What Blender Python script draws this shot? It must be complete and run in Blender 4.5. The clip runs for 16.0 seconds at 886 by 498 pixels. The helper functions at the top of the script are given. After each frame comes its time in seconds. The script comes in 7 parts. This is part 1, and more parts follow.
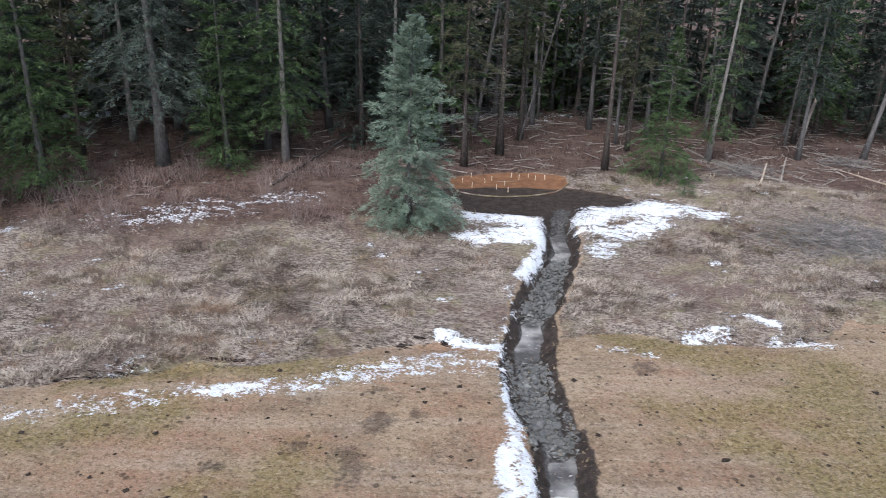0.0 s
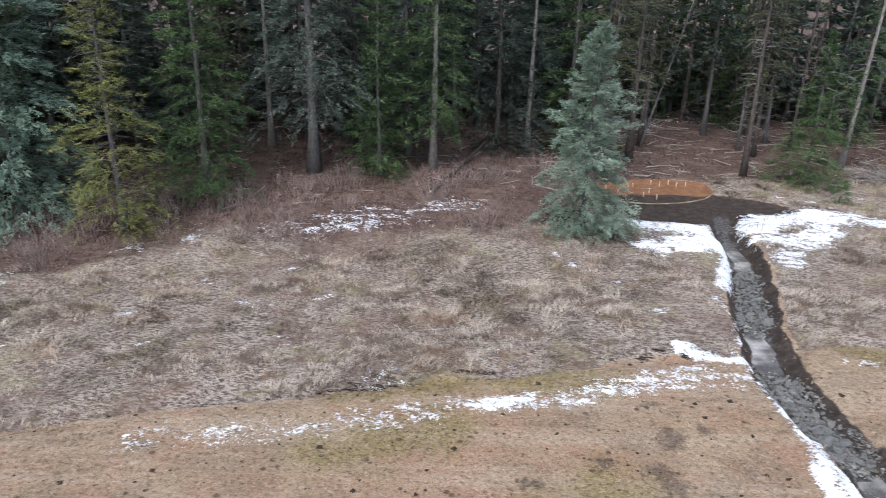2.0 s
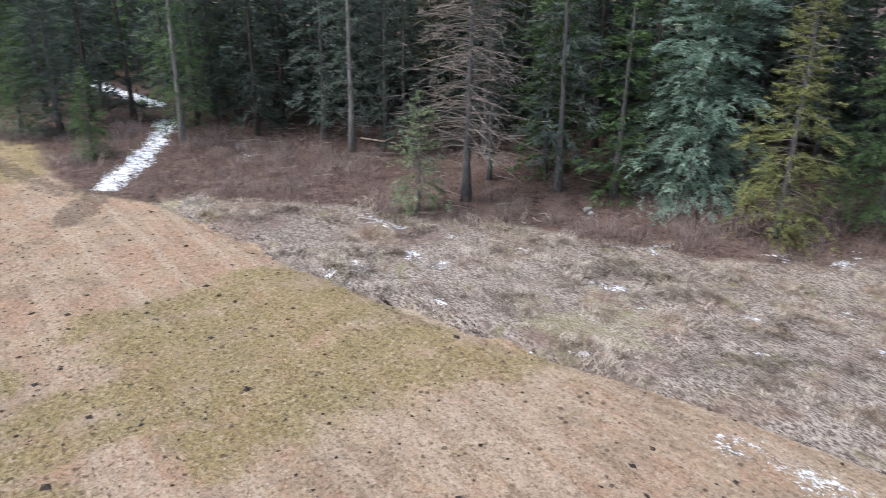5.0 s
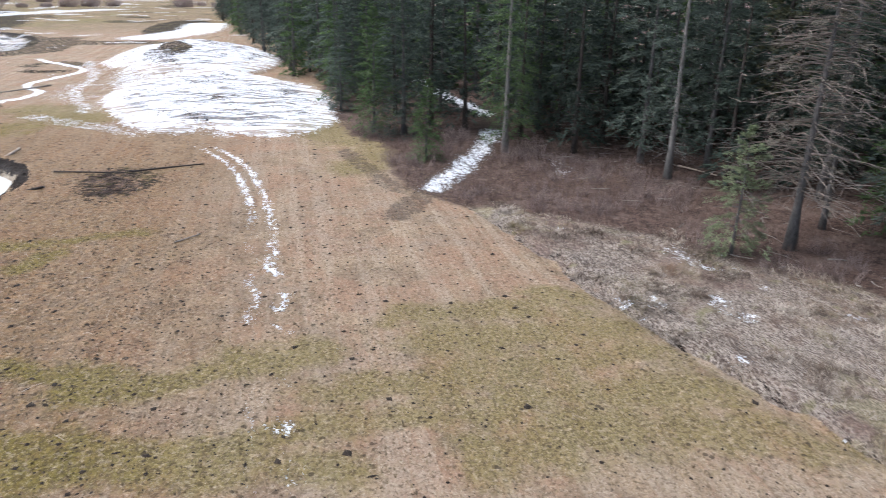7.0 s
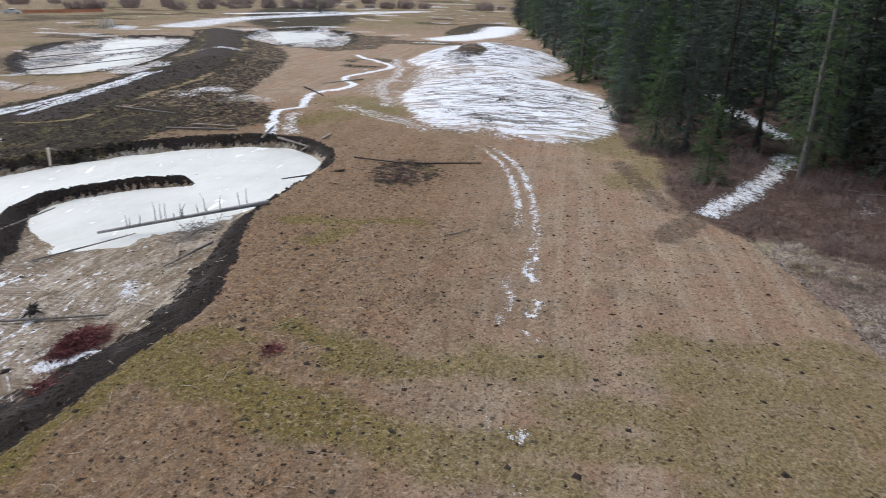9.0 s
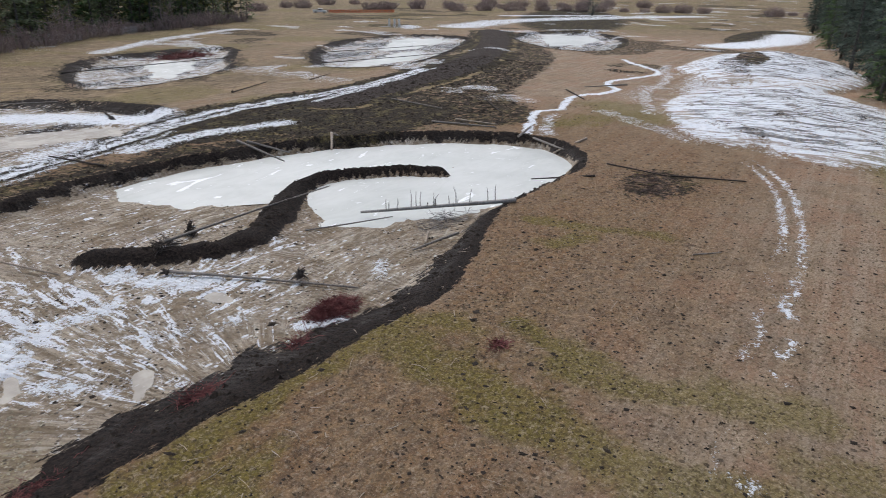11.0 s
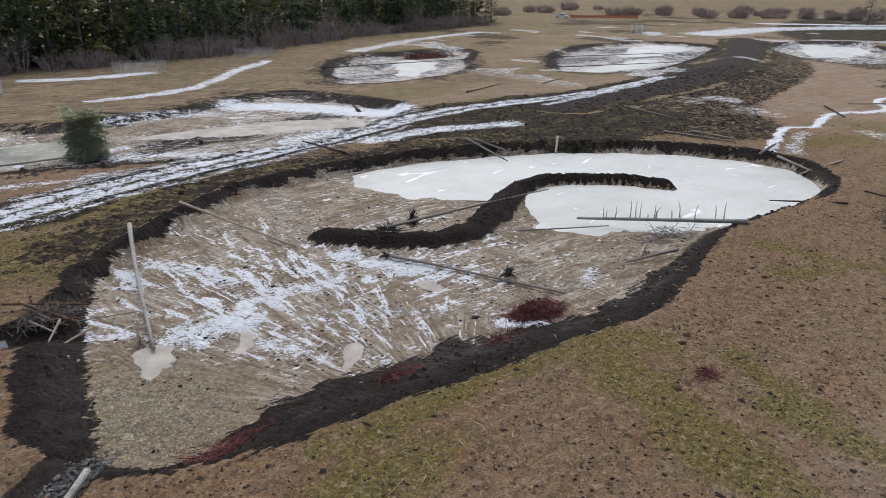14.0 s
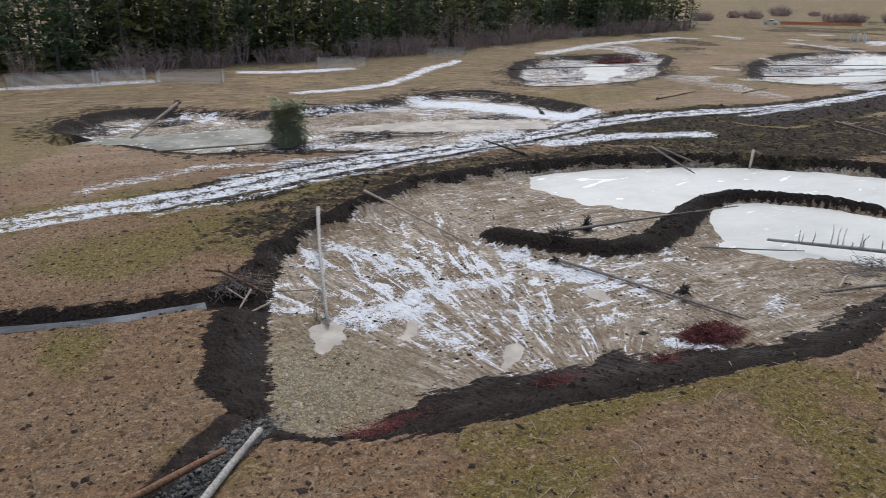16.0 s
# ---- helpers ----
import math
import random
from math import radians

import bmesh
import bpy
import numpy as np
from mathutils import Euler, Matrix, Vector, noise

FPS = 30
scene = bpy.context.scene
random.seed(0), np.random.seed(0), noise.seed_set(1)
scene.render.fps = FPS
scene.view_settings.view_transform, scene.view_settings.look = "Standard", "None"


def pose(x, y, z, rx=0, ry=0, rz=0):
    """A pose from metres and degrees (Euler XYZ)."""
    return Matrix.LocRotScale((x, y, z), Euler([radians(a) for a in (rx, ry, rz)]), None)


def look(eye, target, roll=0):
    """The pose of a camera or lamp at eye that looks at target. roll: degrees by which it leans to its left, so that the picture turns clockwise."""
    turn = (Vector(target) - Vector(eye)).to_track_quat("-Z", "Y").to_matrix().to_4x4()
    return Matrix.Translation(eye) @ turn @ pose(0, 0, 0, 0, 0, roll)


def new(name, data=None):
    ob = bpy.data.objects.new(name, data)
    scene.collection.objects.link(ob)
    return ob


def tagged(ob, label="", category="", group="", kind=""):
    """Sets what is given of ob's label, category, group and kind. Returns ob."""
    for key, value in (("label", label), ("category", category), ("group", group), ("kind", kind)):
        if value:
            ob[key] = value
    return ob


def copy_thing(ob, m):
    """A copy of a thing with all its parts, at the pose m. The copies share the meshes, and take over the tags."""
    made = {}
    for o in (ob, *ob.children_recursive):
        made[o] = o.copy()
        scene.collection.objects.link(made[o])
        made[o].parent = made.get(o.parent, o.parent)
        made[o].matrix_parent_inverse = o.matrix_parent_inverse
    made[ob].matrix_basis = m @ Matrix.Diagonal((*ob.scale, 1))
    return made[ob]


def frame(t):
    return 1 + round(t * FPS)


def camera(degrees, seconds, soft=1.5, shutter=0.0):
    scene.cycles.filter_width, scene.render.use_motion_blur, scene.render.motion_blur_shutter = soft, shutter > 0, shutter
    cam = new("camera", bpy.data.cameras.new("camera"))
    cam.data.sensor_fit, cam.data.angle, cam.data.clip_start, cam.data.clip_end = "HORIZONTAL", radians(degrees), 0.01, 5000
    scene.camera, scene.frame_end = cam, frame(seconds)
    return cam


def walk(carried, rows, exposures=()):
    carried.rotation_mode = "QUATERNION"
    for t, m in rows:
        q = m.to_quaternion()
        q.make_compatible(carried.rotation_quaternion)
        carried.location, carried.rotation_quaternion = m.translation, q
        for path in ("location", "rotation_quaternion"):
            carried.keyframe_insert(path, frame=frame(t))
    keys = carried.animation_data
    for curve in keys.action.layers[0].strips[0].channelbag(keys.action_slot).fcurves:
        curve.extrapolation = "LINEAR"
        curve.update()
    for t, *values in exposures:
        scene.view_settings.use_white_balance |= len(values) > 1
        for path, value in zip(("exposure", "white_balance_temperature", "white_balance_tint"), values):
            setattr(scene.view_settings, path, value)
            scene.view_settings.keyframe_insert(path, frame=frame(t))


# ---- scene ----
cam = camera(64.16, 16.0, soft=0.62, shutter=0.4)
# seconds, eye, heading, pitch, roll
ROWS = [
    (0.0, 0.000, -0.000, 13.000, 0.000, -21.004, -1.470),
    (0.5, -2.131, 0.098, 12.994, 0.032, -20.868, -1.385),
    (1.0, -4.483, 0.223, 12.987, 0.151, -20.823, -1.267),
    (1.5, -6.867, 0.348, 12.898, 0.301, -20.780, -1.143),
    (2.0, -8.586, 0.295, 12.956, 1.166, -20.785, -1.155),
    (2.5, -9.454, 0.294, 12.874, 8.226, -20.871, -1.139),
    (3.0, -9.482, 0.277, 12.862, 19.315, -20.976, -1.038),
    (3.5, -9.452, 0.338, 12.786, 28.328, -21.122, -1.045),
    (4.0, -9.476, 0.377, 12.701, 36.865, -21.361, -1.030),
    (6.5, -9.685, 0.211, 13.248, 71.426, -20.860, -0.938),
    (7.0, -9.808, 0.205, 13.388, 77.390, -20.778, -0.915),
    (7.5, -9.918, 0.202, 13.492, 82.678, -20.711, -1.056),
    (8.0, -10.033, 0.213, 13.553, 87.858, -20.683, -1.128),
    (8.5, -10.073, 0.195, 13.614, 93.865, -20.736, -1.235),
    (9.0, -10.101, 0.182, 13.638, 99.647, -20.788, -1.307),
    (9.5, -10.168, 0.163, 13.613, 105.470, -20.818, -1.388),
    (10.0, -10.191, 0.145, 13.612, 111.362, -20.886, -1.436),
    (12.5, -10.682, 0.345, 13.535, 130.338, -20.950, -0.877),
    (13.0, -10.670, 0.302, 13.505, 133.721, -20.940, -0.954),
    (13.5, -10.685, 0.292, 13.451, 136.616, -20.924, -1.059),
    (14.0, -10.676, 0.292, 13.429, 138.970, -20.929, -1.110),
    (14.5, -10.707, 0.258, 13.398, 142.173, -20.934, -1.122),
    (15.0, -10.732, 0.256, 13.383, 146.203, -20.970, -1.173),
    (15.5, -10.770, 0.236, 13.356, 150.064, -20.991, -1.162),
    (16.0, -10.768, 0.208, 13.319, 153.701, -20.993, -1.238),
]
EXPOSURES = [(0.0, 0.82, 6150, 10), (2.0, 1.02, 6150, 10), (3.5, 1.36, 6150, 10), (7.0, 1.01, 6250, 10), (8.0, 0.75, 6300, 10), (9.0, 0.31, 6380, 10), (10.0, 0.13, 6420, 10), (12.5, 0.02, 6460, 10), (16.0, 0.1, 6460, 10)]
walk(cam, [(t, pose(x, y, z, 90 + pitch, 0, yaw) @ pose(0, 0, 0, 0, 0, -roll)) for t, x, y, z, yaw, pitch, roll in ROWS], EXPOSURES)

# ---- overcast daylight ----
world = bpy.data.worlds.new("overcast_sky")
scene.world = world
world.use_nodes = True
wt = world.node_tree
wt.nodes.clear()
sky = wt.nodes.new("ShaderNodeTexSky")
sky.sky_type, sky.sun_disc = "NISHITA", False
sky.sun_elevation, sky.sun_rotation = radians(56), radians(206)
sky.air_density, sky.dust_density, sky.ozone_density = 1.0, 4.0, 1.0
grey = wt.nodes.new("ShaderNodeHueSaturation")
grey.inputs["Saturation"].default_value = 0.8
back = wt.nodes.new("ShaderNodeBackground")
back.inputs["Strength"].default_value = 0.15
wout = wt.nodes.new("ShaderNodeOutputWorld")
wt.links.new(sky.outputs[0], grey.inputs["Color"])
wt.links.new(grey.outputs[0], back.inputs["Color"])
wt.links.new(back.outputs[0], wout.inputs["Surface"])

sun_data = bpy.data.lights.new("sun", "SUN")
sun_data.energy, sun_data.angle, sun_data.color = 1.3, radians(60), (0.93, 0.975, 1.0)
sun = new("sun", sun_data)
sun.matrix_world = look((-15, -31, 53), (0, 0, 0))

# ---- small tools ----
RNG = np.random.default_rng(7)


def smooth(a, b, v):
    u = np.clip((v - a) / (b - a), 0, 1)
    return u * u * (3 - 2 * u)


def spline(pts, closed=False, n=6):
    """Points along a Catmull-Rom curve through pts."""
    p = np.array(pts, float)
    q = np.vstack([p[-1], p, p[0], p[1]]) if closed else np.vstack([2 * p[0] - p[1], p, 2 * p[-1] - p[-2]])
    u = np.linspace(0, 1, n, endpoint=False)[:, None]
    out = []
    for i in range(1, len(q) - 2):
        a, b, c, d = q[i - 1:i + 3]
        out.append(0.5 * (2 * b + (c - a) * u + (2 * a - 5 * b + 4 * c - d) * u ** 2 + (3 * b - a - 3 * c + d) * u ** 3))
    if not closed:
        out.append(p[-1:])
    return np.vstack(out)


def line_distance(x, y, pts, reach=1e9):
    """Distance from places to a polyline; beyond reach it stays large."""
    x, y = np.asarray(x, float), np.asarray(y, float)
    d = np.full(x.shape, 1e9)
    p = np.asarray(pts, float)[:, :2]
    near = (x > p[:, 0].min() - reach) & (x < p[:, 0].max() + reach) & (y > p[:, 1].min() - reach) & (y < p[:, 1].max() + reach)
    if not near.any():
        return d
    xs, ys, best = x[near], y[near], np.full(near.sum(), 1e18)
    for (ax, ay), (bx, by) in zip(p[:-1], p[1:]):
        dx, dy = bx - ax, by - ay
        u = np.clip(((xs - ax) * dx + (ys - ay) * dy) / (dx * dx + dy * dy + 1e-9), 0, 1)
        best = np.minimum(best, (xs - ax - u * dx) ** 2 + (ys - ay - u * dy) ** 2)
    d[near] = np.sqrt(best)
    return d


def depth_in(x, y, loop, reach=12.0):
    """Signed distance to a closed outline: positive inside."""
    p = np.asarray(loop, float)
    d = line_distance(x, y, np.vstack([p, p[:1]]), reach)
    x, y = np.asarray(x, float), np.asarray(y, float)
    ins = np.zeros(x.shape, bool)
    near = d < 1e8
    xs, ys, flag = x[near], y[near], np.zeros(near.sum(), bool)
    for (ax, ay), (bx, by) in zip(p, np.roll(p, -1, 0)):
        if ay != by:
            flag ^= ((ay > ys) != (by > ys)) & (xs < (bx - ax) * (ys - ay) / (by - ay) + ax)
    ins[near] = flag
    return np.where(ins, d, -d)


def lattice(x, y, seed):
    """Smooth value noise, 0 to 1, one cell a metre."""
    xi, yi = np.floor(x).astype(np.int64), np.floor(y).astype(np.int64)
    fx, fy = x - xi, y - yi
    fx, fy = fx * fx * (3 - 2 * fx), fy * fy * (3 - 2 * fy)

    def h(a, b):
        v = (a * 374761393 + b * 668265263 + seed * 1274126177) & 0xFFFFFFFF
        v = ((v ^ (v >> 13)) * 1103515245) & 0xFFFFFFFF
        return ((v ^ (v >> 16)) & 0xFFFF) / 65535.0

    return (h(xi, yi) * (1 - fx) + h(xi + 1, yi) * fx) * (1 - fy) + (h(xi, yi + 1) * (1 - fx) + h(xi + 1, yi + 1) * fx) * fy


def rough(x, y, size, seed, octaves=3):
    """Layered noise about 0, the largest lumps that many metres across."""
    total, amp = 0, 0.5
    for k in range(octaves):
        total = total + amp * (lattice(x / size * 2 ** k + 17.3 * k, y / size * 2 ** k - 9.1 * k, seed + k) - 0.5)
        amp *= 0.5
    return total * 2


class Parts:
    """Gathers vertices and faces into one mesh."""

    def __init__(self):
        self.v, self.f, self.n = [], [], 0

    def add(self, v, *faces):
        v = np.asarray(v, float).reshape(-1, 3)
        self.v.append(v)
        for f in faces:
            f = np.asarray(f, np.int64)
            if f.size:
                self.f.append(f + self.n)
        self.n += len(v)
        return self

    def mesh(self, name, mat, shade=False):
        me = bpy.data.meshes.new(name)
        v = np.vstack(self.v)
        sizes = np.concatenate([np.full(len(f), f.shape[1]) for f in self.f])
        loops = np.concatenate([f.ravel() for f in self.f])
        me.vertices.add(len(v))
        me.vertices.foreach_set("co", v.astype(np.float32).ravel())
        me.loops.add(len(loops))
        me.loops.foreach_set("vertex_index", loops.astype(np.int32))
        me.polygons.add(len(sizes))
        me.polygons.foreach_set("loop_start", np.concatenate([[0], np.cumsum(sizes)[:-1]]).astype(np.int32))
        me.polygons.foreach_set("use_smooth", np.full(len(sizes), shade))
        me.update(calc_edges=True)
        me.validate()
        me.materials.append(mat)
        return me


def part(name, acc, mat, parent=None, label="", shade=False):
    ob = new(name, acc.mesh(name, mat, shade))
    ob.parent = parent
    return tagged(ob, label)


def thing(name, place, label, category, group="", turn=0.0):
    ob = new(name)
    ob.empty_display_size = 0.2
    ob.matrix_basis = pose(*place, 0, 0, turn)
    return tagged(ob, label, category, group)


def tube(pts, radii, sides=6, cap=True, wobble=0.0, rng=RNG):
    """A tapered limb through pts."""
    p = np.asarray(pts, float)
    t = np.gradient(p, axis=0)
    t /= np.linalg.norm(t, axis=1)[:, None] + 1e-9
    ref = np.array([0, 0, 1.0]) if abs(t[:, 2]).mean() < 0.8 else np.array([1.0, 0, 0])
    a = np.cross(t, ref)
    a /= np.linalg.norm(a, axis=1)[:, None] + 1e-9
    b = np.cross(t, a)
    ang = np.linspace(0, 2 * np.pi, sides, endpoint=False)
    r = np.asarray(radii, float)[:, None] * (1 + wobble * rng.standard_normal((len(p), sides)))
    v = p[:, None] + r[..., None] * (np.cos(ang)[None, :, None] * a[:, None] + np.sin(ang)[None, :, None] * b[:, None])
    m = len(p)
    i, j = np.meshgrid(np.arange(m - 1), np.arange(sides), indexing="ij")
    k = (j + 1) % sides
    quads = np.stack([i * sides + j, i * sides + k, (i + 1) * sides + k, (i + 1) * sides + j], -1).reshape(-1, 4)
    ends = np.array([np.arange(sides)[::-1], (m - 1) * sides + np.arange(sides)]) if cap else np.zeros((0, sides), int)
    return v.reshape(-1, 3), quads, ends


def box(cx, cy, cz, sx, sy, sz):
    v = np.array([(x, y, z) for x in (-1, 1) for y in (-1, 1) for z in (-1, 1)], float) * (sx / 2, sy / 2, sz / 2) + (cx, cy, cz)
    return v, np.array([(0, 1, 3, 2), (4, 6, 7, 5), (0, 4, 5, 1), (2, 3, 7, 6), (0, 2, 6, 4), (1, 5, 7, 3)])


BALL = bmesh.new()
bmesh.ops.create_icosphere(BALL, subdivisions=1, radius=1)
BALL_V = np.array([v.co[:] for v in BALL.verts])
BALL_F = np.array([[v.index for v in f.verts] for f in BALL.faces])
BALL.free()


NUB_V = np.array([(1, 0, 0), (0, 1, 0), (-1, 0, 0), (0, -1, 0), (0, 0, 1), (0, 0, -1)], float)
NUB_F = np.array([(0, 1, 4), (1, 2, 4), (2, 3, 4), (3, 0, 4), (1, 0, 5), (2, 1, 5), (3, 2, 5), (0, 3, 5)])


def lumps(centres, sizes, rng=RNG, flat=0.6, jag=0.25, small=False):
    """Many uneven little clods or stones, as vertices and triangles."""
    c, s = np.asarray(centres, float), np.asarray(sizes, float)
    ball, tris = (NUB_V, NUB_F) if small else (BALL_V, BALL_F)
    n, k = len(c), len(ball)
    r = 1 + jag * rng.uniform(-1, 1, (n, k))
    sx = s[:, None] * rng.uniform(0.7, 1.3, (n, 2))
    a = rng.uniform(0, 6.28, n)
    x, y, z = ball[None, :, 0] * r * sx[:, :1], ball[None, :, 1] * r * sx[:, 1:], ball[None, :, 2] * r * s[:, None] * flat
    v = np.stack([x * np.cos(a)[:, None] - y * np.sin(a)[:, None], x * np.sin(a)[:, None] + y * np.cos(a)[:, None], z], -1) + c[:, None]
    return v.reshape(-1, 3), (tris[None] + (np.arange(n) * k)[:, None, None]).reshape(-1, 3)


def blades(base, height, lean, width, rng=RNG, comb=None):
    """Bent grass blades: two quads and a tip each."""
    n = len(base)
    a = rng.uniform(0, 2 * np.pi, n) if comb is None else comb + rng.normal(0, 0.55, n)
    d = np.stack([np.cos(a), np.sin(a), np.zeros(n)], -1)
    side = np.stack([-d[:, 1], d[:, 0], np.zeros(n)], -1) * width[:, None] / 2
    up = np.array([0, 0, 1.0])
    mid = base + up * (height * 0.6)[:, None] + d * (lean * 0.35)[:, None]
    tip = base + up * (height * 0.9)[:, None] + d * lean[:, None]
    v = np.stack([base - side, base + side, mid + side * 0.8, mid - side * 0.8, tip], 1)
    o = (np.arange(n) * 5)[:, None]
    return v.reshape(-1, 3), np.array([[0, 1, 2, 3]]) + o, np.array([[3, 2, 4]]) + o

# ---- materials ----
class Nodes:
    """A short way to write node trees."""

    def __init__(self, name, rough_value=0.9, spec=0.3):
        self.mat = bpy.data.materials.new(name)
        self.mat.use_nodes = True
        self.t = self.mat.node_tree
        self.bsdf = self.t.nodes["Principled BSDF"]
        self.bsdf.inputs["Roughness"].default_value = rough_value
        self.bsdf.inputs["Specular IOR Level"].default_value = spec
        self.co = self.t.nodes.new("ShaderNodeTexCoord").outputs["Object"]

    def put(self, socket, value):
        if isinstance(value, bpy.types.NodeSocket):
            self.t.links.new(value, socket)
        elif isinstance(value, (tuple, list)) and len(value) == 3 and socket.type == "RGBA":
            socket.default_value = (*value, 1)
        else:
            socket.default_value = value

    def noise(self, scale, detail=4, roughness=0.55, where=None, warp=0.0):
        n = self.t.nodes.new("ShaderNodeTexNoise")
        self.put(n.inputs["Vector"], where or self.co)
        n.inputs["Scale"].default_value, n.inputs["Detail"].default_value = scale, detail
        n.inputs["Roughness"].default_value, n.inputs["Distortion"].default_value = roughness, warp
        return n.outputs["Fac"]

    def cells(self, scale, where=None):
        n = self.t.nodes.new("ShaderNodeTexVoronoi")
        self.put(n.inputs["Vector"], where or self.co)
        n.inputs["Scale"].default_value = scale
        return n.outputs["Distance"]

    def stretch(self, x, y, z, turn=0.0):
        n = self.t.nodes.new("ShaderNodeMapping")
        self.put(n.inputs["Vector"], self.co)
        n.inputs["Scale"].default_value = (x, y, z)
        n.inputs["Rotation"].default_value = (0, 0, radians(turn))
        return n.outputs[0]

    def sums(self, op, a, b=0.0, c=0.0, clamp=False):
        n = self.t.nodes.new("ShaderNodeMath")
        n.operation, n.use_clamp = op, clamp
        for s, v in zip(n.inputs, (a, b, c)):
            self.put(s, v)
        return n.outputs[0]

    def step(self, v, a, b, lo=0.0, hi=1.0):
        n = self.t.nodes.new("ShaderNodeMapRange")
        n.interpolation_type = "SMOOTHSTEP"
        for k, x in zip(("Value", "From Min", "From Max", "To Min", "To Max"), (v, a, b, lo, hi)):
            self.put(n.inputs[k], x)
        return n.outputs[0]

    def mix(self, f, a, b, mode="MIX"):
        n = self.t.nodes.new("ShaderNodeMix")
        n.data_type, n.blend_type = "RGBA", mode
        self.put(n.inputs[0], f)
        self.put(n.inputs[6], a)
        self.put(n.inputs[7], b)
        return n.outputs[2]

    def attr(self, name):
        n = self.t.nodes.new("ShaderNodeAttribute")
        n.attribute_name = name
        return n.outputs["Fac"]

    def island(self):
        return self.t.nodes.new("ShaderNodeNewGeometry").outputs["Random Per Island"]

    def one(self):
        return self.t.nodes.new("ShaderNodeObjectInfo").outputs["Random"]

    def bump(self, height, strength=0.4, distance=0.05):
        n = self.t.nodes.new("ShaderNodeBump")
        n.inputs["Strength"].default_value, n.inputs["Distance"].default_value = strength, distance
        self.put(n.inputs["Height"], height)
        self.put(self.bsdf.inputs["Normal"], n.outputs[0])

    def done(self, colour, rough_socket=None):
        self.put(self.bsdf.inputs["Base Color"], colour)
        if rough_socket is not None:
            self.put(self.bsdf.inputs["Roughness"], rough_socket)
        return self.mat


def ground_material():
    n = Nodes("ground_cover", 0.95, 0.15)
    fine, mid, big = n.noise(6.5, 7, 0.75), n.noise(2.2, 7, 0.7), n.noise(0.45, 6, 0.65)
    fuzz = n.noise(5, 8, 0.78, n.stretch(1, 2.4, 1, 35))
    lines = n.noise(1.0, 6, 0.72, n.stretch(0.045, 1.0, 1, 2))

    def wob(tex, amount):
        return n.sums("MULTIPLY", n.sums("SUBTRACT", tex, 0.5), amount)

    def mask(name, wobble, sharp=0.1, tex=None):
        return n.step(n.sums("ADD", n.attr(name), wob(tex or mid, wobble)), 0.5 - sharp, 0.5 + sharp)

    # close-cropped field: tan, rust and olive patches
    field = n.mix(n.step(big, 0.36, 0.62), (0.32, 0.238, 0.16), (0.212, 0.153, 0.104))
    field = n.mix(n.step(n.noise(0.16, 7, 0.75), 0.44, 0.58, 0, 0.8), field, (0.29, 0.178, 0.118))
    field = n.mix(n.step(n.noise(0.28, 7, 0.75), 0.5, 0.64, 0, 0.55), field, (0.26, 0.21, 0.165))
    field = n.mix(n.step(n.noise(0.9, 8, 0.8), 0.54, 0.66, 0, 0.34), field, (0.26, 0.13, 0.075))
    field = n.mix(n.step(n.noise(0.55, 8, 0.8, n.stretch(0.5, 1.3, 1, -8)), 0.55, 0.68, 0, 0.55), field, (0.1, 0.07, 0.048))
    field = n.mix(n.step(lines, 0.46, 0.6, 0, 0.5), field, (0.37, 0.3, 0.228))
    field = n.mix(n.attr("pale"), field, n.mix(n.step(n.noise(0.7, 9, 0.8, n.stretch(0.6, 1.5, 1, 20)), 0.44, 0.58), (0.1, 0.07, 0.04), (0.33, 0.25, 0.152)))
    wide_a, wide_b = n.noise(0.11, 6, 0.72, n.stretch(0.6, 1.5, 1, 25)), n.noise(0.045, 7, 0.72)
    field = n.mix(n.sums("MULTIPLY", n.attr("pale"), n.step(wide_a, 0.47, 0.6, 0, 0.7)), field, (0.13, 0.095, 0.055))
    field = n.mix(n.sums("MULTIPLY", n.attr("pale"), n.step(wide_a, 0.44, 0.36, 0, 0.6)), field, (0.36, 0.265, 0.135))
    field = n.mix(n.sums("MULTIPLY", n.attr("pale"), n.step(wide_b, 0.49, 0.6, 0, 0.65)), field, (0.14, 0.122, 0.045))
    field = n.mix(n.sums("MULTIPLY", n.attr("damp"), 0.62), field, n.mix(n.step(mid, 0.4, 0.6), (0.085, 0.044, 0.017), (0.215, 0.12, 0.047)))
    field = n.mix(n.sums("MULTIPLY", n.attr("damp"), n.step(n.noise(0.7, 9, 0.82), 0.55, 0.63, 0, 0.75)), field, (0.05, 0.032, 0.022))
    olive = n.sums("ADD", n.attr("green"), wob(n.noise(0.6, 8, 0.78), 2.4))
    field = n.mix(n.step(olive, 0.12, 0.9, 0, 0.8), field, n.mix(n.attr("damp"), n.mix(n.step(fine, 0.38, 0.62), (0.13, 0.105, 0.037), (0.215, 0.174, 0.073)), n.mix(n.step(fine, 0.38, 0.62), (0.085, 0.072, 0.011), (0.172, 0.14, 0.028))))
    field = n.mix(n.step(fine, 0.36, 0.52, 0.66, 0), field, (0.08, 0.056, 0.034))
    field = n.mix(n.step(n.noise(4, 8, 0.8), 0.52, 0.62, 0, 0.42), field, (0.47, 0.385, 0.29))
    field = n.mix(n.step(n.noise(13, 5, 0.75), 0.56, 0.64, 0, 0.4), field, (0.5, 0.42, 0.33))
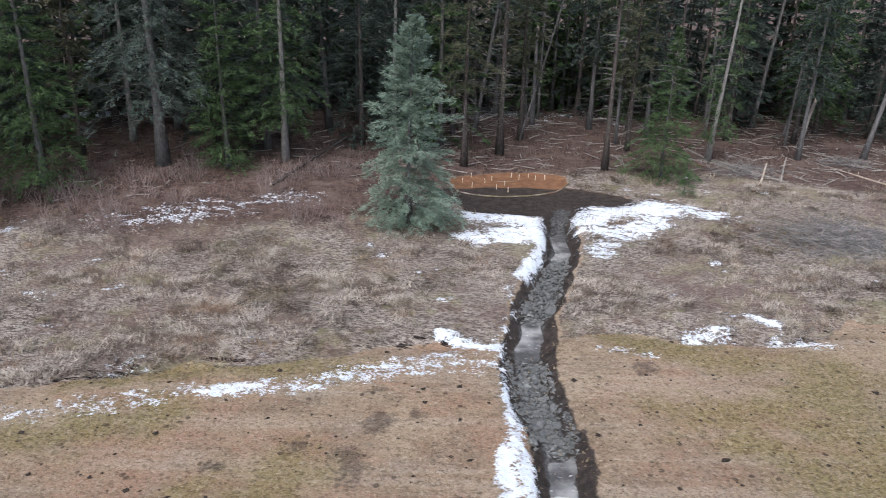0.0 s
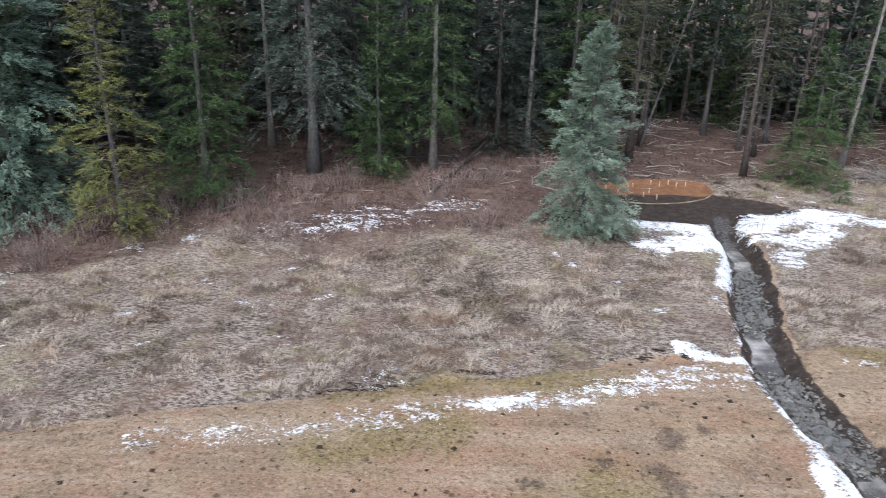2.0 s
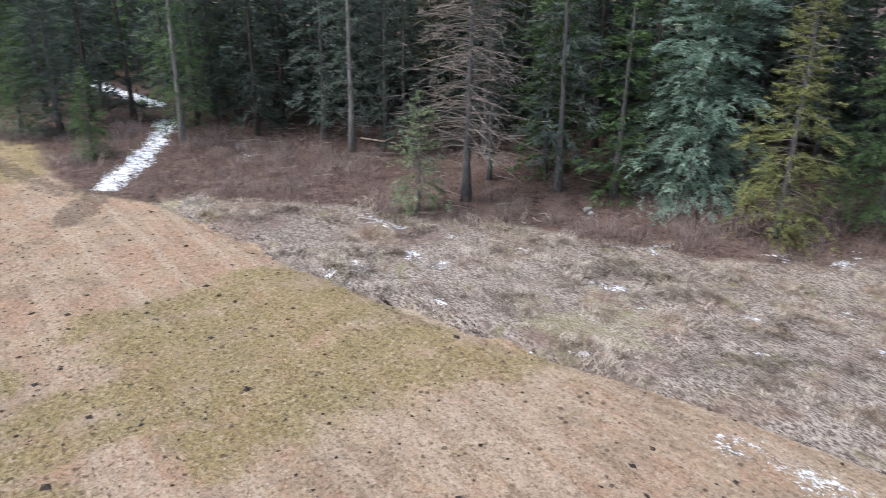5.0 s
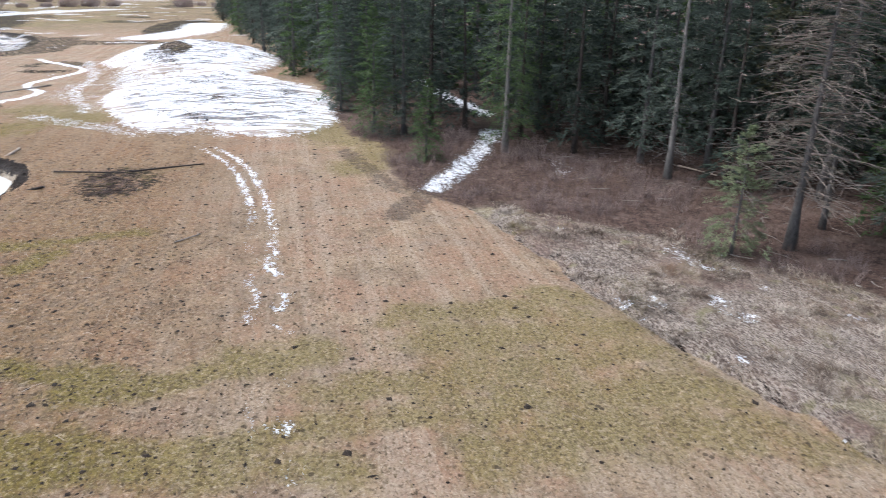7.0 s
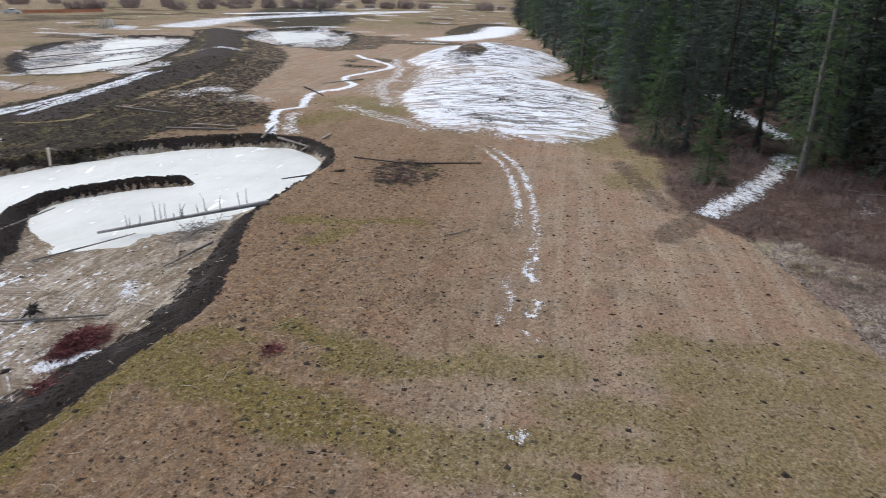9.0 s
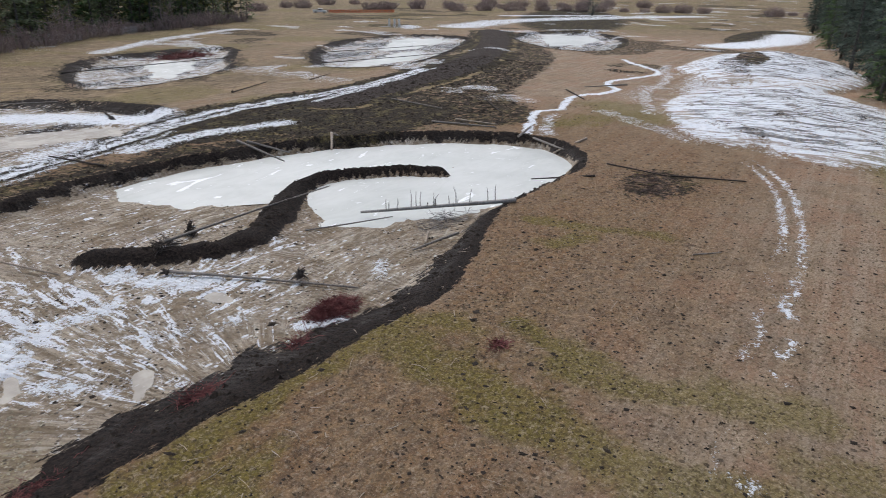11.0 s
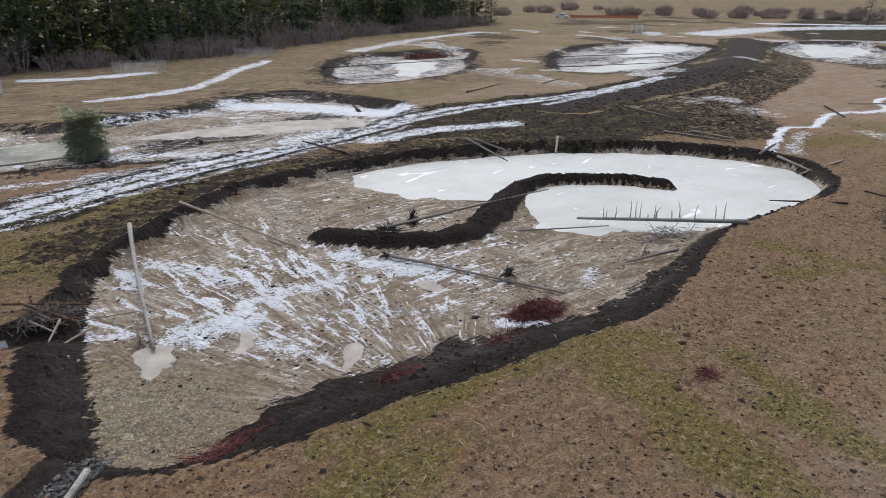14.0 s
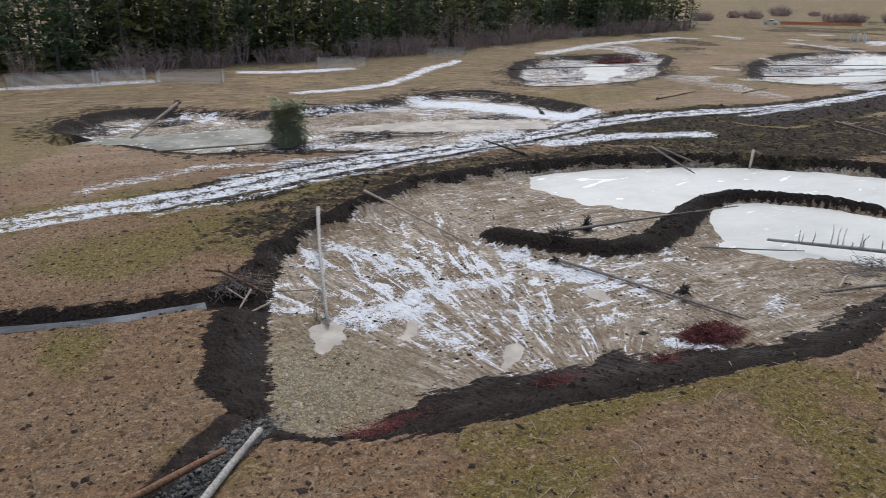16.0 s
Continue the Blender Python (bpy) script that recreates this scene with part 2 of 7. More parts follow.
    field = n.mix(n.step(n.noise(7.5, 3, 0.6, n.stretch(1, 1.6, 1, 10)), 0.3, 0.36, 0.75, 0), field, (0.055, 0.04, 0.028))
    def specks(scale, size, where=None, share=0.5):
        return n.sums("MULTIPLY", n.step(n.cells(scale, where), size, size * 0.7), n.step(n.noise(scale * 0.35, 3, 0.6), share, share + 0.05))

    field = n.mix(n.sums("MULTIPLY", specks(2.2, 0.24, None, 0.52), 0.7), field, (0.035, 0.025, 0.017))
    field = n.mix(n.sums("MULTIPLY", specks(0.8, 0.25, n.stretch(0.8, 1.25, 1, 0), 0.45), n.sums("MULTIPLY", n.attr("pale"), 0.8)), field, (0.05, 0.037, 0.022))
    # dry bent grass
    hay = n.mix(n.step(fuzz, 0.43, 0.56), (0.08, 0.06, 0.05), (0.35, 0.303, 0.26))
    hay = n.mix(n.step(n.noise(0.35, 8, 0.75), 0.48, 0.62, 0, 0.6), hay, (0.15, 0.098, 0.07))
    hay = n.mix(n.step(n.noise(1.1, 8, 0.8, n.stretch(1, 1.9, 1, 20)), 0.5, 0.4, 0, 0.6), hay, (0.07, 0.05, 0.04))
    hay = n.mix(n.step(n.noise(0.8, 5), 0.58, 0.72, 0, 0.6), hay, (0.17, 0.16, 0.07))
    hay = n.mix(n.step(n.noise(0.11, 6, 0.68), 0.5, 0.6, 0, 0.62), hay, n.mix(n.step(fine, 0.4, 0.6), (0.08, 0.052, 0.045), (0.21, 0.145, 0.118)))
    hay = n.mix(n.step(n.noise(0.17, 6, 0.7), 0.53, 0.62, 0, 0.5), hay, n.mix(n.step(fuzz, 0.4, 0.6), (0.16, 0.145, 0.08), (0.31, 0.28, 0.17)))
    colour = n.mix(mask("meadow", 0.9, 0.08), field, hay)
    # needle litter and low brush under the trees
    duff = n.mix(n.step(mid, 0.38, 0.62), (0.042, 0.027, 0.023), (0.105, 0.067, 0.055))
    duff = n.mix(n.step(n.noise(0.5, 7, 0.75), 0.48, 0.62, 0, 0.7), duff, (0.15, 0.11, 0.092))
    duff = n.mix(n.step(fine, 0.5, 0.64, 0, 0.75), duff, (0.19, 0.14, 0.115))
    colour = n.mix(mask("duff", 1.2, 0.22, big), colour, duff)
    # silty floors of the dug ponds: fanned machine tracks, damp and dry
    where = n.t.nodes.new("ShaderNodeSeparateXYZ")
    n.put(where.inputs[0], n.co)
    ax, ay = n.sums("ADD", where.outputs[0], 25.0), n.sums("ADD", where.outputs[1], 14.5)
    far_out = n.sums("SQRT", n.sums("ADD", n.sums("MULTIPLY", ax, ax), n.sums("MULTIPLY", ay, ay)))
    fan = n.t.nodes.new("ShaderNodeCombineXYZ")
    n.put(fan.inputs[0], n.sums("MULTIPLY", n.sums("ARCTAN2", ay, n.sums("MULTIPLY", ax, -1.0)), 16.0))
    n.put(fan.inputs[1], n.sums("MULTIPLY", far_out, 0.22))
    aside = n.step(n.sums("ADD", where.outputs[0], wob(big, 9.0)), -28.0, -32.0)
    along = n.stretch(0.32, 1.15, 1, 0)
    streak = n.sums("ADD", n.sums("MULTIPLY", n.noise(1.6, 7, 0.7, fan.outputs[0], 0.9), n.sums("SUBTRACT", 1.0, aside)), n.sums("MULTIPLY", n.noise(1.6, 7, 0.7, along, 0.9), aside))
    drift = n.noise(0.75, 7, 0.7, n.stretch(0.55, 1.3, 1, -38), 1.5)
    tread = n.t.nodes.new("ShaderNodeTexWave")
    tread.inputs["Scale"].default_value, tread.inputs["Distortion"].default_value = 0.9, 26.0
    tread.inputs["Detail"].default_value, tread.inputs["Detail Scale"].default_value = 2.5, 0.3
    n.put(tread.inputs["Vector"], n.co)
    silt = n.mix(n.step(streak, 0.38, 0.62), (0.185, 0.14, 0.094), (0.42, 0.355, 0.278))
    silt = n.mix(n.step(drift, 0.53, 0.62, 0, 0.6), silt, (0.4, 0.35, 0.285))
    silt = n.mix(n.step(n.noise(0.3, 7, 0.7), 0.46, 0.6, 0, 0.75), silt, n.mix(n.step(mid, 0.35, 0.65), (0.135, 0.093, 0.056), (0.25, 0.185, 0.12)))
    silt = n.mix(n.step(fine, 0.36, 0.5, 0.6, 0), silt, (0.085, 0.064, 0.046))
    ribs = n.sums("MULTIPLY", n.step(n.noise(0.35, 6, 0.7), 0.54, 0.62), n.sums("SUBTRACT", 1.0, n.attr("gravel")))
    silt = n.mix(n.sums("MULTIPLY", n.step(tread.outputs["Fac"], 0.5, 0.72), n.sums("MULTIPLY", ribs, 0.5)), silt, (0.12, 0.092, 0.066))
    silt = n.mix(n.sums("MULTIPLY", n.step(tread.outputs["Fac"], 0.3, 0.12), n.sums("MULTIPLY", ribs, 0.35)), silt, (0.44, 0.4, 0.35))
    smear = n.sums("ADD", n.sums("MULTIPLY", n.noise(1.5, 8, 0.72, fan.outputs[0], 1.2), n.sums("SUBTRACT", 1.0, aside)), n.sums("MULTIPLY", n.noise(1.5, 8, 0.72, along, 1.2), aside))
    silt = n.mix(n.step(smear, 0.55, 0.62, 0, 0.65), silt, (0.13, 0.096, 0.065))
    silt = n.mix(n.step(smear, 0.45, 0.37, 0, 0.7), silt, (0.52, 0.475, 0.41))
    blot = n.sums("ADD", n.sums("MULTIPLY", n.noise(1.15, 8, 0.72, fan.outputs[0], 1.0), n.sums("SUBTRACT", 1.0, aside)), n.sums("MULTIPLY", n.noise(1.15, 8, 0.72, along, 1.0), aside))
    frost = n.sums("ADD", n.sums("MULTIPLY", blot, 0.75), n.sums("ADD", n.sums("MULTIPLY", mid, 0.15), n.sums("MULTIPLY", fine, 0.1)))
    frost = n.sums("ADD", frost, n.sums("MULTIPLY", n.sums("SUBTRACT", n.attr("frost"), 1.0), 0.13))
    frost = n.sums("MULTIPLY", n.step(frost, 0.528, 0.542), n.step(n.attr("frost"), 0.1, 0.3))
    silt = n.mix(frost, silt, n.mix(n.step(fine, 0.4, 0.6), (0.64, 0.665, 0.71), (0.76, 0.78, 0.82)))
    crumbs = n.sums("MULTIPLY", n.step(n.noise(4.5, 6, 0.75), 0.56, 0.6), n.step(n.noise(0.9, 5, 0.7), 0.48, 0.58))
    silt = n.mix(n.sums("MULTIPLY", crumbs, n.sums("MULTIPLY", n.attr("frost"), 0.9)), silt, (0.8, 0.81, 0.84))
    silt = n.mix(n.step(n.noise(5.5, 4, 0.7), 0.34, 0.4, 0.75, 0), silt, (0.085, 0.066, 0.05))
    silt = n.mix(n.sums("MULTIPLY", n.attr("gravel"), 0.7), silt, n.mix(n.step(mid, 0.35, 0.65), (0.12, 0.085, 0.05), (0.24, 0.18, 0.11)))
    silt = n.mix(n.sums("MULTIPLY", n.step(n.noise(7, 4, 0.7), 0.5, 0.62), n.attr("gravel")), silt, (0.36, 0.31, 0.19))
    silt = n.mix(n.sums("MULTIPLY", specks(2.6, 0.24, None, 0.48), 0.8), silt, (0.045, 0.034, 0.026))
    silt = n.mix(n.sums("MULTIPLY", specks(1.9, 0.26, n.stretch(0.6, 1.3, 1, 0), 0.5), n.step(n.attr("frost"), 0.2, 0.6, 0.2, 0.9)), silt, (0.7, 0.72, 0.76))
    colour = n.mix(mask("mud", 0.7, 0.07, fine), colour, silt)
    # turned topsoil
    soil = n.mix(n.step(fine, 0.38, 0.62), (0.005, 0.004, 0.0037), (0.03, 0.021, 0.0175))
    soil = n.mix(n.step(n.noise(9, 4, 0.7), 0.6, 0.68, 0, 0.5), soil, (0.085, 0.064, 0.052))
    colour = n.mix(mask("soil", 2.5, 0.06, n.noise(1.9, 8, 0.75, n.stretch(0.55, 2.2, 1, 8))), colour, soil)
    lump = n.noise(0.42, 6, 0.8, n.stretch(0.75, 1.25, 1, 35))
    rough_soil = n.mix(n.step(mid, 0.38, 0.64), (0.006, 0.005, 0.0045), (0.03, 0.023, 0.016))
    rough_soil = n.mix(n.step(fine, 0.52, 0.62, 0, 0.35), rough_soil, (0.07, 0.062, 0.026))
    rough_soil = n.mix(n.step(lump, 0.51, 0.57, 0, 0.9), rough_soil, n.mix(n.step(fine, 0.4, 0.6), (0.04, 0.031, 0.014), (0.125, 0.102, 0.042)))
    rough_soil = n.mix(n.sums("MULTIPLY", specks(1.1, 0.34, n.stretch(0.8, 1.25, 1, 0), 0.44), 0.85), rough_soil, (0.005, 0.004, 0.0035))
    rough_soil = n.mix(n.sums("MULTIPLY", specks(1.4, 0.28, None, 0.5), 0.8), rough_soil, (0.14, 0.115, 0.05))
    colour = n.mix(n.step(n.sums("ADD", n.attr("dig"), wob(n.noise(1.3, 8, 0.78), 2.6)), 0.4, 0.54, 0, 0.95), colour, rough_soil)
    colour = n.mix(n.step(n.sums("ADD", n.attr("stain"), wob(n.noise(1.3, 8, 0.8), 3.2)), 0.45, 1.0, 0, 0.62), colour, n.mix(n.step(fine, 0.4, 0.6), (0.03, 0.024, 0.02), (0.085, 0.066, 0.052)))
    clay = n.mix(n.step(mid, 0.3, 0.7), (0.14, 0.07, 0.038), (0.235, 0.122, 0.066))
    colour = n.mix(mask("clay", 0.3, 0.06), colour, clay)
    dirt = n.mix(n.step(mid, 0.35, 0.65), (0.028, 0.022, 0.019), (0.068, 0.053, 0.045))
    colour = n.mix(mask("dirt", 0.8, 0.1), colour, n.mix(n.step(fine, 0.4, 0.55, 0.6, 0), dirt, (0.025, 0.02, 0.018)))
    colour = n.mix(mask("wet", 0.5, 0.15), colour, n.mix(n.step(fine, 0.4, 0.6), (0.035, 0.033, 0.032), (0.11, 0.107, 0.103)))
    # thin snow, broken where stubble shows through
    cover = n.sums("ADD", n.attr("snow"), wob(n.noise(2.6, 9, 0.8), 2.1))
    cover = n.sums("ADD", cover, wob(n.noise(1.0, 6, 0.7, n.stretch(0.6, 1.6, 1, 60)), 1.1))
    cover = n.sums("ADD", cover, wob(n.noise(9, 5, 0.75), 1.5))
    snow = n.sums("MULTIPLY", n.step(cover, 0.5, 0.58), n.step(n.attr("snow"), 0.05, 0.15))
    combed = n.noise(0.6, 7, 0.74, n.stretch(1.5, 0.3, 1, 0), 1.0)
    bare = n.sums("MULTIPLY", n.step(combed, 0.52, 0.44), n.sums("MULTIPLY", n.attr("heap"), 0.8))
    snow = n.sums("MULTIPLY", snow, n.sums("SUBTRACT", 1.0, bare))
    white = n.mix(n.step(mid, 0.3, 0.7), (0.66, 0.7, 0.76), (0.82, 0.84, 0.87))
    colour = n.mix(snow, colour, white)
    rise = n.sums("ADD", n.sums("MULTIPLY", fine, 0.6), n.sums("ADD", mid, n.sums("MULTIPLY", snow, 0.15)))
    rise = n.sums("ADD", rise, n.sums("MULTIPLY", n.sums("MULTIPLY", tread.outputs["Fac"], n.attr("mud")), 0.3))
    n.bump(rise, 0.9, 0.18)
    shine = n.sums("SUBTRACT", 0.95, n.sums("MULTIPLY", n.sums("MULTIPLY", n.attr("mud"), n.step(big, 0.4, 0.6)), 0.35))
    return n.done(colour, shine)


def speckled(name, dark, light, scale=8.0, roughness=0.9, bump=0.3, spread=0.35, spec=0.25, grainy=None):
    """A mottled surface that varies from piece to piece."""
    n = Nodes(name, roughness, spec)
    f = n.noise(scale, 6, 0.65, grainy and n.stretch(*grainy))
    c = n.mix(n.step(f, 0.3, 0.7), dark, light)
    c = n.mix(n.sums("MULTIPLY", n.island(), spread), c, tuple(0.35 * v for v in dark))
    n.bump(f, bump, 0.02)
    return n.done(c)


def needles(name, dark, mid, light):
    n = Nodes(name, 0.75, 0.2)
    r = n.sums("ADD", n.sums("MULTIPLY", n.island(), 0.5), n.sums("MULTIPLY", n.step(n.noise(1.5, 4), 0.3, 0.7), 0.5))
    c = n.mix(n.step(r, 0.0, 0.5), dark, mid)
    c = n.mix(n.step(r, 0.55, 1.0), c, light)
    c = n.mix(n.sums("MULTIPLY", n.one(), 0.3), c, tuple(0.6 * v for v in mid))
    n.done(c)
    thin, both = n.t.nodes.new("ShaderNodeBsdfTranslucent"), n.t.nodes.new("ShaderNodeMixShader")
    both.inputs[0].default_value = 0.45
    n.put(thin.inputs["Color"], c)
    n.t.links.new(n.bsdf.outputs[0], both.inputs[1])
    n.t.links.new(thin.outputs[0], both.inputs[2])
    n.t.links.new(both.outputs[0], n.t.nodes["Material Output"].inputs["Surface"])
    return n.mat


def bark_material(name, dark, light, scale=7.0):
    n = Nodes(name, 0.95, 0.1)
    f = n.noise(scale, 7, 0.7, n.stretch(2.5, 2.5, 0.4))
    c = n.mix(n.step(f, 0.3, 0.68), dark, light)
    c = n.mix(n.step(n.noise(1.2, 4), 0.5, 0.7, 0, 0.6), c, tuple(0.55 * (a + b) / 2 for a, b in zip(dark, light)))
    n.bump(f, 0.6, 0.03)
    return n.done(c)


def ice_material(name, base, milk, roughness=0.4, streaks=0.6, spec=0.3, k=1.0):
    n = Nodes(name, roughness, spec)
    a, b = n.noise(0.5 * k, 6, 0.6, n.stretch(0.5, 1.3, 1, 25), 1.5), n.noise(3.5, 5, 0.6)
    c = n.mix(n.step(n.noise(0.13 * k, 4), 0.38, 0.64), base, milk)
    c = n.mix(n.step(a, 0.62, 0.66, 0, streaks), c, (0.86, 0.87, 0.89))
    c = n.mix(n.step(b, 0.55, 0.8, 0, 0.25), c, tuple(0.75 * v for v in base))
    n.bump(b, 0.06, 0.02)
    return n.done(c, n.step(a, 0.4, 0.7, roughness, min(1, roughness + 0.35)))


GROUND = ground_material()
def hay_material():
    n = Nodes("dry_grass", 0.9, 0.2)
    c = n.mix(n.step(n.noise(1.2, 5, 0.75, n.stretch(0.8, 1.3, 1, 0)), 0.43, 0.57), (0.13, 0.098, 0.075), (0.47, 0.41, 0.345))
    c = n.mix(n.step(n.noise(0.3, 6, 0.75, n.stretch(0.7, 1.2, 1, 30)), 0.52, 0.64, 0, 0.55), c, (0.26, 0.16, 0.1))
    c = n.mix(n.step(n.noise(0.22, 6, 0.72, n.stretch(1, 1, 1, 70)), 0.53, 0.64, 0, 0.6), c, (0.24, 0.215, 0.105))
    return n.done(n.mix(n.sums("MULTIPLY", n.island(), 0.5), c, (0.075, 0.052, 0.04)))


HAY = hay_material()
STUBBLE = speckled("short_grass", (0.19, 0.14, 0.085), (0.33, 0.25, 0.165), 0.5, 0.95, 0, 0.3)
TWIG = speckled("brush_twigs", (0.1, 0.066, 0.055), (0.23, 0.168, 0.142), 0.6, 0.9, 0, 0.4)
RED_TWIG = speckled("red_twigs", (0.12, 0.036, 0.036), (0.26, 0.09, 0.085), 2, 0.8, 0, 0.5)
GREY_TWIG = speckled("bare_grey_twigs", (0.14, 0.128, 0.122), (0.31, 0.285, 0.27), 2, 0.9, 0, 0.5)
RUST_TWIG = speckled("dead_needles", (0.15, 0.125, 0.11), (0.29, 0.245, 0.218), 2, 0.9, 0, 0.5)
CLOD = speckled("turned_clods", (0.013, 0.01, 0.008), (0.05, 0.037, 0.028), 20, 0.95, 0.4)
STONE = speckled("creek_stone", (0.06, 0.06, 0.058), (0.24, 0.24, 0.23), 9, 0.75, 0.4, 0.6, 0.3)
PEBBLE = speckled("pale_gravel", (0.24, 0.2, 0.13), (0.55, 0.5, 0.39), 15, 0.8, 0.3, 0.55)
LICHEN = speckled("pale_rock", (0.2, 0.19, 0.17), (0.36, 0.34, 0.31), 9, 0.85, 0.4)
BLUE_FIR = needles("blue_needles", (0.1, 0.155, 0.125), (0.25, 0.35, 0.28), (0.42, 0.53, 0.44))
DRY_FIR = needles("dry_grey_needles", (0.1, 0.09, 0.076), (0.19, 0.172, 0.146), (0.29, 0.265, 0.225))
PALE_GREEN = needles("pale_green_needles", (0.09, 0.115, 0.065), (0.21, 0.25, 0.15), (0.34, 0.39, 0.24))
SPRUCE = needles("silver_blue_needles", (0.11, 0.152, 0.118), (0.275, 0.355, 0.28), (0.46, 0.55, 0.45))
GREY_FIR = needles("grey_green_needles", (0.052, 0.07, 0.06), (0.122, 0.154, 0.13), (0.21, 0.25, 0.21))
GREEN_FIR = needles("green_needles", (0.036, 0.064, 0.028), (0.1, 0.155, 0.068), (0.19, 0.265, 0.125))
DARK_FIR = needles("dark_needles", (0.03, 0.042, 0.035), (0.075, 0.1, 0.082), (0.136, 0.168, 0.138))
GOLD_FIR = needles("yellow_green_needles", (0.085, 0.1, 0.042), (0.215, 0.23, 0.09), (0.37, 0.35, 0.14))
OLIVE_FIR = needles("olive_needles", (0.047, 0.053, 0.034), (0.115, 0.121, 0.075), (0.196, 0.189, 0.115))
BARK = bark_material("fir_bark", (0.065, 0.062, 0.062), (0.165, 0.158, 0.155))
PALE_BARK = bark_material("weathered_bark", (0.14, 0.13, 0.124), (0.3, 0.285, 0.268))
DARK_BARK = bark_material("dark_bark", (0.03, 0.025, 0.023), (0.105, 0.09, 0.082))
DEAD_WOOD = bark_material("grey_driftwood", (0.13, 0.114, 0.1), (0.34, 0.31, 0.28), 5)
SILVER_WOOD = bark_material("bleached_log", (0.2, 0.19, 0.178), (0.46, 0.44, 0.41), 5)
PEELED = bark_material("peeled_log", (0.26, 0.2, 0.15), (0.5, 0.43, 0.36), 5)
RUST_LOG = bark_material("rusty_bark_log", (0.1, 0.05, 0.03), (0.25, 0.15, 0.1), 5)
ICE = ice_material("milky_ice", (0.49, 0.505, 0.482), (0.57, 0.58, 0.557), streaks=0.85)
GREY_ICE = ice_material("grey_ice", (0.06, 0.058, 0.057), (0.27, 0.262, 0.252), 0.45, 0.35, 0.2, 6.0)
DITCH_ICE = ice_material("blue_grey_ice", (0.04, 0.045, 0.054), (0.15, 0.165, 0.19), 0.35, 0.15, 0.25, 3.0)
SILTY = ice_material("silty_water", (0.28, 0.253, 0.22), (0.4, 0.37, 0.325), 0.4, 0.2, 0.25, 5.0)
GREEN_ICE = ice_material("green_grey_ice", (0.15, 0.155, 0.13), (0.29, 0.29, 0.25), 0.45, 0.7, 0.2, 2.5)
PALE_FIR = needles("pale_olive_needles", (0.33, 0.34, 0.22), (0.55, 0.56, 0.4), (0.7, 0.7, 0.54))
MAUVE_TWIG = speckled("mauve_twigs", (0.24, 0.18, 0.165), (0.46, 0.37, 0.345), 0.6, 0.9, 0, 0.4)
EDGE_TWIG = speckled("edge_twigs", (0.17, 0.125, 0.115), (0.34, 0.27, 0.25), 0.6, 0.9, 0, 0.5)
LATH = speckled("stake_wood", (0.5, 0.42, 0.3), (0.72, 0.64, 0.5), 20, 0.8, 0.2)

# ---- the plan: outlines and lines of the land, in metres ----
CREEK = spline([(7.2, 41), (6.5, 38), (6, 34), (4.5, 28.8), (3.5, 25), (3.2, 22.5), (3.35, 20), (3.6, 18.2), (3.6, 16.3), (3.4, 14), (1.5, 8), (-3, 0), (-7.5, -9), (-11, -16.7), (-13.6, -19.4)])
SIDE_DITCH = spline([(12, -36), (3, -33.2), (-6, -30.5), (-10.2, -29.7), (-12.5, -29.7), (-15.4, -29.6)])
MEADOW_EDGE = spline([(-52, 11.4), (-46.6, 12.3), (-40.7, 13.4), (-35.9, 14.2), (-31, 15.3), (-26.8, 16.4), (-21, 18.6), (-16.2, 20.1), (-13.7, 20.6), (-10.3, 21.5), (-7.2, 22.3), (-3.6, 23.2), (2.4, 24.4), (7.2, 25.4), (10.4, 24.7), (13.8, 24.8), (16.8, 26.3), (20, 27), (60, 31)])
FOREST_FOOT = spline([(-320, -26), (-250, -18), (-186, -9), (-133, -3), (-101, 3.5), (-88, 7), (-76, 11), (-69, 17), (-60, 21.5), (-50, 24.5), (-40, 25), (-31, 33), (-24, 37), (-20.5, 39), (-16, 40.5), (-10, 43), (-5, 44), (1, 48.5), (9, 51), (21, 50.5), (30, 48), (70, 44)])
POND = spline([(-13.4, -19.2), (-12.8, -23.6), (-13.8, -27.7), (-15.2, -31), (-18.3, -36.1), (-22.2, -39.3), (-25.6, -42), (-31, -44.8), (-39.5, -45.8), (-48, -45.2), (-56.1, -42.7), (-62.5, -39), (-68.3, -33.6), (-71.3, -27.5), (-70.6, -22.9), (-67.5, -19.6), (-63, -18), (-56, -18.2), (-48.6, -18.1), (-42, -16.2), (-36.5, -15), (-30, -15.4), (-24.2, -16), (-19, -16.5), (-15.5, -17.6)], True, 4)
POND_ICE = spline([(-40, -44.6), (-46, -45.5), (-55, -43.7), (-63.5, -39.2), (-69.6, -33.2), (-72, -27.5), (-70.8, -22.4), (-66.5, -19.3), (-60, -18.8), (-54, -20), (-48.5, -22.4), (-44.3, -24.8), (-43.2, -27.7), (-46, -31), (-44.5, -33.5), (-41, -36.5), (-39.6, -40)], True, 4)
SPIT = spline([(-31, -33.3), (-33, -30.8), (-35.8, -29), (-39, -29.1), (-43.5, -31.6), (-48.5, -34), (-52, -33.3), (-55.4, -30.2), (-57.2, -27.6)])
POND_2 = spline([(-7, -72.5), (-12, -79), (-20, -78.5), (-28, -73.2), (-36, -74), (-45.2, -79), (-55, -80.5), (-60.3, -69), (-59.6, -61.8), (-52, -57), (-43.7, -54), (-33.5, -53), (-24, -55.2), (-15.3, -58.8), (-9.5, -66.5)], True, 4)
POND_3 = spline([(-66, -90), (-72, -100), (-83, -110.5), (-100.5, -114), (-113.5, -110), (-101, -96), (-89, -84.5), (-72, -79.5), (-63, -82)], True, 4)
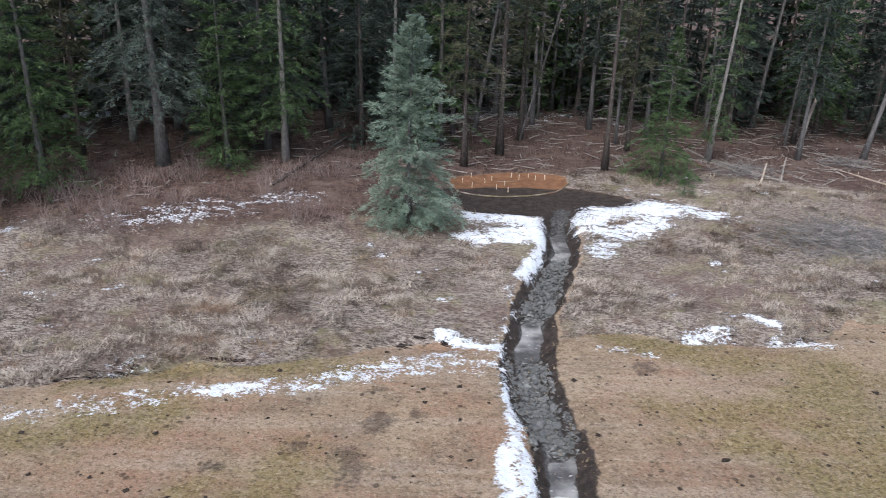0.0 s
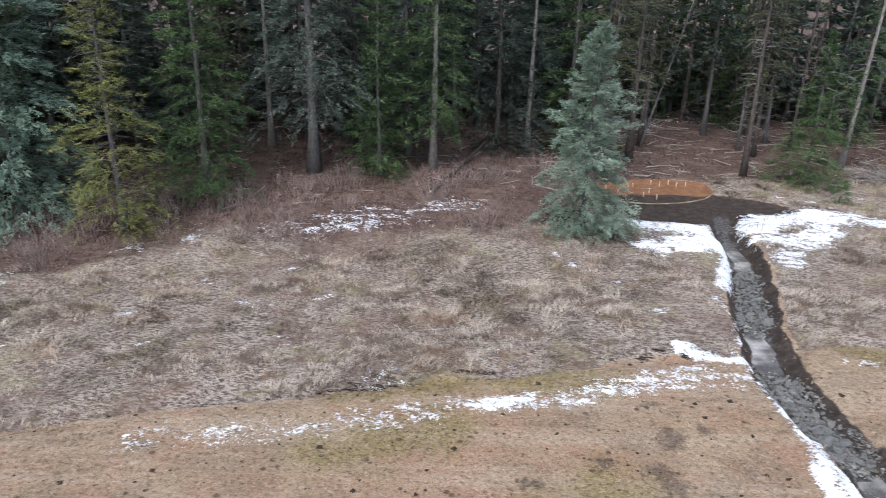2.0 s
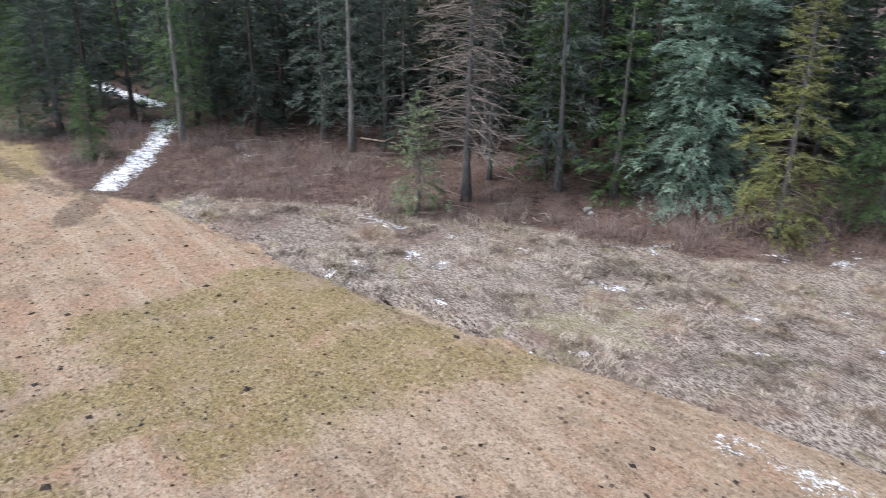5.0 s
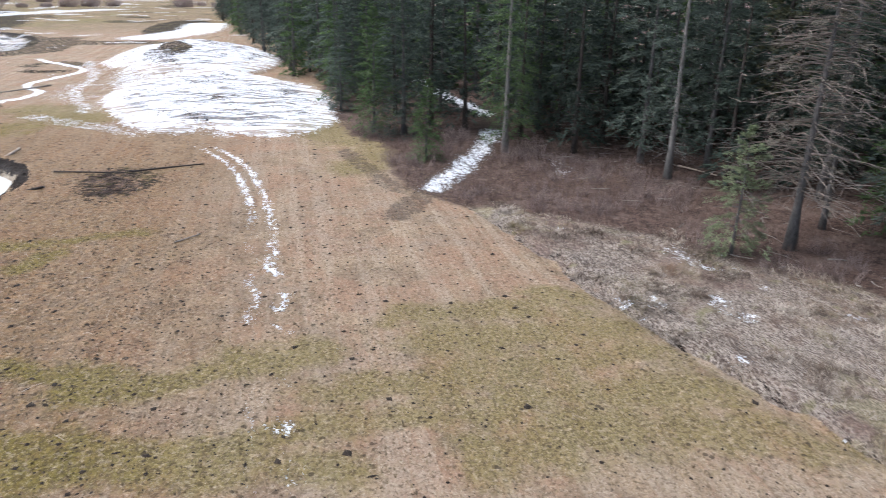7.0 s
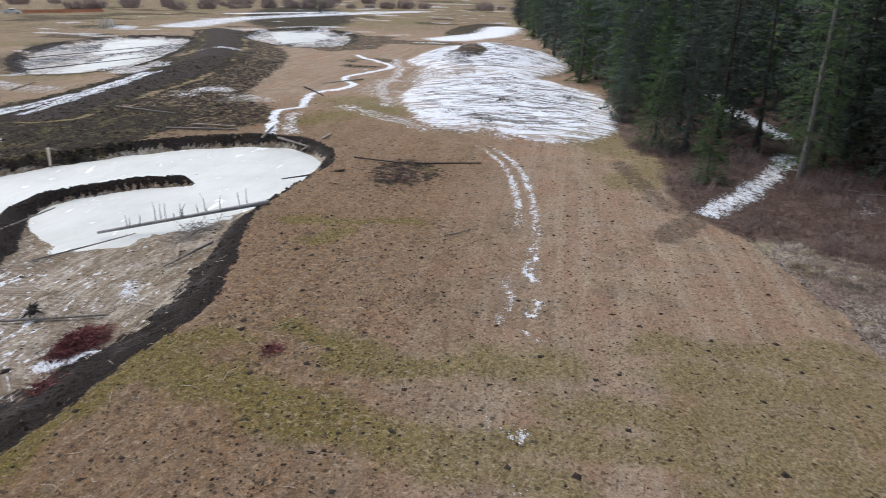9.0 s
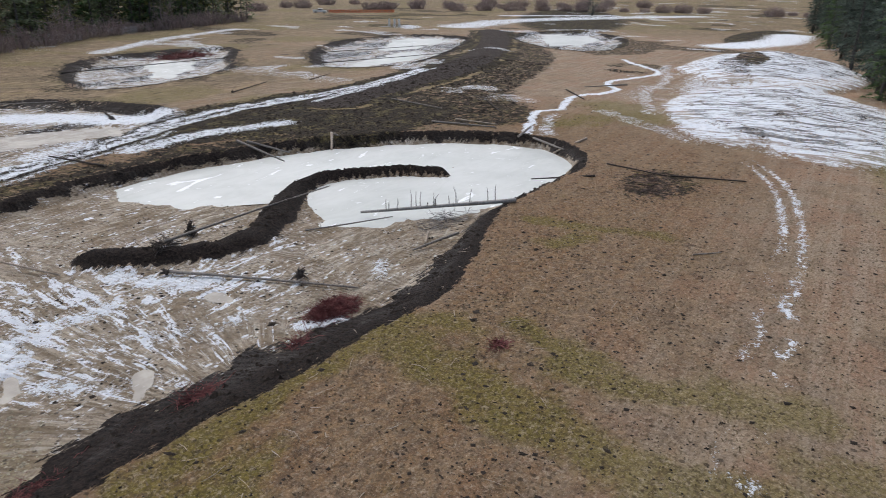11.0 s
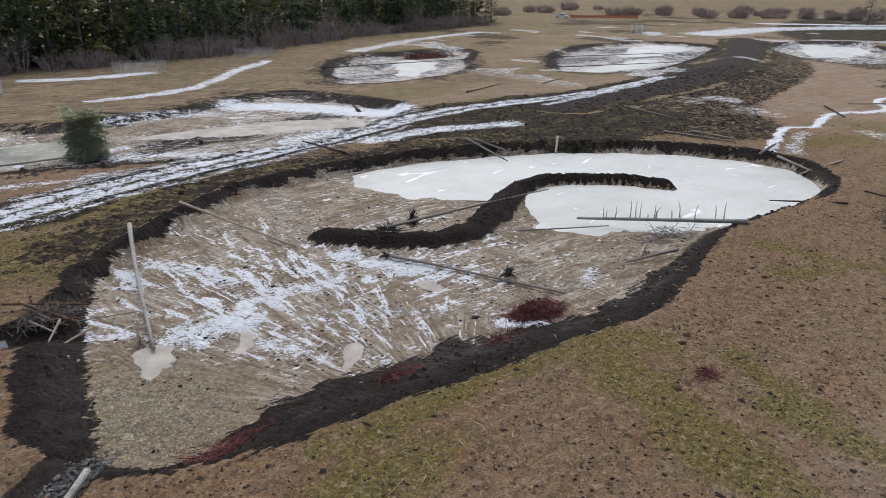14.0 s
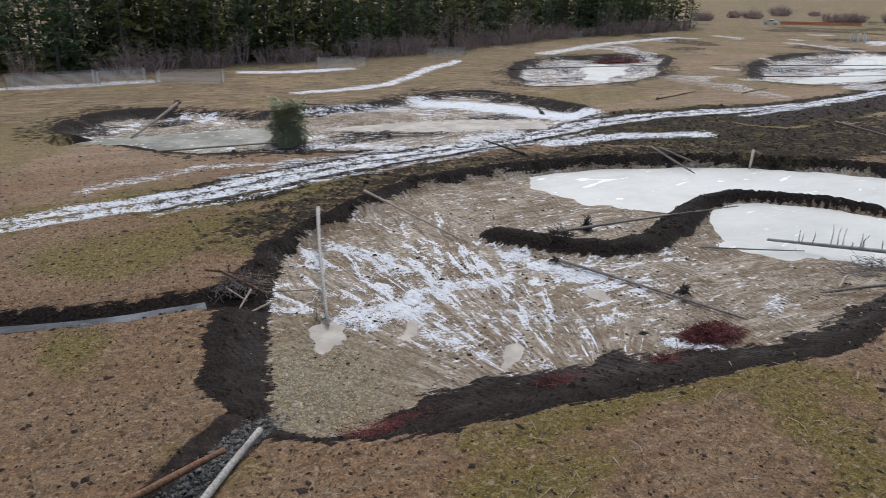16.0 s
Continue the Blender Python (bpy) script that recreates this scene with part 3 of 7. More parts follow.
POND_4 = spline([(-104, -81), (-120, -94), (-142, -104.3), (-167, -104), (-172, -89.5), (-151.8, -78.2), (-121.2, -68.6), (-107, -68.5), (-100.5, -74)], True, 4)
POND_5 = spline([(-183, -83), (-206, -82), (-212, -69.5), (-194, -55.5), (-167.5, -48.5), (-155.5, -54.3), (-163.5, -67.7)], True, 4)
BERM_ROAD = spline([(-52, -53), (-60, -52), (-71, -52), (-81, -53.5), (-92, -54.5), (-106, -56), (-124, -61), (-146, -69), (-170, -80), (-194, -93)])
RUT_ROAD = spline([(6, -41.5), (-5.1, -43.7), (-10.8, -44.7), (-17.6, -46.3), (-24.7, -49), (-34.7, -51.2), (-48, -54.6), (-57.7, -57), (-68.1, -58.2), (-81, -57), (-94, -57.8), (-109, -61)])
ATV_TRACK = spline([(-84, -15), (-77, -9.8), (-71, -6.3), (-65.5, -4.0), (-59.7, -2.7), (-52.4, -1.75), (-46, -1.6), (-40, -1.4), (-36.5, -1.1), (-29.5, -0.9), (-22, -0.8)])
WOOD_TRACK = spline([(-50.5, 6.6), (-55.8, 9.7), (-64, 14.6), (-72.5, 18.6), (-81.5, 20.5), (-95, 19), (-108, 18.5)])
MEANDER = spline([(-71.5, -26.5), (-77, -28.8), (-82.5, -30.6), (-87, -29.4), (-95, -31.2), (-104, -28.8), (-113, -32.3), (-128, -29.4), (-139, -37), (-144, -40)])
BRUSH_EDGE = spline([(-90, 5), (-60, 7.5), (-52.3, 11.6), (-49, 14.6), (-46.5, 17.4), (-42, 20.2), (-38.4, 21.8), (-34, 25.2), (-28, 28.6), (-25, 31.8), (-21, 33.5), (-16, 33.2), (-11, 34.4), (-4.3, 35), (2, 44), (9, 47), (21, 47), (30, 45), (70, 40)])
RIFFLES = [(13, 20), (29, 42), (80, 86)]
SNOW_LINES = [  # a line, its half width, how whole the snow is
    (spline([(-47.3, -1.1), (-42.2, -0.9)]), 0.24, 0.6), (spline([(-40, -0.75), (-38.4, -0.65)]), 0.26, 0.62), (spline([(-41.6, -2.1), (-37, -1.8)]), 0.18, 0.55), (spline([(-36.8, -0.4), (-36, -0.2)]), 0.25, 0.55), (spline([(-29.8, -0.6), (-29.3, -0.5)]), 0.16, 0.45), (spline([(-34.2, 1.5), (-33.6, 1.7)]), 0.16, 0.45), (spline([(-25.6, -2.2), (-25, -2.0)]), 0.16, 0.45),
    (spline([(2.2, 38.4), (4.2, 38), (5, 36.2), (3.4, 35.6)]), 1.6, 0.7), (spline([(1.2, 34.7), (3.4, 35.0)]), 0.8, 0.7),
    (spline([(5.1, 35.2), (4.6, 32.5), (3.7, 30.2)]), 0.5, 0.85), (spline([(3.2, 29), (2.6, 26), (2.3, 24.3)]), 0.22, 0.52),
    (spline([(2.3, 24), (2.25, 22), (2.3, 20.2), (2.5, 18.5), (2.7, 17), (2.6, 15.3), (2.4, 12)]), 0.24, 0.8), (spline([(2.3, 17.3), (1.8, 15.8), (1.6, 14)]), 0.3, 0.9),
    (spline([(7.6, 38.6), (10, 39.6), (13, 40.4)]), 1.9, 0.74), (spline([(8, 36.4), (9.6, 36.2), (12, 38)]), 1.2, 0.68), (spline([(12.6, 41.4), (15.8, 39.5)]), 1.0, 0.62), (spline([(7.6, 33.2), (8.3, 34.6)]), 0.7, 0.6),
    (spline([(-28.6, 54.4), (-26.6, 55.2)]), 1.2, 0.8), (spline([(-24, 59.5), (-21.5, 60.2)]), 1.4, 0.75), (spline([(-14, 61.4), (-11.6, 61.8)]), 1.2, 0.7), (spline([(3, 66), (6, 67.5)]), 1.2, 0.6),
    (spline([(0.1, 24.1), (2.1, 24)]), 0.45, 0.8), (spline([(1.9, 22.5), (-1.6, 21.8), (-5.3, 20.6)]), 0.8, 0.45), (spline([(-3.5, 21.8), (0.5, 22.8)]), 0.5, 0.5),
    (spline([(-5.3, 20.4), (-8, 20), (-10.6, 19.3), (-13.5, 18.5), (-18, 17.4)]), 0.8, 0.42), (spline([(-6, 20.3), (-7.6, 19.9)]), 0.35, 0.75),
    (spline([(-17.6, 34.8), (-14.5, 36), (-11, 37)]), 1.7, 0.4), (spline([(-16, 34.6), (-13, 35.8)]), 0.6, 0.5), (spline([(-9.5, 38.2), (-7.5, 38.6)]), 1.1, 0.42),
    (spline([(10, 24.8), (11.2, 25.2)]), 0.5, 0.6), (spline([(12.8, 26.2), (13.4, 25.9)]), 0.5, 0.8), (spline([(13.5, 24.6), (15.2, 24.8)]), 0.4, 0.55), (spline([(6, 23.6), (8.6, 23.2)]), 0.4, 0.4),
    (spline([(-13.5, 27.8), (-14.5, 27.6)]), 0.5, 0.45), (spline([(-16.5, 26.8), (-17.6, 27)]), 0.5, 0.38), (spline([(-40, 20), (-42, 20.6)]), 0.7, 0.42), (spline([(-58, 20), (-62, 21)]), 0.8, 0.4),
    (WOOD_TRACK[6:20], 1.15, 0.6), (WOOD_TRACK[24:], 1.2, 0.75), (MEANDER, 0.55, 0.85), (MEANDER[2:14] + (1.0, 2.4), 0.9, 0.5),
    (RUT_ROAD + (0, 0.8), 0.75, 0.66), (RUT_ROAD + (0.3, -0.8), 0.75, 0.66), (RUT_ROAD[:44] + (0, -0.1), 1.8, 0.4), (RUT_ROAD[14:40] + (0, 2.4), 0.5, 0.5), (RUT_ROAD[18:44] + (0, -2.6), 0.7, 0.5), (spline([(-9.4, -49.1), (-17, -52.6), (-23.5, -52.2), (-31, -52.5)]), 1.0, 0.48),
    (spline([(-46, -50.3), (-54.3, -50.6), (-62, -48.4)]), 1.5, 0.66), (spline([(-74, -54.5), (-84, -54.8), (-98, -57)]), 0.9, 0.6),
    (spline([(-33, -84.8), (-40, -86), (-48, -90.5), (-59, -103), (-68, -111)]), 1.3, 0.66), (spline([(-31, -106), (-38, -104.5), (-46, -106.3)]), 1.9, 0.72), (spline([(6, -98), (-5, -98.8), (-17, -100.2)]), 2.2, 0.6),
    (spline([(-90, -118), (-118, -134), (-150, -146)]), 2.5, 0.6), (spline([(-84, -12), (-100, -25), (-112, -26)]), 2.0, 0.36), (spline([(-90, -20), (-104, -25), (-118, -26), (-140, -31)]), 1.0, 0.5), (spline([(-92, -12), (-110, -17.5), (-132, -21)]), 5.0, 0.6), (spline([(-112, -9), (-128, -12)]), 6.0, 0.56), (spline([(-78, -13), (-88, -25)]), 1.5, 0.45),
    (spline([(-19.6, -26.8), (-21.6, -27.1)]), 1.1, 0.7), (spline([(-22.6, -26.9), (-23.6, -28)]), 0.75, 0.68), (spline([(-25, -28.4), (-28, -28.1)]), 0.75, 0.68), (spline([(-21.5, -35.8), (-23.7, -32.9)]), 0.6, 0.62), (spline([(-20.2, -35.2), (-20, -34)]), 0.5, 0.75), (spline([(-22.5, -24.3), (-22.9, -22.7)]), 0.6, 0.6), (spline([(-22.6, -35.4), (-23.3, -32), (-23.8, -30.2)]), 0.5, 0.5), (spline([(-30.2, -30.4), (-32.3, -26.3)]), 0.9, 0.68),
    (spline([(-17.4, -29), (-18, -28.6)]), 0.45, 0.6), (spline([(-20.3, -34.6), (-20, -33.2)]), 0.5, 0.6), (spline([(-31.4, -19.3), (-32.4, -18.5)]), 0.45, 0.85), (spline([(-38.2, -20.1), (-39.3, -20.7)]), 0.5, 0.55), (spline([(-22.7, -23), (-25.4, -20.5)]), 0.6, 0.45), (spline([(-26, -25), (-30, -22)]), 0.7, 0.4),
    (spline([(-46.4, -76), (-52, -72), (-55, -66), (-58, -63)]), 3.2, 0.8), (spline([(-47, -59), (-42, -57)]), 2.2, 0.6), (spline([(-42, -74), (-30, -71.5)]), 1.8, 0.5), (spline([(-28, -60), (-34, -57)]), 1.6, 0.6), (spline([(-24, -62), (-29, -63)]), 1.2, 0.6),
    (spline([(-190, -30), (-215, -22), (-245, -22)]), 7, 0.8), (spline([(-205, -110), (-250, -112), (-300, -95), (-350, -70)]), 9, 0.62), (spline([(-190, -118), (-196, -122)]), 4, 0.6), (spline([(-280, -130), (-320, -100)]), 5, 0.7),
]
GREEN_BANDS = [  # ends and half width of mossy strips in the field
    (-36.5, 5, -37.2, 13.2, 1.0), (-34.5, 5, -34.2, 13.6, 1.1), (-32.2, 5.5, -31.6, 13.8, 1.1), (-30, 5, -28.6, 14.4, 1.3), (-28, 8, -25.4, 15.6, 1.2), (-27, 5.5, -26.8, 9.5, 1.0), (-38.6, 10.4, -38.2, 12.6, 0.6),
    (-33.2, -7.6, -34.4, 1.2, 0.8), (-35.4, -10.4, -33.9, -5.5, 0.6), (-30.9, -10.4, -28.1, -2.4, 0.9), (-29, -5.6, -29.4, 3.6, 0.7), (-31.6, 0.5, -32, 5, 0.9), (-31.4, -15.6, -30.3, -11.4, 0.8), (-28.4, -8.4, -26.8, 1.0, 0.8),
    (-48.4, -16.1, -49.6, -8.4, 0.6), (-45.3, -13.2, -47.8, -11.2, 0.6), (-32.4, -14.8, -33.6, -12.2, 0.8), (-30.3, -11.8, -29.2, -7, 0.9), (-24.6, -15.6, -19.4, -15.6, 0.6), (-30.8, -15.4, -25.3, -15.7, 0.5), (-22.8, -13.6, -19, -13.4, 0.9),
    (-12.5, 17.2, -8.6, 18.6, 0.9), (-12, 20.3, -3, 22.6, 0.7), (6.8, 24.4, 11, 23, 0.9), (7.7, 19.2, 11.4, 19.6, 0.9), (9.7, 17.6, 11.5, 16.6, 1.1), (13.5, 22, 12, 16, 1.4), (-7, 14, -4, 16.5, 1.0),
    (-9, -27.6, -8.6, -25.7, 0.9), (-10.4, -35.1, -14.6, -36.8, 1.6), (-14.6, -36.8, -17.3, -35.4, 1.2), (-18, -39.5, -9, -37, 2.0), (-26, -45.5, -14, -43.8, 1.7), (-14, -47.2, -2, -43, 1.5), (-13, -17, -12, -17.6, 0.7), (-86, -20, -92, -25, 3), (-68, -46, -56, -46.5, 1.4), (-74, -60.5, -66, -60.5, 1.6), (-104, -52.5, -95, -51.5, 2), (-80, 3, -72, 6, 3), (-62, 5, -70, 8, 1.6), (-99, -76, -103, -72, 4), (-78, -25.5, -83, -24, 1.6)]
WATERS = [  # centre, half sizes, turn, shape, level, kind, label
    (-18.2, -25.8, 1.05, 0.8, 60, 0.5, -0.95, "silt", "silty thawing puddle on the pond floor"), (-21.6, -24.7, 0.75, 0.3, 60, 2.0, -0.95, "silt", "narrow silty puddle in a machine track"),
    (-24.6, -21.2, 0.8, 0.36, 40, 0.7, -0.95, "silt", "narrow silty puddle in a machine track"), (-31.5, -24.5, 0.7, 0.45, 70, 0.2, -0.95, "silt", "small pale puddle on the pond floor"),
    (-42.5, -63.4, 10.5, 2.7, -20, 0.3, -0.66, "silt", "silty brown water in a shallow dug pond"), (-18.5, -65.5, 8.0, 4.4, -8, 0.9, -0.66, "green", "green grey ice in a shallow dug pond"),
    (-88, -97, 9, 3.6, 40, 0.5, -0.82, "ice", "white ice in a far dug pond"), (-152, -92, 13, 6, 10, 0.4, -0.62, "ice", "white ice in a far dug pond"),
    (-122, -77, 11, 3.8, 10, 1.4, -0.62, "ice", "white ice in a far dug pond"), (-190, -69, 14, 8, 15, 1.0, -0.62, "ice", "white ice in a far dug pond")]


def lobe(a, seed):
    return 1 + 0.22 * np.sin(2 * a + seed) + 0.13 * np.sin(3 * a + 2.1 * seed) + 0.07 * np.sin(5 * a + seed)


MOUNDS = [(-98, -7.5, 24, 12.5, 1.3, 0.25), (-141, -14.5, 23, 14, 3.4, 0.2)]


def survey(x, y):
    """Height of the land and what covers it, at many places."""
    x, y = np.asarray(x, float), np.asarray(y, float)
    wx, wy = x + rough(x, y, 2.2, 3) * 0.7, y + rough(x, y, 2.2, 9) * 0.7
    m = {k: np.zeros(x.shape) for k in ("snow", "soil", "mud", "meadow", "duff", "green", "clay", "wet", "pale", "dig", "frost", "gravel", "damp", "dirt", "heap", "stain")}
    z = rough(x, y, 9, 21) * 0.1 + rough(x, y, 1.1, 33, 2) * 0.035
    # the meadow bank and the rise under the trees
    edge_y = np.interp(x, MEADOW_EDGE[:, 0], MEADOW_EDGE[:, 1], left=11.4)
    edge = np.where(x > -52, wy - edge_y + 0.15, -3)
    foot_y = np.interp(x, FOREST_FOOT[:, 0], FOREST_FOOT[:, 1])
    foot = wy - foot_y
    rise = smooth(28, 45, y) * np.where(y > 0, 1, 0)
    z = z + 1.6 * rise * smooth(4, -9, x) * smooth(-60, -35, x) + 0.35 * rise * smooth(-9, 4, x) + 0.03 * np.clip(foot, 0, 60)
    m["meadow"] = smooth(-0.35, 0.35, edge)
    z = z + m["meadow"] * (0.12 + 0.12 * np.abs(rough(x, y, 1.6, 40)))
    ditch = line_distance(x, y, MEADOW_EDGE, 4)
    broken = smooth(-0.1, 0.25, rough(x, y, 3.5, 55))
    z = z - 0.28 * np.exp(-(ditch / 0.45) ** 2)
    # topsoil colour along the ditch, painted in for its soft shade too
    m["soil"] = np.maximum(m["soil"], np.where(x > 5, 0.36, 0.5) * np.exp(-((line_distance(wx, wy, MEADOW_EDGE, 4)) / 0.34) ** 2) * (0.62 + 0.38 * broken))
    m["duff"] = smooth(-1.6, 2.6, wy - np.interp(x, BRUSH_EDGE[:, 0], BRUSH_EDGE[:, 1]) + 2.6 * rough(x, y, 5, 61))
    far = np.maximum(smooth(-75, -150, y), smooth(-190, -260, x))
    m["pale"] = np.maximum(far * 0.9, 0.8 * smooth(-58, -74, y) * smooth(-170, -60, x))
    bx, by = wx + 1.2 * rough(x, y, 3, 63), wy + 1.2 * rough(x, y, 3, 67)
    for ax, ay, cx, cy, half in GREEN_BANDS:
        near = line_distance(bx, by, np.array([(ax, ay), (cx, cy)], float), half * 3 + 2)
        m["green"] = np.maximum(m["green"], 0.85 * smooth(half * 2.4, half * 0.2, near))
    m["green"] *= 1 - 0.12 * smooth(12, 15, y) * smooth(-20, -16, x)
    # the creek and the side ditch
    for line, half, deep in ((CREEK, 0.85, 0.62), (SIDE_DITCH, 0.95, 0.55)):
        d = line_distance(x + 0.3 * rough(x, y, 1.2, 71), y + 0.3 * rough(x, y, 1.2, 77), line, 5)
        cut = smooth(half + 0.25, half * 0.45, d)
        z = z * (1 - cut) - (deep - 0.1 * rough(x, y, 0.9, 75)) * cut
        m["dirt" if line is CREEK else "soil"] = np.maximum(m["dirt" if line is CREEK else "soil"], smooth(half + 0.4, half - 0.1, d))
        m["meadow"] *= 1 - smooth(half + 0.6, half, d)
        m["duff"] *= 1 - smooth(half + 0.6, half, d)
        m["green"] *= 1 - smooth(half + 0.4, half, d)
    for a, b in RIFFLES:
        bed = smooth(0.95, 0.7, line_distance(x, y, CREEK[a:b], 3))
        z = z + (np.maximum(z, -0.52 + 0.06 * rough(x, y, 0.7, 79)) - z) * bed
    m["wet"] = np.maximum(m["wet"], smooth(0.62, 0.3, line_distance(x, y, CREEK, 4)))
    # the clearing: dirt apron and the orange clay bed
    apron = smooth(0.45, 0.15, (np.hypot((wx - 5.2) / 6.2, (wy - 42) / 2.9)) - 0.75)
    m["dirt"] = np.maximum(m["dirt"], apron)
    m["clay"] = smooth(1.12, 0.9, np.hypot((x - 4.4) / 4.0, (y - 45.6 - 0.18 * (x - 4.4)) / 2.6) + 0.15 * rough(x, y, 1.5, 5))
    for k in ("meadow", "duff"):
        m[k] *= 1 - np.maximum(apron, m["clay"])
    z = z * (1 - 0.7 * np.maximum(apron, m["clay"]))
    # the main pond
    s = depth_in(x + 0.5 * rough(x, y, 1.6, 81), y + 0.5 * rough(x, y, 1.6, 85), POND, 40)
    broad = smooth(-26, -19, y) * smooth(-43, -28, x) * smooth(-17, -20, x)
    wide = 1.4 + 2.3 * broad + 0.6 * smooth(-54, -48, x) * smooth(-34, -40, x) * smooth(-26, -20, y) + 0.3 * smooth(-26, -19, y) * smooth(-32, -38, x) * smooth(-58, -50, x) + 1.1 * smooth(-18, -15.6, x) * smooth(-20, -23, y)
    ragged = 0.8 * rough(x * 0.5 + y * 0.5, y - x, 1.5, 91)
    dug = smooth(0, 1, s / wide)
    floor = -0.9 + 0.09 * rough(x, y, 4, 101) + 0.05 * rough(x, y, 0.8, 105) + 0.05 * rough(x, y, 0.9, 107) - 0.26 * smooth(-1.8, 1.6, depth_in(x + 1.6 * rough(x, y, 2.2, 108), y + 1.6 * rough(x, y, 2.2, 109), POND_ICE, 30))
    z = np.where(s > 0, z * (1 - dug) + floor * dug, z)
    m["mud"] = np.maximum(m["mud"], smooth(0.25, 0.4, s / wide) * (s > 0))
    dark = np.maximum(np.maximum(broad, smooth(-20, -16, x)), 0.15 * smooth(-58, -66, x))
    dark = np.maximum(dark, 0.8 * smooth(-26, -19, y) * smooth(-52, -40, x))
    lip = 0.56 + 0.44 * dark
    m["soil"] = np.maximum(m["soil"], smooth(-0.35, 0.25, s) * smooth(lip + 0.3, lip - 0.3, (s + ragged * (0.6 + broad)) / wide))
    m["damp"] = smooth(-26, -5, s + 6 * rough(x, y, 7, 95)) * smooth(3, -9, y) * (s < 0)
    m["damp"] = np.maximum(m["damp"], 0.8 * smooth(-18, -24, y) * smooth(-30, -14, x) * smooth(-62, -52, y))
    m["dig"] = np.maximum(m["dig"], 0.66 * smooth(-7, -0.6, s + 2.5 * rough(x, y, 4, 99)) * (s < 0) * smooth(-30, -40, y))
    m["frost"] = smooth(-52, -34, x) * (s > 0) * (0.62 + 0.45 * smooth(11, 3, np.hypot((x + 25) / 1.9, y + 28))) * (1 - 0.75 * smooth(7, 3, np.hypot(x + 16.2, y + 22.5)))
    m["gravel"] = smooth(7, 2.5, np.hypot((x + 16.2) / 0.8, (y + 22.5)))
    near_spit = line_distance(x + 0.4 * rough(x, y, 1.4, 111), y + 0.4 * rough(x, y, 1.4, 115), SPIT, 6)
    slim = 1 - 0.5 * smooth(-44, -53, x)
    near_spit = near_spit / slim
    spit = smooth(1.5, 0.25, near_spit)
    top = -0.25 + 0.18 * rough(x, y, 1.2, 119)
    z = np.where(spit > 0, np.maximum(z, z * (1 - spit) + top * spit), z)
    m["soil"] = np.maximum(m["soil"], smooth(1.35, 0.9, near_spit))
    m["mud"] *= 1 - smooth(1.3, 0.8, near_spit)
    # the other ponds
    for loop, deep, edge_w in ((POND_2, 0.75, 2.2), (POND_3, 0.9, 3), (POND_4, 0.7, 3), (POND_5, 0.7, 3)):
        s2 = depth_in(wx, wy, loop, 40)
        d2 = smooth(0, edge_w, s2)
        z = np.where(s2 > 0, z * (1 - d2) - deep * d2 + 0.12 * rough(x, y, 5, 131) * d2, z)
        m["mud"] = np.maximum(m["mud"], smooth(0.4, 1.2, s2))
        patchy = smooth(-0.35, 0.0, rough(x, y, 7, 137)) * 0.42 + 0.52
        m["soil"] = np.maximum(m["soil"], patchy * smooth(-0.9, -0.1, s2) * smooth(2.3, 1.2, s2 - 2.5 * np.clip(rough(x, y, 6, 139), 0, 1)))
        m["dig"] = np.maximum(m["dig"], 0.5 * smooth(-5, 0, s2 + 4 * rough(x, y, 6, 143)) * (s2 < 0))
        m["soil"] = np.maximum(m["soil"], 0.66 * smooth(0.0, 0.2, rough(x * 0.6, y * 1.6, 5, 147)) * (s2 > 0.5))
        m["pale"] *= 1 - (s2 > 0)
        m["frost"] = np.maximum(m["frost"], (s2 > 0) * 0.9)
        m["snow"] = np.maximum(m["snow"], (0.3 if deep > 0.72 and edge_w < 3 else 0.44) * smooth(0.8, 2.5, s2))
    for px, py, rx, ry, turn, seed, level, _, _ in WATERS:
        c, t = np.cos(radians(turn)), np.sin(radians(turn))
        u, v = ((x - px) * c + (y - py) * t) / rx, ((y - py) * c - (x - px) * t) / ry
        q = np.hypot(u, v) / lobe(np.arctan2(v, u), seed) + 0.38 * rough(x, y, max(0.7, 0.3 * ry), 133)
        z = np.where(q < 1.5, z + (np.maximum(z, level + 0.05) - z) * smooth(1.5, 1.15, q), z)
        z = np.where(q < 1.15, z + (level - 0.14 - z) * smooth(1.12, 0.9, q), z)
    hump = smooth(9, 2, np.hypot((x + 33) / 1.3, (y + 70.5) / 0.6))
    m["snow"] *= 1 - 0.9 * hump * (y < -60)
    m["frost"] *= 1 - hump * (y < -60)
    z = z + 0.5 * hump * (y < -60)
    # haul road and spread topsoil
    road = line_distance(wx, wy, BERM_ROAD, 20)
    strip = smooth(7.5, 5.5, road + 2.5 * rough(x, y, 7, 141))
    wedge = smooth(1.0, 0.7, np.hypot((wx + 70) / 15, (wy + 43) / 8))
    m["dig"] = np.maximum(m["dig"], np.maximum(0.92 * strip, 0.9 * wedge))
    m["dig"] = np.maximum(m["dig"], 0.6 * smooth(9, 6, line_distance(wx, wy, spline([(-78, -36), (-92, -46), (-112, -51), (-140, -60), (-178, -84)]), 20)))
    m["dirt"] = np.maximum(m["dirt"], smooth(3.8, 2.8, line_distance(wx, wy, BERM_ROAD[14:], 20)))
    m["green"] = np.maximum(m["green"], 0.8 * np.exp(-((line_distance(wx, wy, BERM_ROAD[14:], 20) - 4.6) / 0.7) ** 2))
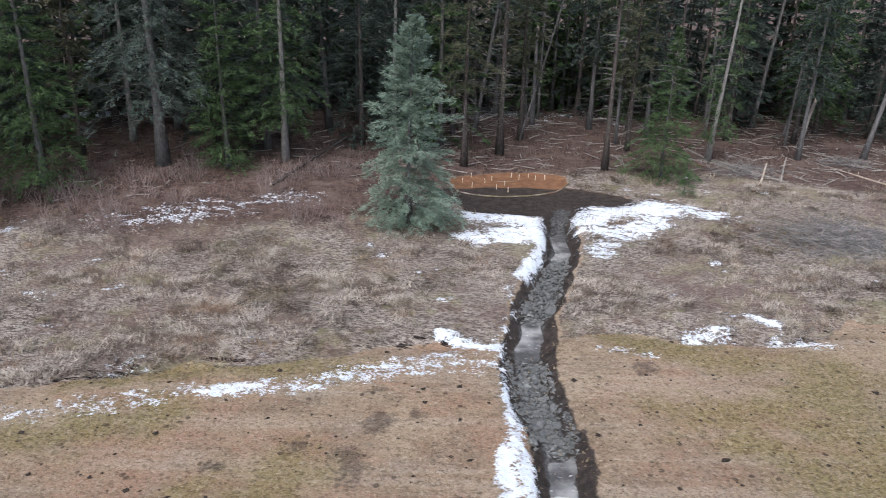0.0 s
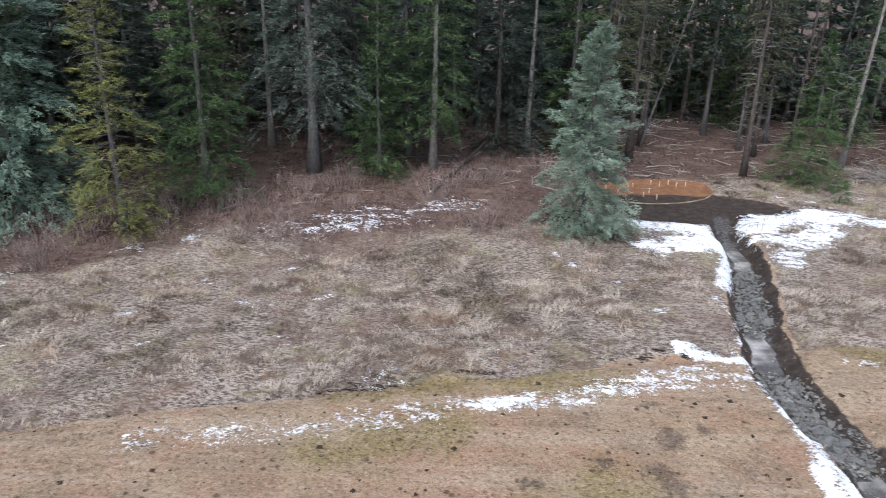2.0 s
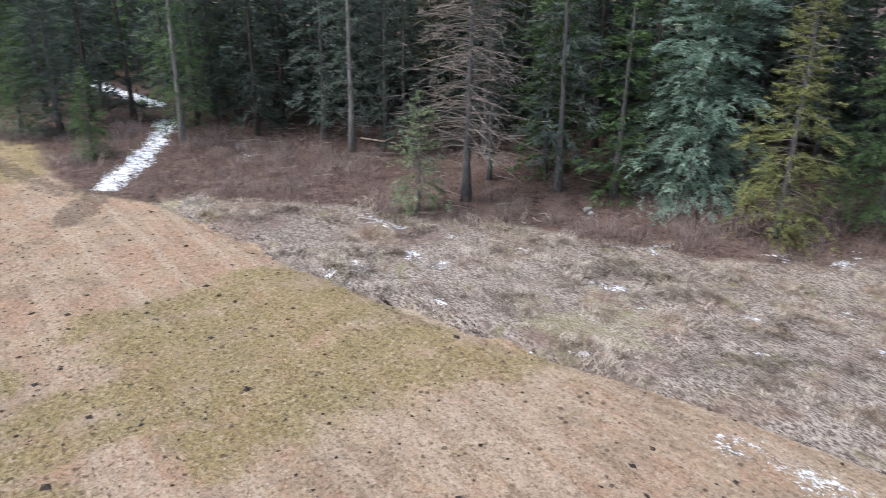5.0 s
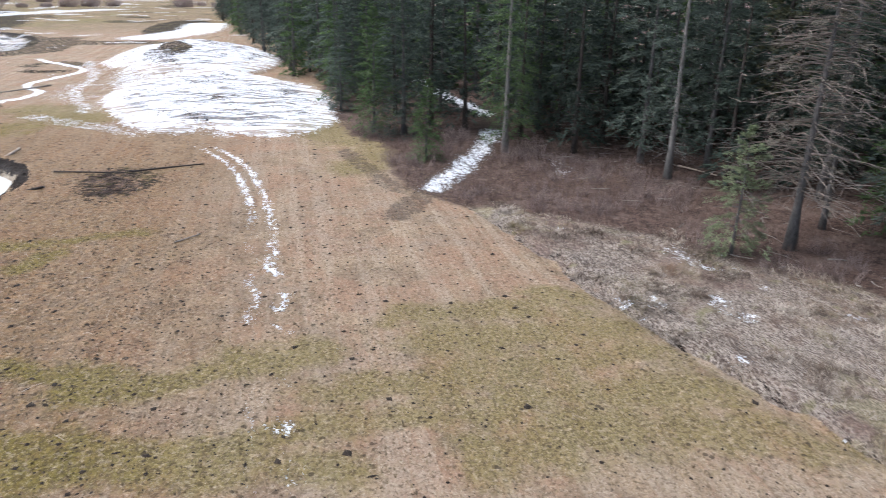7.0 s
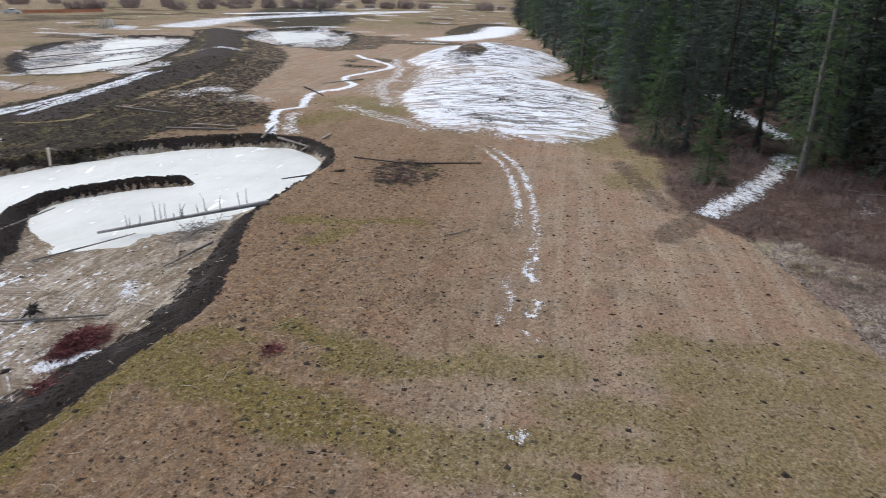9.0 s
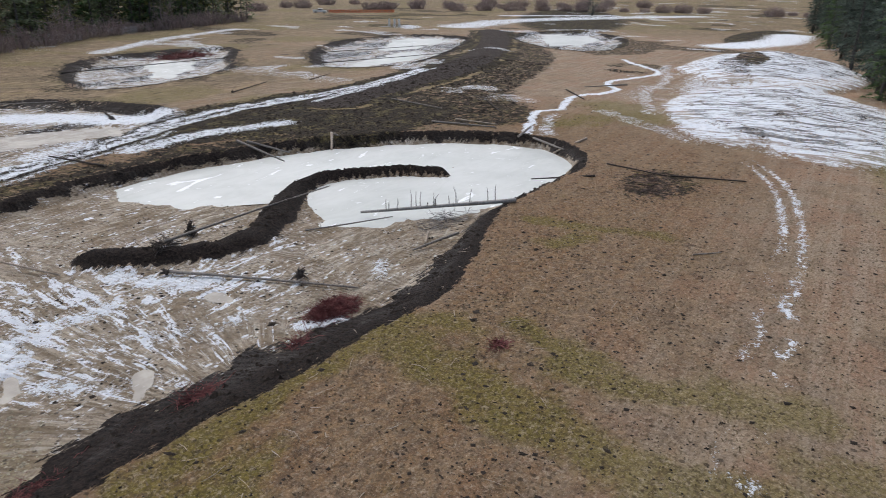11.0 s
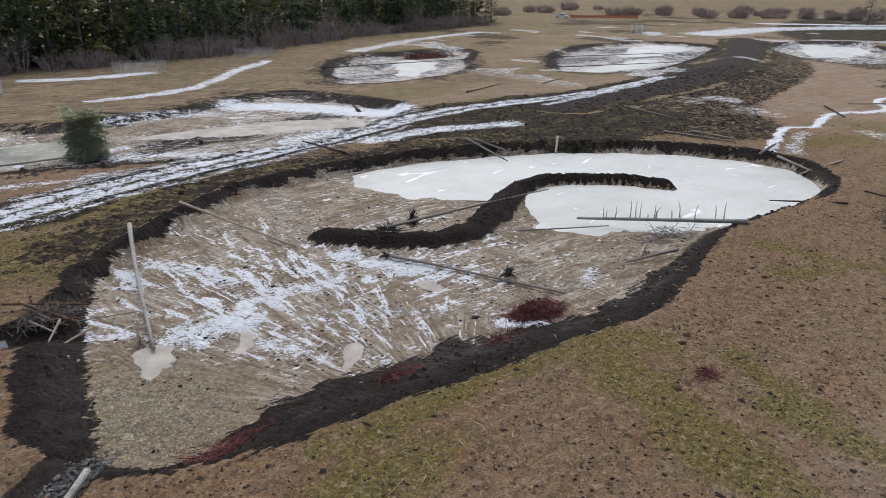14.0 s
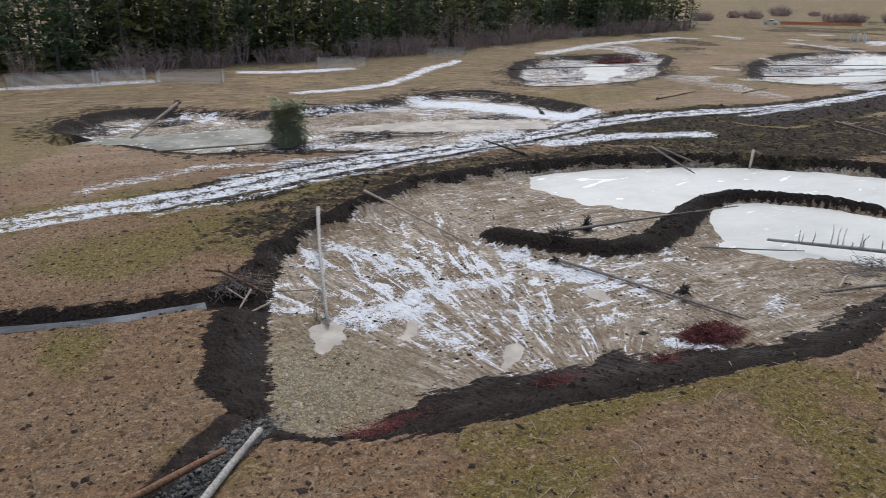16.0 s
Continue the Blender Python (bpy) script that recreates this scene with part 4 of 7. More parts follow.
    m["dig"] *= 1 - 0.8 * np.exp(-((line_distance(wx, wy, BERM_ROAD[14:], 20) - 4.6) / 0.6) ** 2) * smooth(-0.1, 0.2, rough(x, y, 8, 145))
    m["pale"] *= 1 - np.maximum(strip, wedge)
    z = z + 0.5 * smooth(5, 1, road) * smooth(-70, -90, x) + 0.06 * np.abs(rough(x, y, 1.0, 151)) * np.maximum(strip, wedge)
    rut = line_distance(wx, wy, RUT_ROAD, 9)
    m["dig"] = np.maximum(m["dig"], 0.7 * smooth(5.2, 1.6, rut + 2 * rough(x, y, 5, 155)) * smooth(-8, -20, x) + 0.3 * smooth(3, 1, rut))
    for off in (-0.8, 0.75):
        z = z - 0.12 * np.exp(-(line_distance(x, y, RUT_ROAD + (0, off), 5) / 0.35) ** 2)
    m["stain"] = np.maximum(m["stain"], smooth(2.0, 0.7, line_distance(wx, wy, WOOD_TRACK, 6)))
    m["stain"] = np.maximum(m["stain"], 0.9 * smooth(1.5, 0.4, line_distance(wx, wy, spline([(-68, 4.5), (-62, 6), (-56, 7.2)]), 6)))
    m["dig"] = np.maximum(m["dig"], 0.56 * smooth(1.3, 0.5, np.hypot((wx + 61) / 5.5, (wy + 11.5) / 3.4)))
    for gx, gy, gr in ((-1.8, 18.2, 1.0), (-2.6, 16.3, 1.3), (-0.6, 18.8, 0.7), (-6.2, 16.3, 0.7), (7.5, 22.3, 0.9), (-2.3, 20.3, 0.6), (-4.3, 17.2, 0.6)):
        m["stain"] = np.maximum(m["stain"], smooth(gr, gr * 0.3, np.hypot(wx - gx, wy - gy)))
    m["green"] = np.maximum(m["green"], 0.7 * smooth(0.1, 0.3, rough(x, y, 14, 175)) * smooth(-50, -60, y))
    m["dig"] = np.maximum(m["dig"], 0.55 * smooth(0.2, 0.32, rough(x, y, 16, 177)) * smooth(-100, -130, x) * smooth(-230, -200, y))
    m["snow"] = np.maximum(m["snow"], 0.5 * smooth(0.24, 0.36, rough(x, y, 11, 179)) * smooth(-75, -95, x) * (y < 0) * (y > -150))
    far_dig = smooth(1.2, 0.8, np.hypot((wx + 285) / 85, (wy + 105 - 0.35 * (wx + 285)) / 22))
    m["dig"] = np.maximum(m["dig"], 0.75 * far_dig)
    m["dig"] = np.maximum(m["dig"], 0.7 * smooth(1.1, 0.8, np.hypot((wx + 232) / 40, (wy + 28) / 9)))
    # snow-covered heaps
    for mx, my, rx, ry, h, t in MOUNDS:
        u, v = (x - mx) * np.cos(t) + (y - my) * np.sin(t), -(x - mx) * np.sin(t) + (y - my) * np.cos(t)
        q = np.hypot(u / rx, v / ry) + 0.12 * rough(x, y, 7, 161)
        ridge = rough(0.22 * u + 0.1 * v, 0.9 * v - 0.3 * u, 1.5, 167, 3)
        z = z + h * np.clip(1.05 - q, 0, 1) ** 0.7 + (0.22 * rough(x, y, 4, 165) + 0.16 * ridge) * smooth(1, 0.7, q)
        thin = smooth(0.1, 0.34, ridge) * (0.45 + 0.55 * smooth(-0.1, 0.25, rough(x, y, 9, 173)))
        m["snow"] = np.maximum(m["snow"], (0.9 - 0.3 * thin - 0.2 * smooth(0.1, 0.3, rough(0.3 * u + 0.1 * v, 0.9 * v - 0.3 * u, 0.8, 169, 2))) * smooth(1.12, 0.92, q))
        m["soil"] = np.maximum(m["soil"], 0.6 * smooth(0.95, 0.75, q))
        m["heap"] = np.maximum(m["heap"], smooth(1.2, 1.0, q))
    m["snow"] = np.where(np.hypot((x + 135) / 8, (y + 18) / 3.4) + 0.5 * rough(x, y, 4, 171) < 1, 0.2, m["snow"])
    # the two wheel marks across the field
    for off, whole in ((-0.55, 0.6), (0.55, 0.62)):
        d = line_distance(x, y + 0.0, ATV_TRACK + (0, off), 4)
        along = smooth(-46, -53, x) * 0.92 + (1 - smooth(-46, -53, x)) * (0.5 * smooth(0.04, 0.22, rough(x, y, 1.9, 181 + int(off > 0)))) * smooth(-18, -30, x)
        m["snow"] = np.maximum(m["snow"], whole * smooth(0.5, 0.16, d) * along * smooth(-77, -68, x))
        z = z - 0.05 * np.exp(-(d / 0.3) ** 2)
    for line, half, whole in SNOW_LINES:
        d = line_distance(wx, wy, line, half * 3 + 2)
        c = whole * smooth(half * 1.5 + 0.15, half * 0.35, d)
        m["snow"] = np.maximum(m["snow"], c)
        if whole > 0.72:
            z = z + 0.06 * smooth(half * 1.3, half * 0.7, d)
    bed = line_distance(x, y, CREEK, 4)
    m["snow"] *= smooth(0.5, 0.85, bed)
    flecks = (rough(x, y, 1.7, 191) > 0.42) & (m["duff"] < 0.9) & (m["meadow"] > 0.6)
    m["snow"] = np.maximum(m["snow"], 0.42 * flecks)
    m["snow"] = np.maximum(m["snow"], 0.4 * smooth(0.12, 0.3, rough(x, y, 4, 197)) * smooth(55, 66, y))
    return z, m


def height(x, y):
    return float(survey(np.array([x], float), np.array([y], float))[0][0])


def axis(lo, fine_lo, fine_hi, hi, mid_lo):
    """Grid lines, close together in the middle and wider apart outside."""
    s = list(np.arange(fine_lo, fine_hi, 0.38))
    step, a = 0.38, fine_lo
    low = []
    while a > lo:
        step = min(step * 1.012, 1.6) if a > mid_lo else step * 1.12
        a -= step
        low.append(a)
    step, a, high = 0.38, s[-1], []
    while a < hi:
        step *= 1.12
        a += step
        high.append(a)
    return np.array(low[::-1] + s + high)


def build_ground():
    gx, gy = axis(-1500, -73, 24, 1500, -260), axis(-1500, -62, 52, 1500, -160)
    xx, yy = np.meshgrid(gx, gy, indexing="ij")
    z, m = survey(xx.ravel(), yy.ravel())
    nx, ny = len(gx), len(gy)
    i, j = np.meshgrid(np.arange(nx - 1), np.arange(ny - 1), indexing="ij")
    f = np.stack([i * ny + j, (i + 1) * ny + j, (i + 1) * ny + j + 1, i * ny + j + 1], -1).reshape(-1, 4)
    acc = Parts().add(np.stack([xx.ravel(), yy.ravel(), z], -1), f)
    ob = part("ground", acc, GROUND, shade=True)
    for k, v in m.items():
        ob.data.attributes.new(k, "FLOAT", "POINT").data.foreach_set("value", v.astype(np.float32))
    return tagged(ob, "valley floor of tan stubble, dry grass, dark turned soil and thin snow", "ground", kind="structure")


build_ground()


def sheet(name, loop, z, mat, label, category="ice"):
    """A thin frozen or wet surface that fills a hollow."""
    p = np.asarray(loop)
    c = p.mean(0)
    rings = np.linspace(1, 0, 9)[:-1]
    v = np.vstack([np.c_[c + (p - c) * r, np.full(len(p), z)] for r in rings] + [[[*c, z]]])
    n = len(p)
    q = np.array([(k * n + i, k * n + (i + 1) % n, (k + 1) * n + (i + 1) % n, (k + 1) * n + i) for k in range(len(rings) - 1) for i in range(n)])
    t = np.array([((len(rings) - 1) * n + i, (len(rings) - 1) * n + (i + 1) % n, len(rings) * n) for i in range(n)])
    return tagged(part(name, Parts().add(v, q, t), mat), label, category, kind="structure")


def ribbon(name, line, half, z, mat, label):
    """A wet strip along the bed of a ditch."""
    p = np.asarray(line)
    d = np.gradient(p, axis=0)
    s = np.stack([-d[:, 1], d[:, 0]], -1) / np.linalg.norm(d, axis=1)[:, None] * half
    n = len(p)
    v = np.vstack([np.c_[p - s, np.full(n, z)], np.c_[p, np.full(n, z)], np.c_[p + s, np.full(n, z)]])
    q = np.array([(k * n + i, k * n + i + 1, (k + 1) * n + i + 1, (k + 1) * n + i) for k in (0, 1) for i in range(n - 1)])
    return tagged(part(name, Parts().add(v, q), mat), label, "water", kind="structure")


def oval(x, y, rx, ry, turn=0.0, seed=0):
    a = np.linspace(0, 2 * np.pi, 28, endpoint=False)
    r = lobe(a, seed)
    u, v, t = rx * r * np.cos(a), ry * r * np.sin(a), radians(turn)
    return np.stack([x + u * np.cos(t) - v * np.sin(t), y + u * np.sin(t) + v * np.cos(t)], -1)


sheet("pond_ice", POND_ICE + (POND_ICE - POND_ICE.mean(0)) * 0.1, -0.99, ICE, "milky white ice over the deep end of a dug pond")
for px, py, rx, ry, turn, seed, level, kind, label in WATERS:
    name, mat = {"silt": ("puddle" if rx < 3 else "pond_water", SILTY), "green": ("pond_ice", GREEN_ICE), "ice": ("pond_ice", ICE)}[kind]
    sheet(name, oval(px, py, rx * 1.25, ry * 1.25, turn, seed), level, mat, label, "ice" if name == "pond_ice" else "water")
ribbon("creek_water", CREEK[3:50], 0.62, -0.575, GREY_ICE, "thin grey ice and water in the creek bed")
ribbon("creek_water", CREEK[50:58], 0.5, -0.565, SILTY, "silty tan water in the creek bed")
ribbon("creek_water", CREEK[72:84], 0.5, -0.56, DITCH_ICE, "blue grey thin ice in the ditch bed")
ribbon("ditch_ice", SIDE_DITCH[:-3], 0.52, -0.47, DITCH_ICE, "blue grey thin ice in the side ditch")

# ---- trees ----
def trunk_line(h, bend, rng, n=9):
    s = np.linspace(0, 1, n)
    a, b = rng.uniform(0, 6.28, 2)
    return np.stack([bend * (np.cos(a) * s ** 2 + 0.25 * np.sin(5 * s + b)), bend * (np.sin(a) * s ** 2 + 0.25 * np.cos(4 * s + a)), h * s], -1)


def trunk_part(h, r, bend, rng, mat, parent, sides=8, lean=(0, 0), tip=0.06):
    line = trunk_line(h, bend, rng)
    s = line[:, 2] / h
    line[:, 0] += lean[0] * s
    line[:, 1] += lean[1] * s
    line[0, 2] = -0.25
    radii = r * (1 - (1 - tip) * s ** 0.8)
    radii[0] *= 1.45
    part("trunk", Parts().add(*tube(line, radii, sides, wobble=0.05, rng=rng)), mat, parent, shade=True)
    return line


def sprays(line, h, low, reach, whorls, each, leaves, rng, droop=0.35, gap=0.0, size=1.0, shape=0.75, tilt=0.12, tuft=1.0, broad=1.0, rich=2.1):
    """Needled boughs round a trunk: each bough carries many small flat sprays."""
    whorls, each, leaves = int(whorls * 0.68), int(each * 1.45), int(leaves * rich)
    zz = low + (h - low) * (np.linspace(0, 1, whorls) ** 0.92)
    zb = np.repeat(zz, each) + rng.uniform(-0.32, 0.32, whorls * each) * (h - low) / whorls
    zb = np.clip(zb, low * 0.7, h)
    nb = len(zb)
    u = np.clip((zb - low) / (h - low), 0, 1)
    az = rng.uniform(0, 2 * np.pi, nb)
    lobes = 1 + 0.16 * np.sin(2 * az + 1.3 * zb) + 0.1 * np.sin(5 * az - 2.1 * zb)
    length = reach * ((1 - u) ** shape * 0.96 + 0.045) * lobes * rng.uniform(0.62, 1.12, nb)
    length *= np.clip(0.72 + 2.2 * u, 0, 1)
    keep = rng.uniform(0, 1, nb) > gap * (1 - 0.6 * u)
    zb, u, az, length = zb[keep], u[keep], az[keep], length[keep]
    nb = len(zb)
    up = -0.22 + 0.95 * u ** 1.5 + rng.normal(0, 0.09, nb)
    sag = droop * (1 - u)
    k = np.maximum((leaves * (0.35 + 0.65 * length / reach)).astype(int), 3)
    b = np.repeat(np.arange(nb), k)
    tufts = 9
    tuft_s, tuft_side = rng.beta(1.9, 0.95, (nb, tufts)), rng.normal(0, 0.21, (nb, tufts))
    which = rng.integers(0, tufts, len(b))
    s = np.clip(tuft_s[b, which] + rng.normal(0, 0.05, len(b)), 0.06, 1.04)
    cx, cy = np.interp(zb, line[:, 2], line[:, 0])[b], np.interp(zb, line[:, 2], line[:, 1])[b]
    ln = length[b]
    out = ln * s
    ca, sa = np.cos(az[b]), np.sin(az[b])
    spread = (tuft_side[b, which] + rng.normal(0, 0.035, len(b))) * ln * (1.05 - 0.55 * s)
    side = np.where(rng.uniform(0, 1, len(b)) < 0.75, np.sign(spread), -np.sign(spread))
    px, py = cx + out * ca - spread * sa, cy + out * sa + spread * ca
    pz = zb[b] + up[b] * out - sag[b] * ln * s ** 2 - 0.25 * np.abs(spread) + rng.normal(0, 0.05, len(b)) * tuft
    l = size * rng.uniform(0.12, 0.28, len(b)) * (0.7 + 0.14 * np.minimum(ln, 2.2))
    w = l * rng.uniform(0.17, 0.29, len(b)) * broad
    dirn = az[b] + side * rng.uniform(0.05, 0.95, len(b))
    fall = 0.35 * (up[b] - 2 * sag[b] * s) - tilt + 0.16 + rng.normal(0, 0.3, len(b))
    d = np.stack([np.cos(dirn), np.sin(dirn), fall], -1)
    d /= np.linalg.norm(d, axis=1)[:, None]
    q = np.stack([-np.sin(dirn), np.cos(dirn), rng.normal(0, 0.4, len(b))], -1)
    p = np.stack([px, py, pz], -1)
    v = np.stack([p - q * (w / 2)[:, None], p + q * (w / 2)[:, None], p + d * l[:, None]], 1)
    return v.reshape(-1, 3), np.arange(3 * len(b)).reshape(-1, 3)


def limbs(line, low, high, count, reach, rng, droop=0.2, thick=0.02, twigs=2):
    """Bare dead branches with a few side twigs."""
    acc = Parts()
    for _ in range(count):
        z = rng.uniform(low, high)
        a, l = rng.uniform(0, 6.28), reach * rng.uniform(0.3, 1.0) * (1 - 0.5 * (z - low) / (high - low + 0.1))
        x, y = np.interp(z, line[:, 2], line[:, 0]), np.interp(z, line[:, 2], line[:, 1])
        d = np.array([np.cos(a), np.sin(a)])
        s = np.linspace(0, 1, 4)
        kink = rng.normal(0, 0.08 * l, 4) * s
        pts = np.stack([x + d[0] * l * s - d[1] * kink, y + d[1] * l * s + d[0] * kink, z + l * (rng.uniform(-0.15, 0.3) * s - droop * s ** 2)], -1)
        acc.add(*tube(pts, thick * np.array([1, 0.75, 0.5, 0.2]), 3, False))
        for _ in range(twigs):
            i = rng.integers(1, 4)
            b = a + rng.choice([-1, 1]) * rng.uniform(0.4, 1.1)
            e = pts[i] + np.array([np.cos(b), np.sin(b), rng.uniform(-0.5, 0.2)]) * l * rng.uniform(0.15, 0.4)
            acc.add(*tube([pts[i], (pts[i] + e) / 2 + (0, 0, 0.02), e], thick * np.array([0.5, 0.35, 0.15]), 3, False))
    return acc


def conifer(name, place, h, r, low, reach, whorls, each, leaves, seed, needle, bark=None, label="", dead=0, dead_low=0.6, dead_high=None, dead_mat=None, bend=0.15, lean=(0, 0), category="tree", group="", dead_reach=0.0, **more):
    rng = np.random.default_rng(seed)
    x, y = place[:2]
    tree = thing(name, (x, y, height(x, y)), label, category, group)
    line = trunk_part(h * 0.985, r, bend, rng, bark or BARK, tree, lean=lean)
    if whorls:
        part("crown", Parts().add(*sprays(line, h, low, reach, whorls, each, leaves, rng, **more)), needle, tree)
    if dead:
        part("dead_wood", limbs(line, dead_low, dead_high or max(low, 3), dead, dead_reach or reach, rng, twigs=5 if dead_reach else 2, thick=0.036 if dead_reach else 0.02), dead_mat or GREY_TWIG, tree, "bare dead lower branches")["kind"] = "stuff"
    return tree


def snag(place, h, r, seed, label, lean=(0, 0), dead=6, bark=None, reach=1.2, group=""):
    """A dead standing stem with a splintered top."""
    rng = np.random.default_rng(seed)
    tree = thing("dead_tree", (*place, height(*place)), label, "tree", group)
    line = trunk_part(h, r * 0.85, 0.14, rng, bark or BARK, tree, lean=lean, tip=0.5)
    acc = Parts()
    for _ in range(5):
        a = rng.uniform(0, 6.28)
        q = line[-1] + r * 0.3 * np.array([np.cos(a), np.sin(a), 0])
        acc.add(*tube([q - (0, 0, 0.1), q + (0, 0, rng.uniform(0.1, 0.45))], [r * 0.2, r * 0.03], 4))
    part("splintered_top", acc, PEELED, tree, "pale splintered break")
    if dead:
        part("dead_wood", limbs(line, 0.8, h * 0.95, dead, reach, rng, thick=0.03), GREY_TWIG, tree)["kind"] = "stuff"
    return tree


# trees that stand out along the edge
conifer("blue_spruce", (-1.9, 36.3), 10.5, 0.17, 0.35, 3.0, 34, 13, 96, 11, SPRUCE, label="blue green spruce full to the ground before the forest", droop=0.3, shape=0.62, size=0.95)
conifer("fir_tree", (-17.5, 42.8), 24, 0.36, 4.4, 4.3, 34, 11, 84, 12, GREY_FIR, label="tall grey green fir with a thick bare lower trunk", dead=26, dead_low=2.5, dead_high=8, droop=0.45, size=1.25)
conifer("fir_tree", (-10.2, 44.3), 21, 0.22, 3.2, 3.0, 34, 10, 60, 13, GREEN_FIR, PALE_BARK, "green fir with a pale whitish bare trunk foot", dead=14, dead_low=1.5, dead_high=5, size=1.2)
conifer("fir_tree", (-13.5, 42.8), 13.5, 0.16, 0.9, 2.6, 32, 10, 56, 14, GREEN_FIR, label="bright green young fir at the forest edge", size=1.1)
conifer("fir_tree", (-22.9, 39.0), 17, 0.22, 0.7, 3.4, 36, 10, 66, 15, GREEN_FIR, label="bright green fir, branched to the ground", size=1.15)
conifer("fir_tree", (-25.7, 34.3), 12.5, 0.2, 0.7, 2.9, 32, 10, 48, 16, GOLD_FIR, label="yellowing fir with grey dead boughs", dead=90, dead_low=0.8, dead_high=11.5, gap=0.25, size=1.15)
conifer("fir_tree", (-31.9, 35.7), 17, 0.26, 1.4, 4.4, 36, 13, 100, 17, BLUE_FIR, label="bushy blue green fir leaning over the meadow", droop=0.5, shape=0.6, size=1.25)
conifer("fir_tree", (-40.4, 26.1), 20, 0.25, 5, 3.6, 26, 8, 40, 18, DRY_FIR, label="half-dead fir with long rust grey drooping branches", dead=300, dead_low=3.0, dead_high=17, dead_mat=RUST_TWIG, gap=0.35, size=1.2, dead_reach=4.9)
conifer("fir_tree", (-40.4, 22.6), 6.6, 0.1, 0.5, 2.2, 19, 8, 60, 19, PALE_GREEN, label="small sparse pale green fir in the brush", gap=0.4, dead=30, dead_low=0.8, dead_high=5, size=1.1)
conifer("fir_tree", (14.7, 47.0), 9.8, 0.14, 0.4, 2.9, 32, 10, 64, 20, GREEN_FIR, label="young green fir with a bare grey tip", dead=24, dead_low=6.5, dead_high=9.3, shape=1.1, size=1.1)
conifer("fir_shrub", (15.1, 43.0), 1.5, 0.04, 0.1, 0.9, 9, 8, 24, 21, GREEN_FIR, label="knee-high bright green fir seedling", size=0.8, category="shrub")
conifer("fir_tree", (19.7, 52.4), 22, 0.2, 2.4, 2.3, 30, 8, 48, 22, GREEN_FIR, PALE_BARK, "leaning fir with a pale bare trunk", dead=40, dead_low=2, dead_high=9, lean=(1.7, 0.6), gap=0.2, size=1.1)
conifer("pine_tree", (4.1, 52.5), 22, 0.26, 11, 2.2, 16, 7, 34, 23, DARK_FIR, DARK_BARK, "dark pine with dead lower branches", dead=110, dead_low=2, dead_high=13, size=1.3)
conifer("pine_tree", (11.3, 49.0), 20, 0.22, 11, 2.0, 16, 7, 34, 24, OLIVE_FIR, DARK_BARK, "slim dark pine with crooked pale dead branches", dead=60, dead_low=3.5, dead_high=12, size=1.3)
snag((7.6, 63.1), 8.3, 0.27, 25, "pale broken snag standing among the trunks", dead=14)
snag((24.0, 65.7), 7.8, 0.25, 26, "pale broken snag standing among the trunks", dead=10)
snag((29.0, 57.5), 3.7, 0.3, 27, "short splintered grey stump", (0.7, 0.3), dead=9, bark=DEAD_WOOD)
snag((29.3, 61.0), 6, 0.18, 28, "thin pale leaning dead stem", (0.7, 0.3))
snag((32.2, 53.7), 17, 0.24, 29, "leaning bare grey trunk", (2.8, 0.6), dead=24, reach=1.8)
snag((12.3, 72.0), 16, 0.24, 43, "tall bare grey trunk deep among the trees", dead=20, reach=1.6, bark=BARK)
snag((10.3, 70.0), 15, 0.2, 44, "tall bare grey trunk deep among the trees", dead=20, reach=1.6, bark=BARK)
snag((27.8, 64.3), 15, 0.24, 45, "leaning bare grey trunk among the trees", (1.4, 0.3), dead=20, reach=1.6)
snag((2.3, 59.0), 14, 0.22, 46, "leaning dark dead pine trunk", (2.2, 0.4), dead=36, reach=2.0, bark=BARK)
snag((6.0, 57.0), 12, 0.1, 47, "thin leaning dead pole with bare twigs", (3.0, 0.4), dead=30, reach=1.0, bark=BARK)
conifer("fir_tree", (1.3, 48.6), 17, 0.22, 6.0, 2.6, 24, 8, 40, 30, OLIVE_FIR, DARK_BARK, "dark pine with an olive brown crown", dead=70, dead_low=2, dead_high=9, size=1.3)
conifer("fir_tree", (-55.2, 27.0), 21, 0.25, 3.4, 3.2, 28, 9, 40, 31, GREY_FIR, PALE_BARK, "tall fir with a pale grey trunk foot", dead=60, dead_low=1.5, dead_high=7, size=1.25)
conifer("fir_tree", (-57.2, 31.4), 22, 0.24, 6, 2.8, 24, 8, 36, 32, DARK_FIR, BARK, "tall dark fir with a bare trunk", dead=30, dead_low=2, dead_high=7, size=1.3)
conifer("fir_tree", (-47.2, 33.4), 20, 0.26, 4.2, 3.0, 26, 8, 38, 33, DARK_FIR, BARK, "dark fir with drooping grey branches", dead=60, dead_low=1.5, dead_high=7, size=1.3)
conifer("fir_tree", (-46.9, 41.0), 20, 0.22, 5, 2.8, 24, 8, 38, 34, GREEN_FIR, PALE_BARK, "green fir with a slim pale trunk", dead=40, dead_low=1, dead_high=6, size=1.3)
conifer("fir_tree", (-44.7, 40.4), 19, 0.18, 6, 2.4, 22, 8, 34, 51, GREEN_FIR, PALE_BARK, "green fir with a slim pale trunk", dead=40, dead_low=1, dead_high=7, size=1.3)
conifer("fir_tree", (-21.4, 47.9), 20, 0.22, 5, 2.6, 22, 8, 34, 52, GREY_FIR, PALE_BARK, "grey fir with a pale trunk in the shade", dead=40, dead_low=1, dead_high=6, size=1.3)
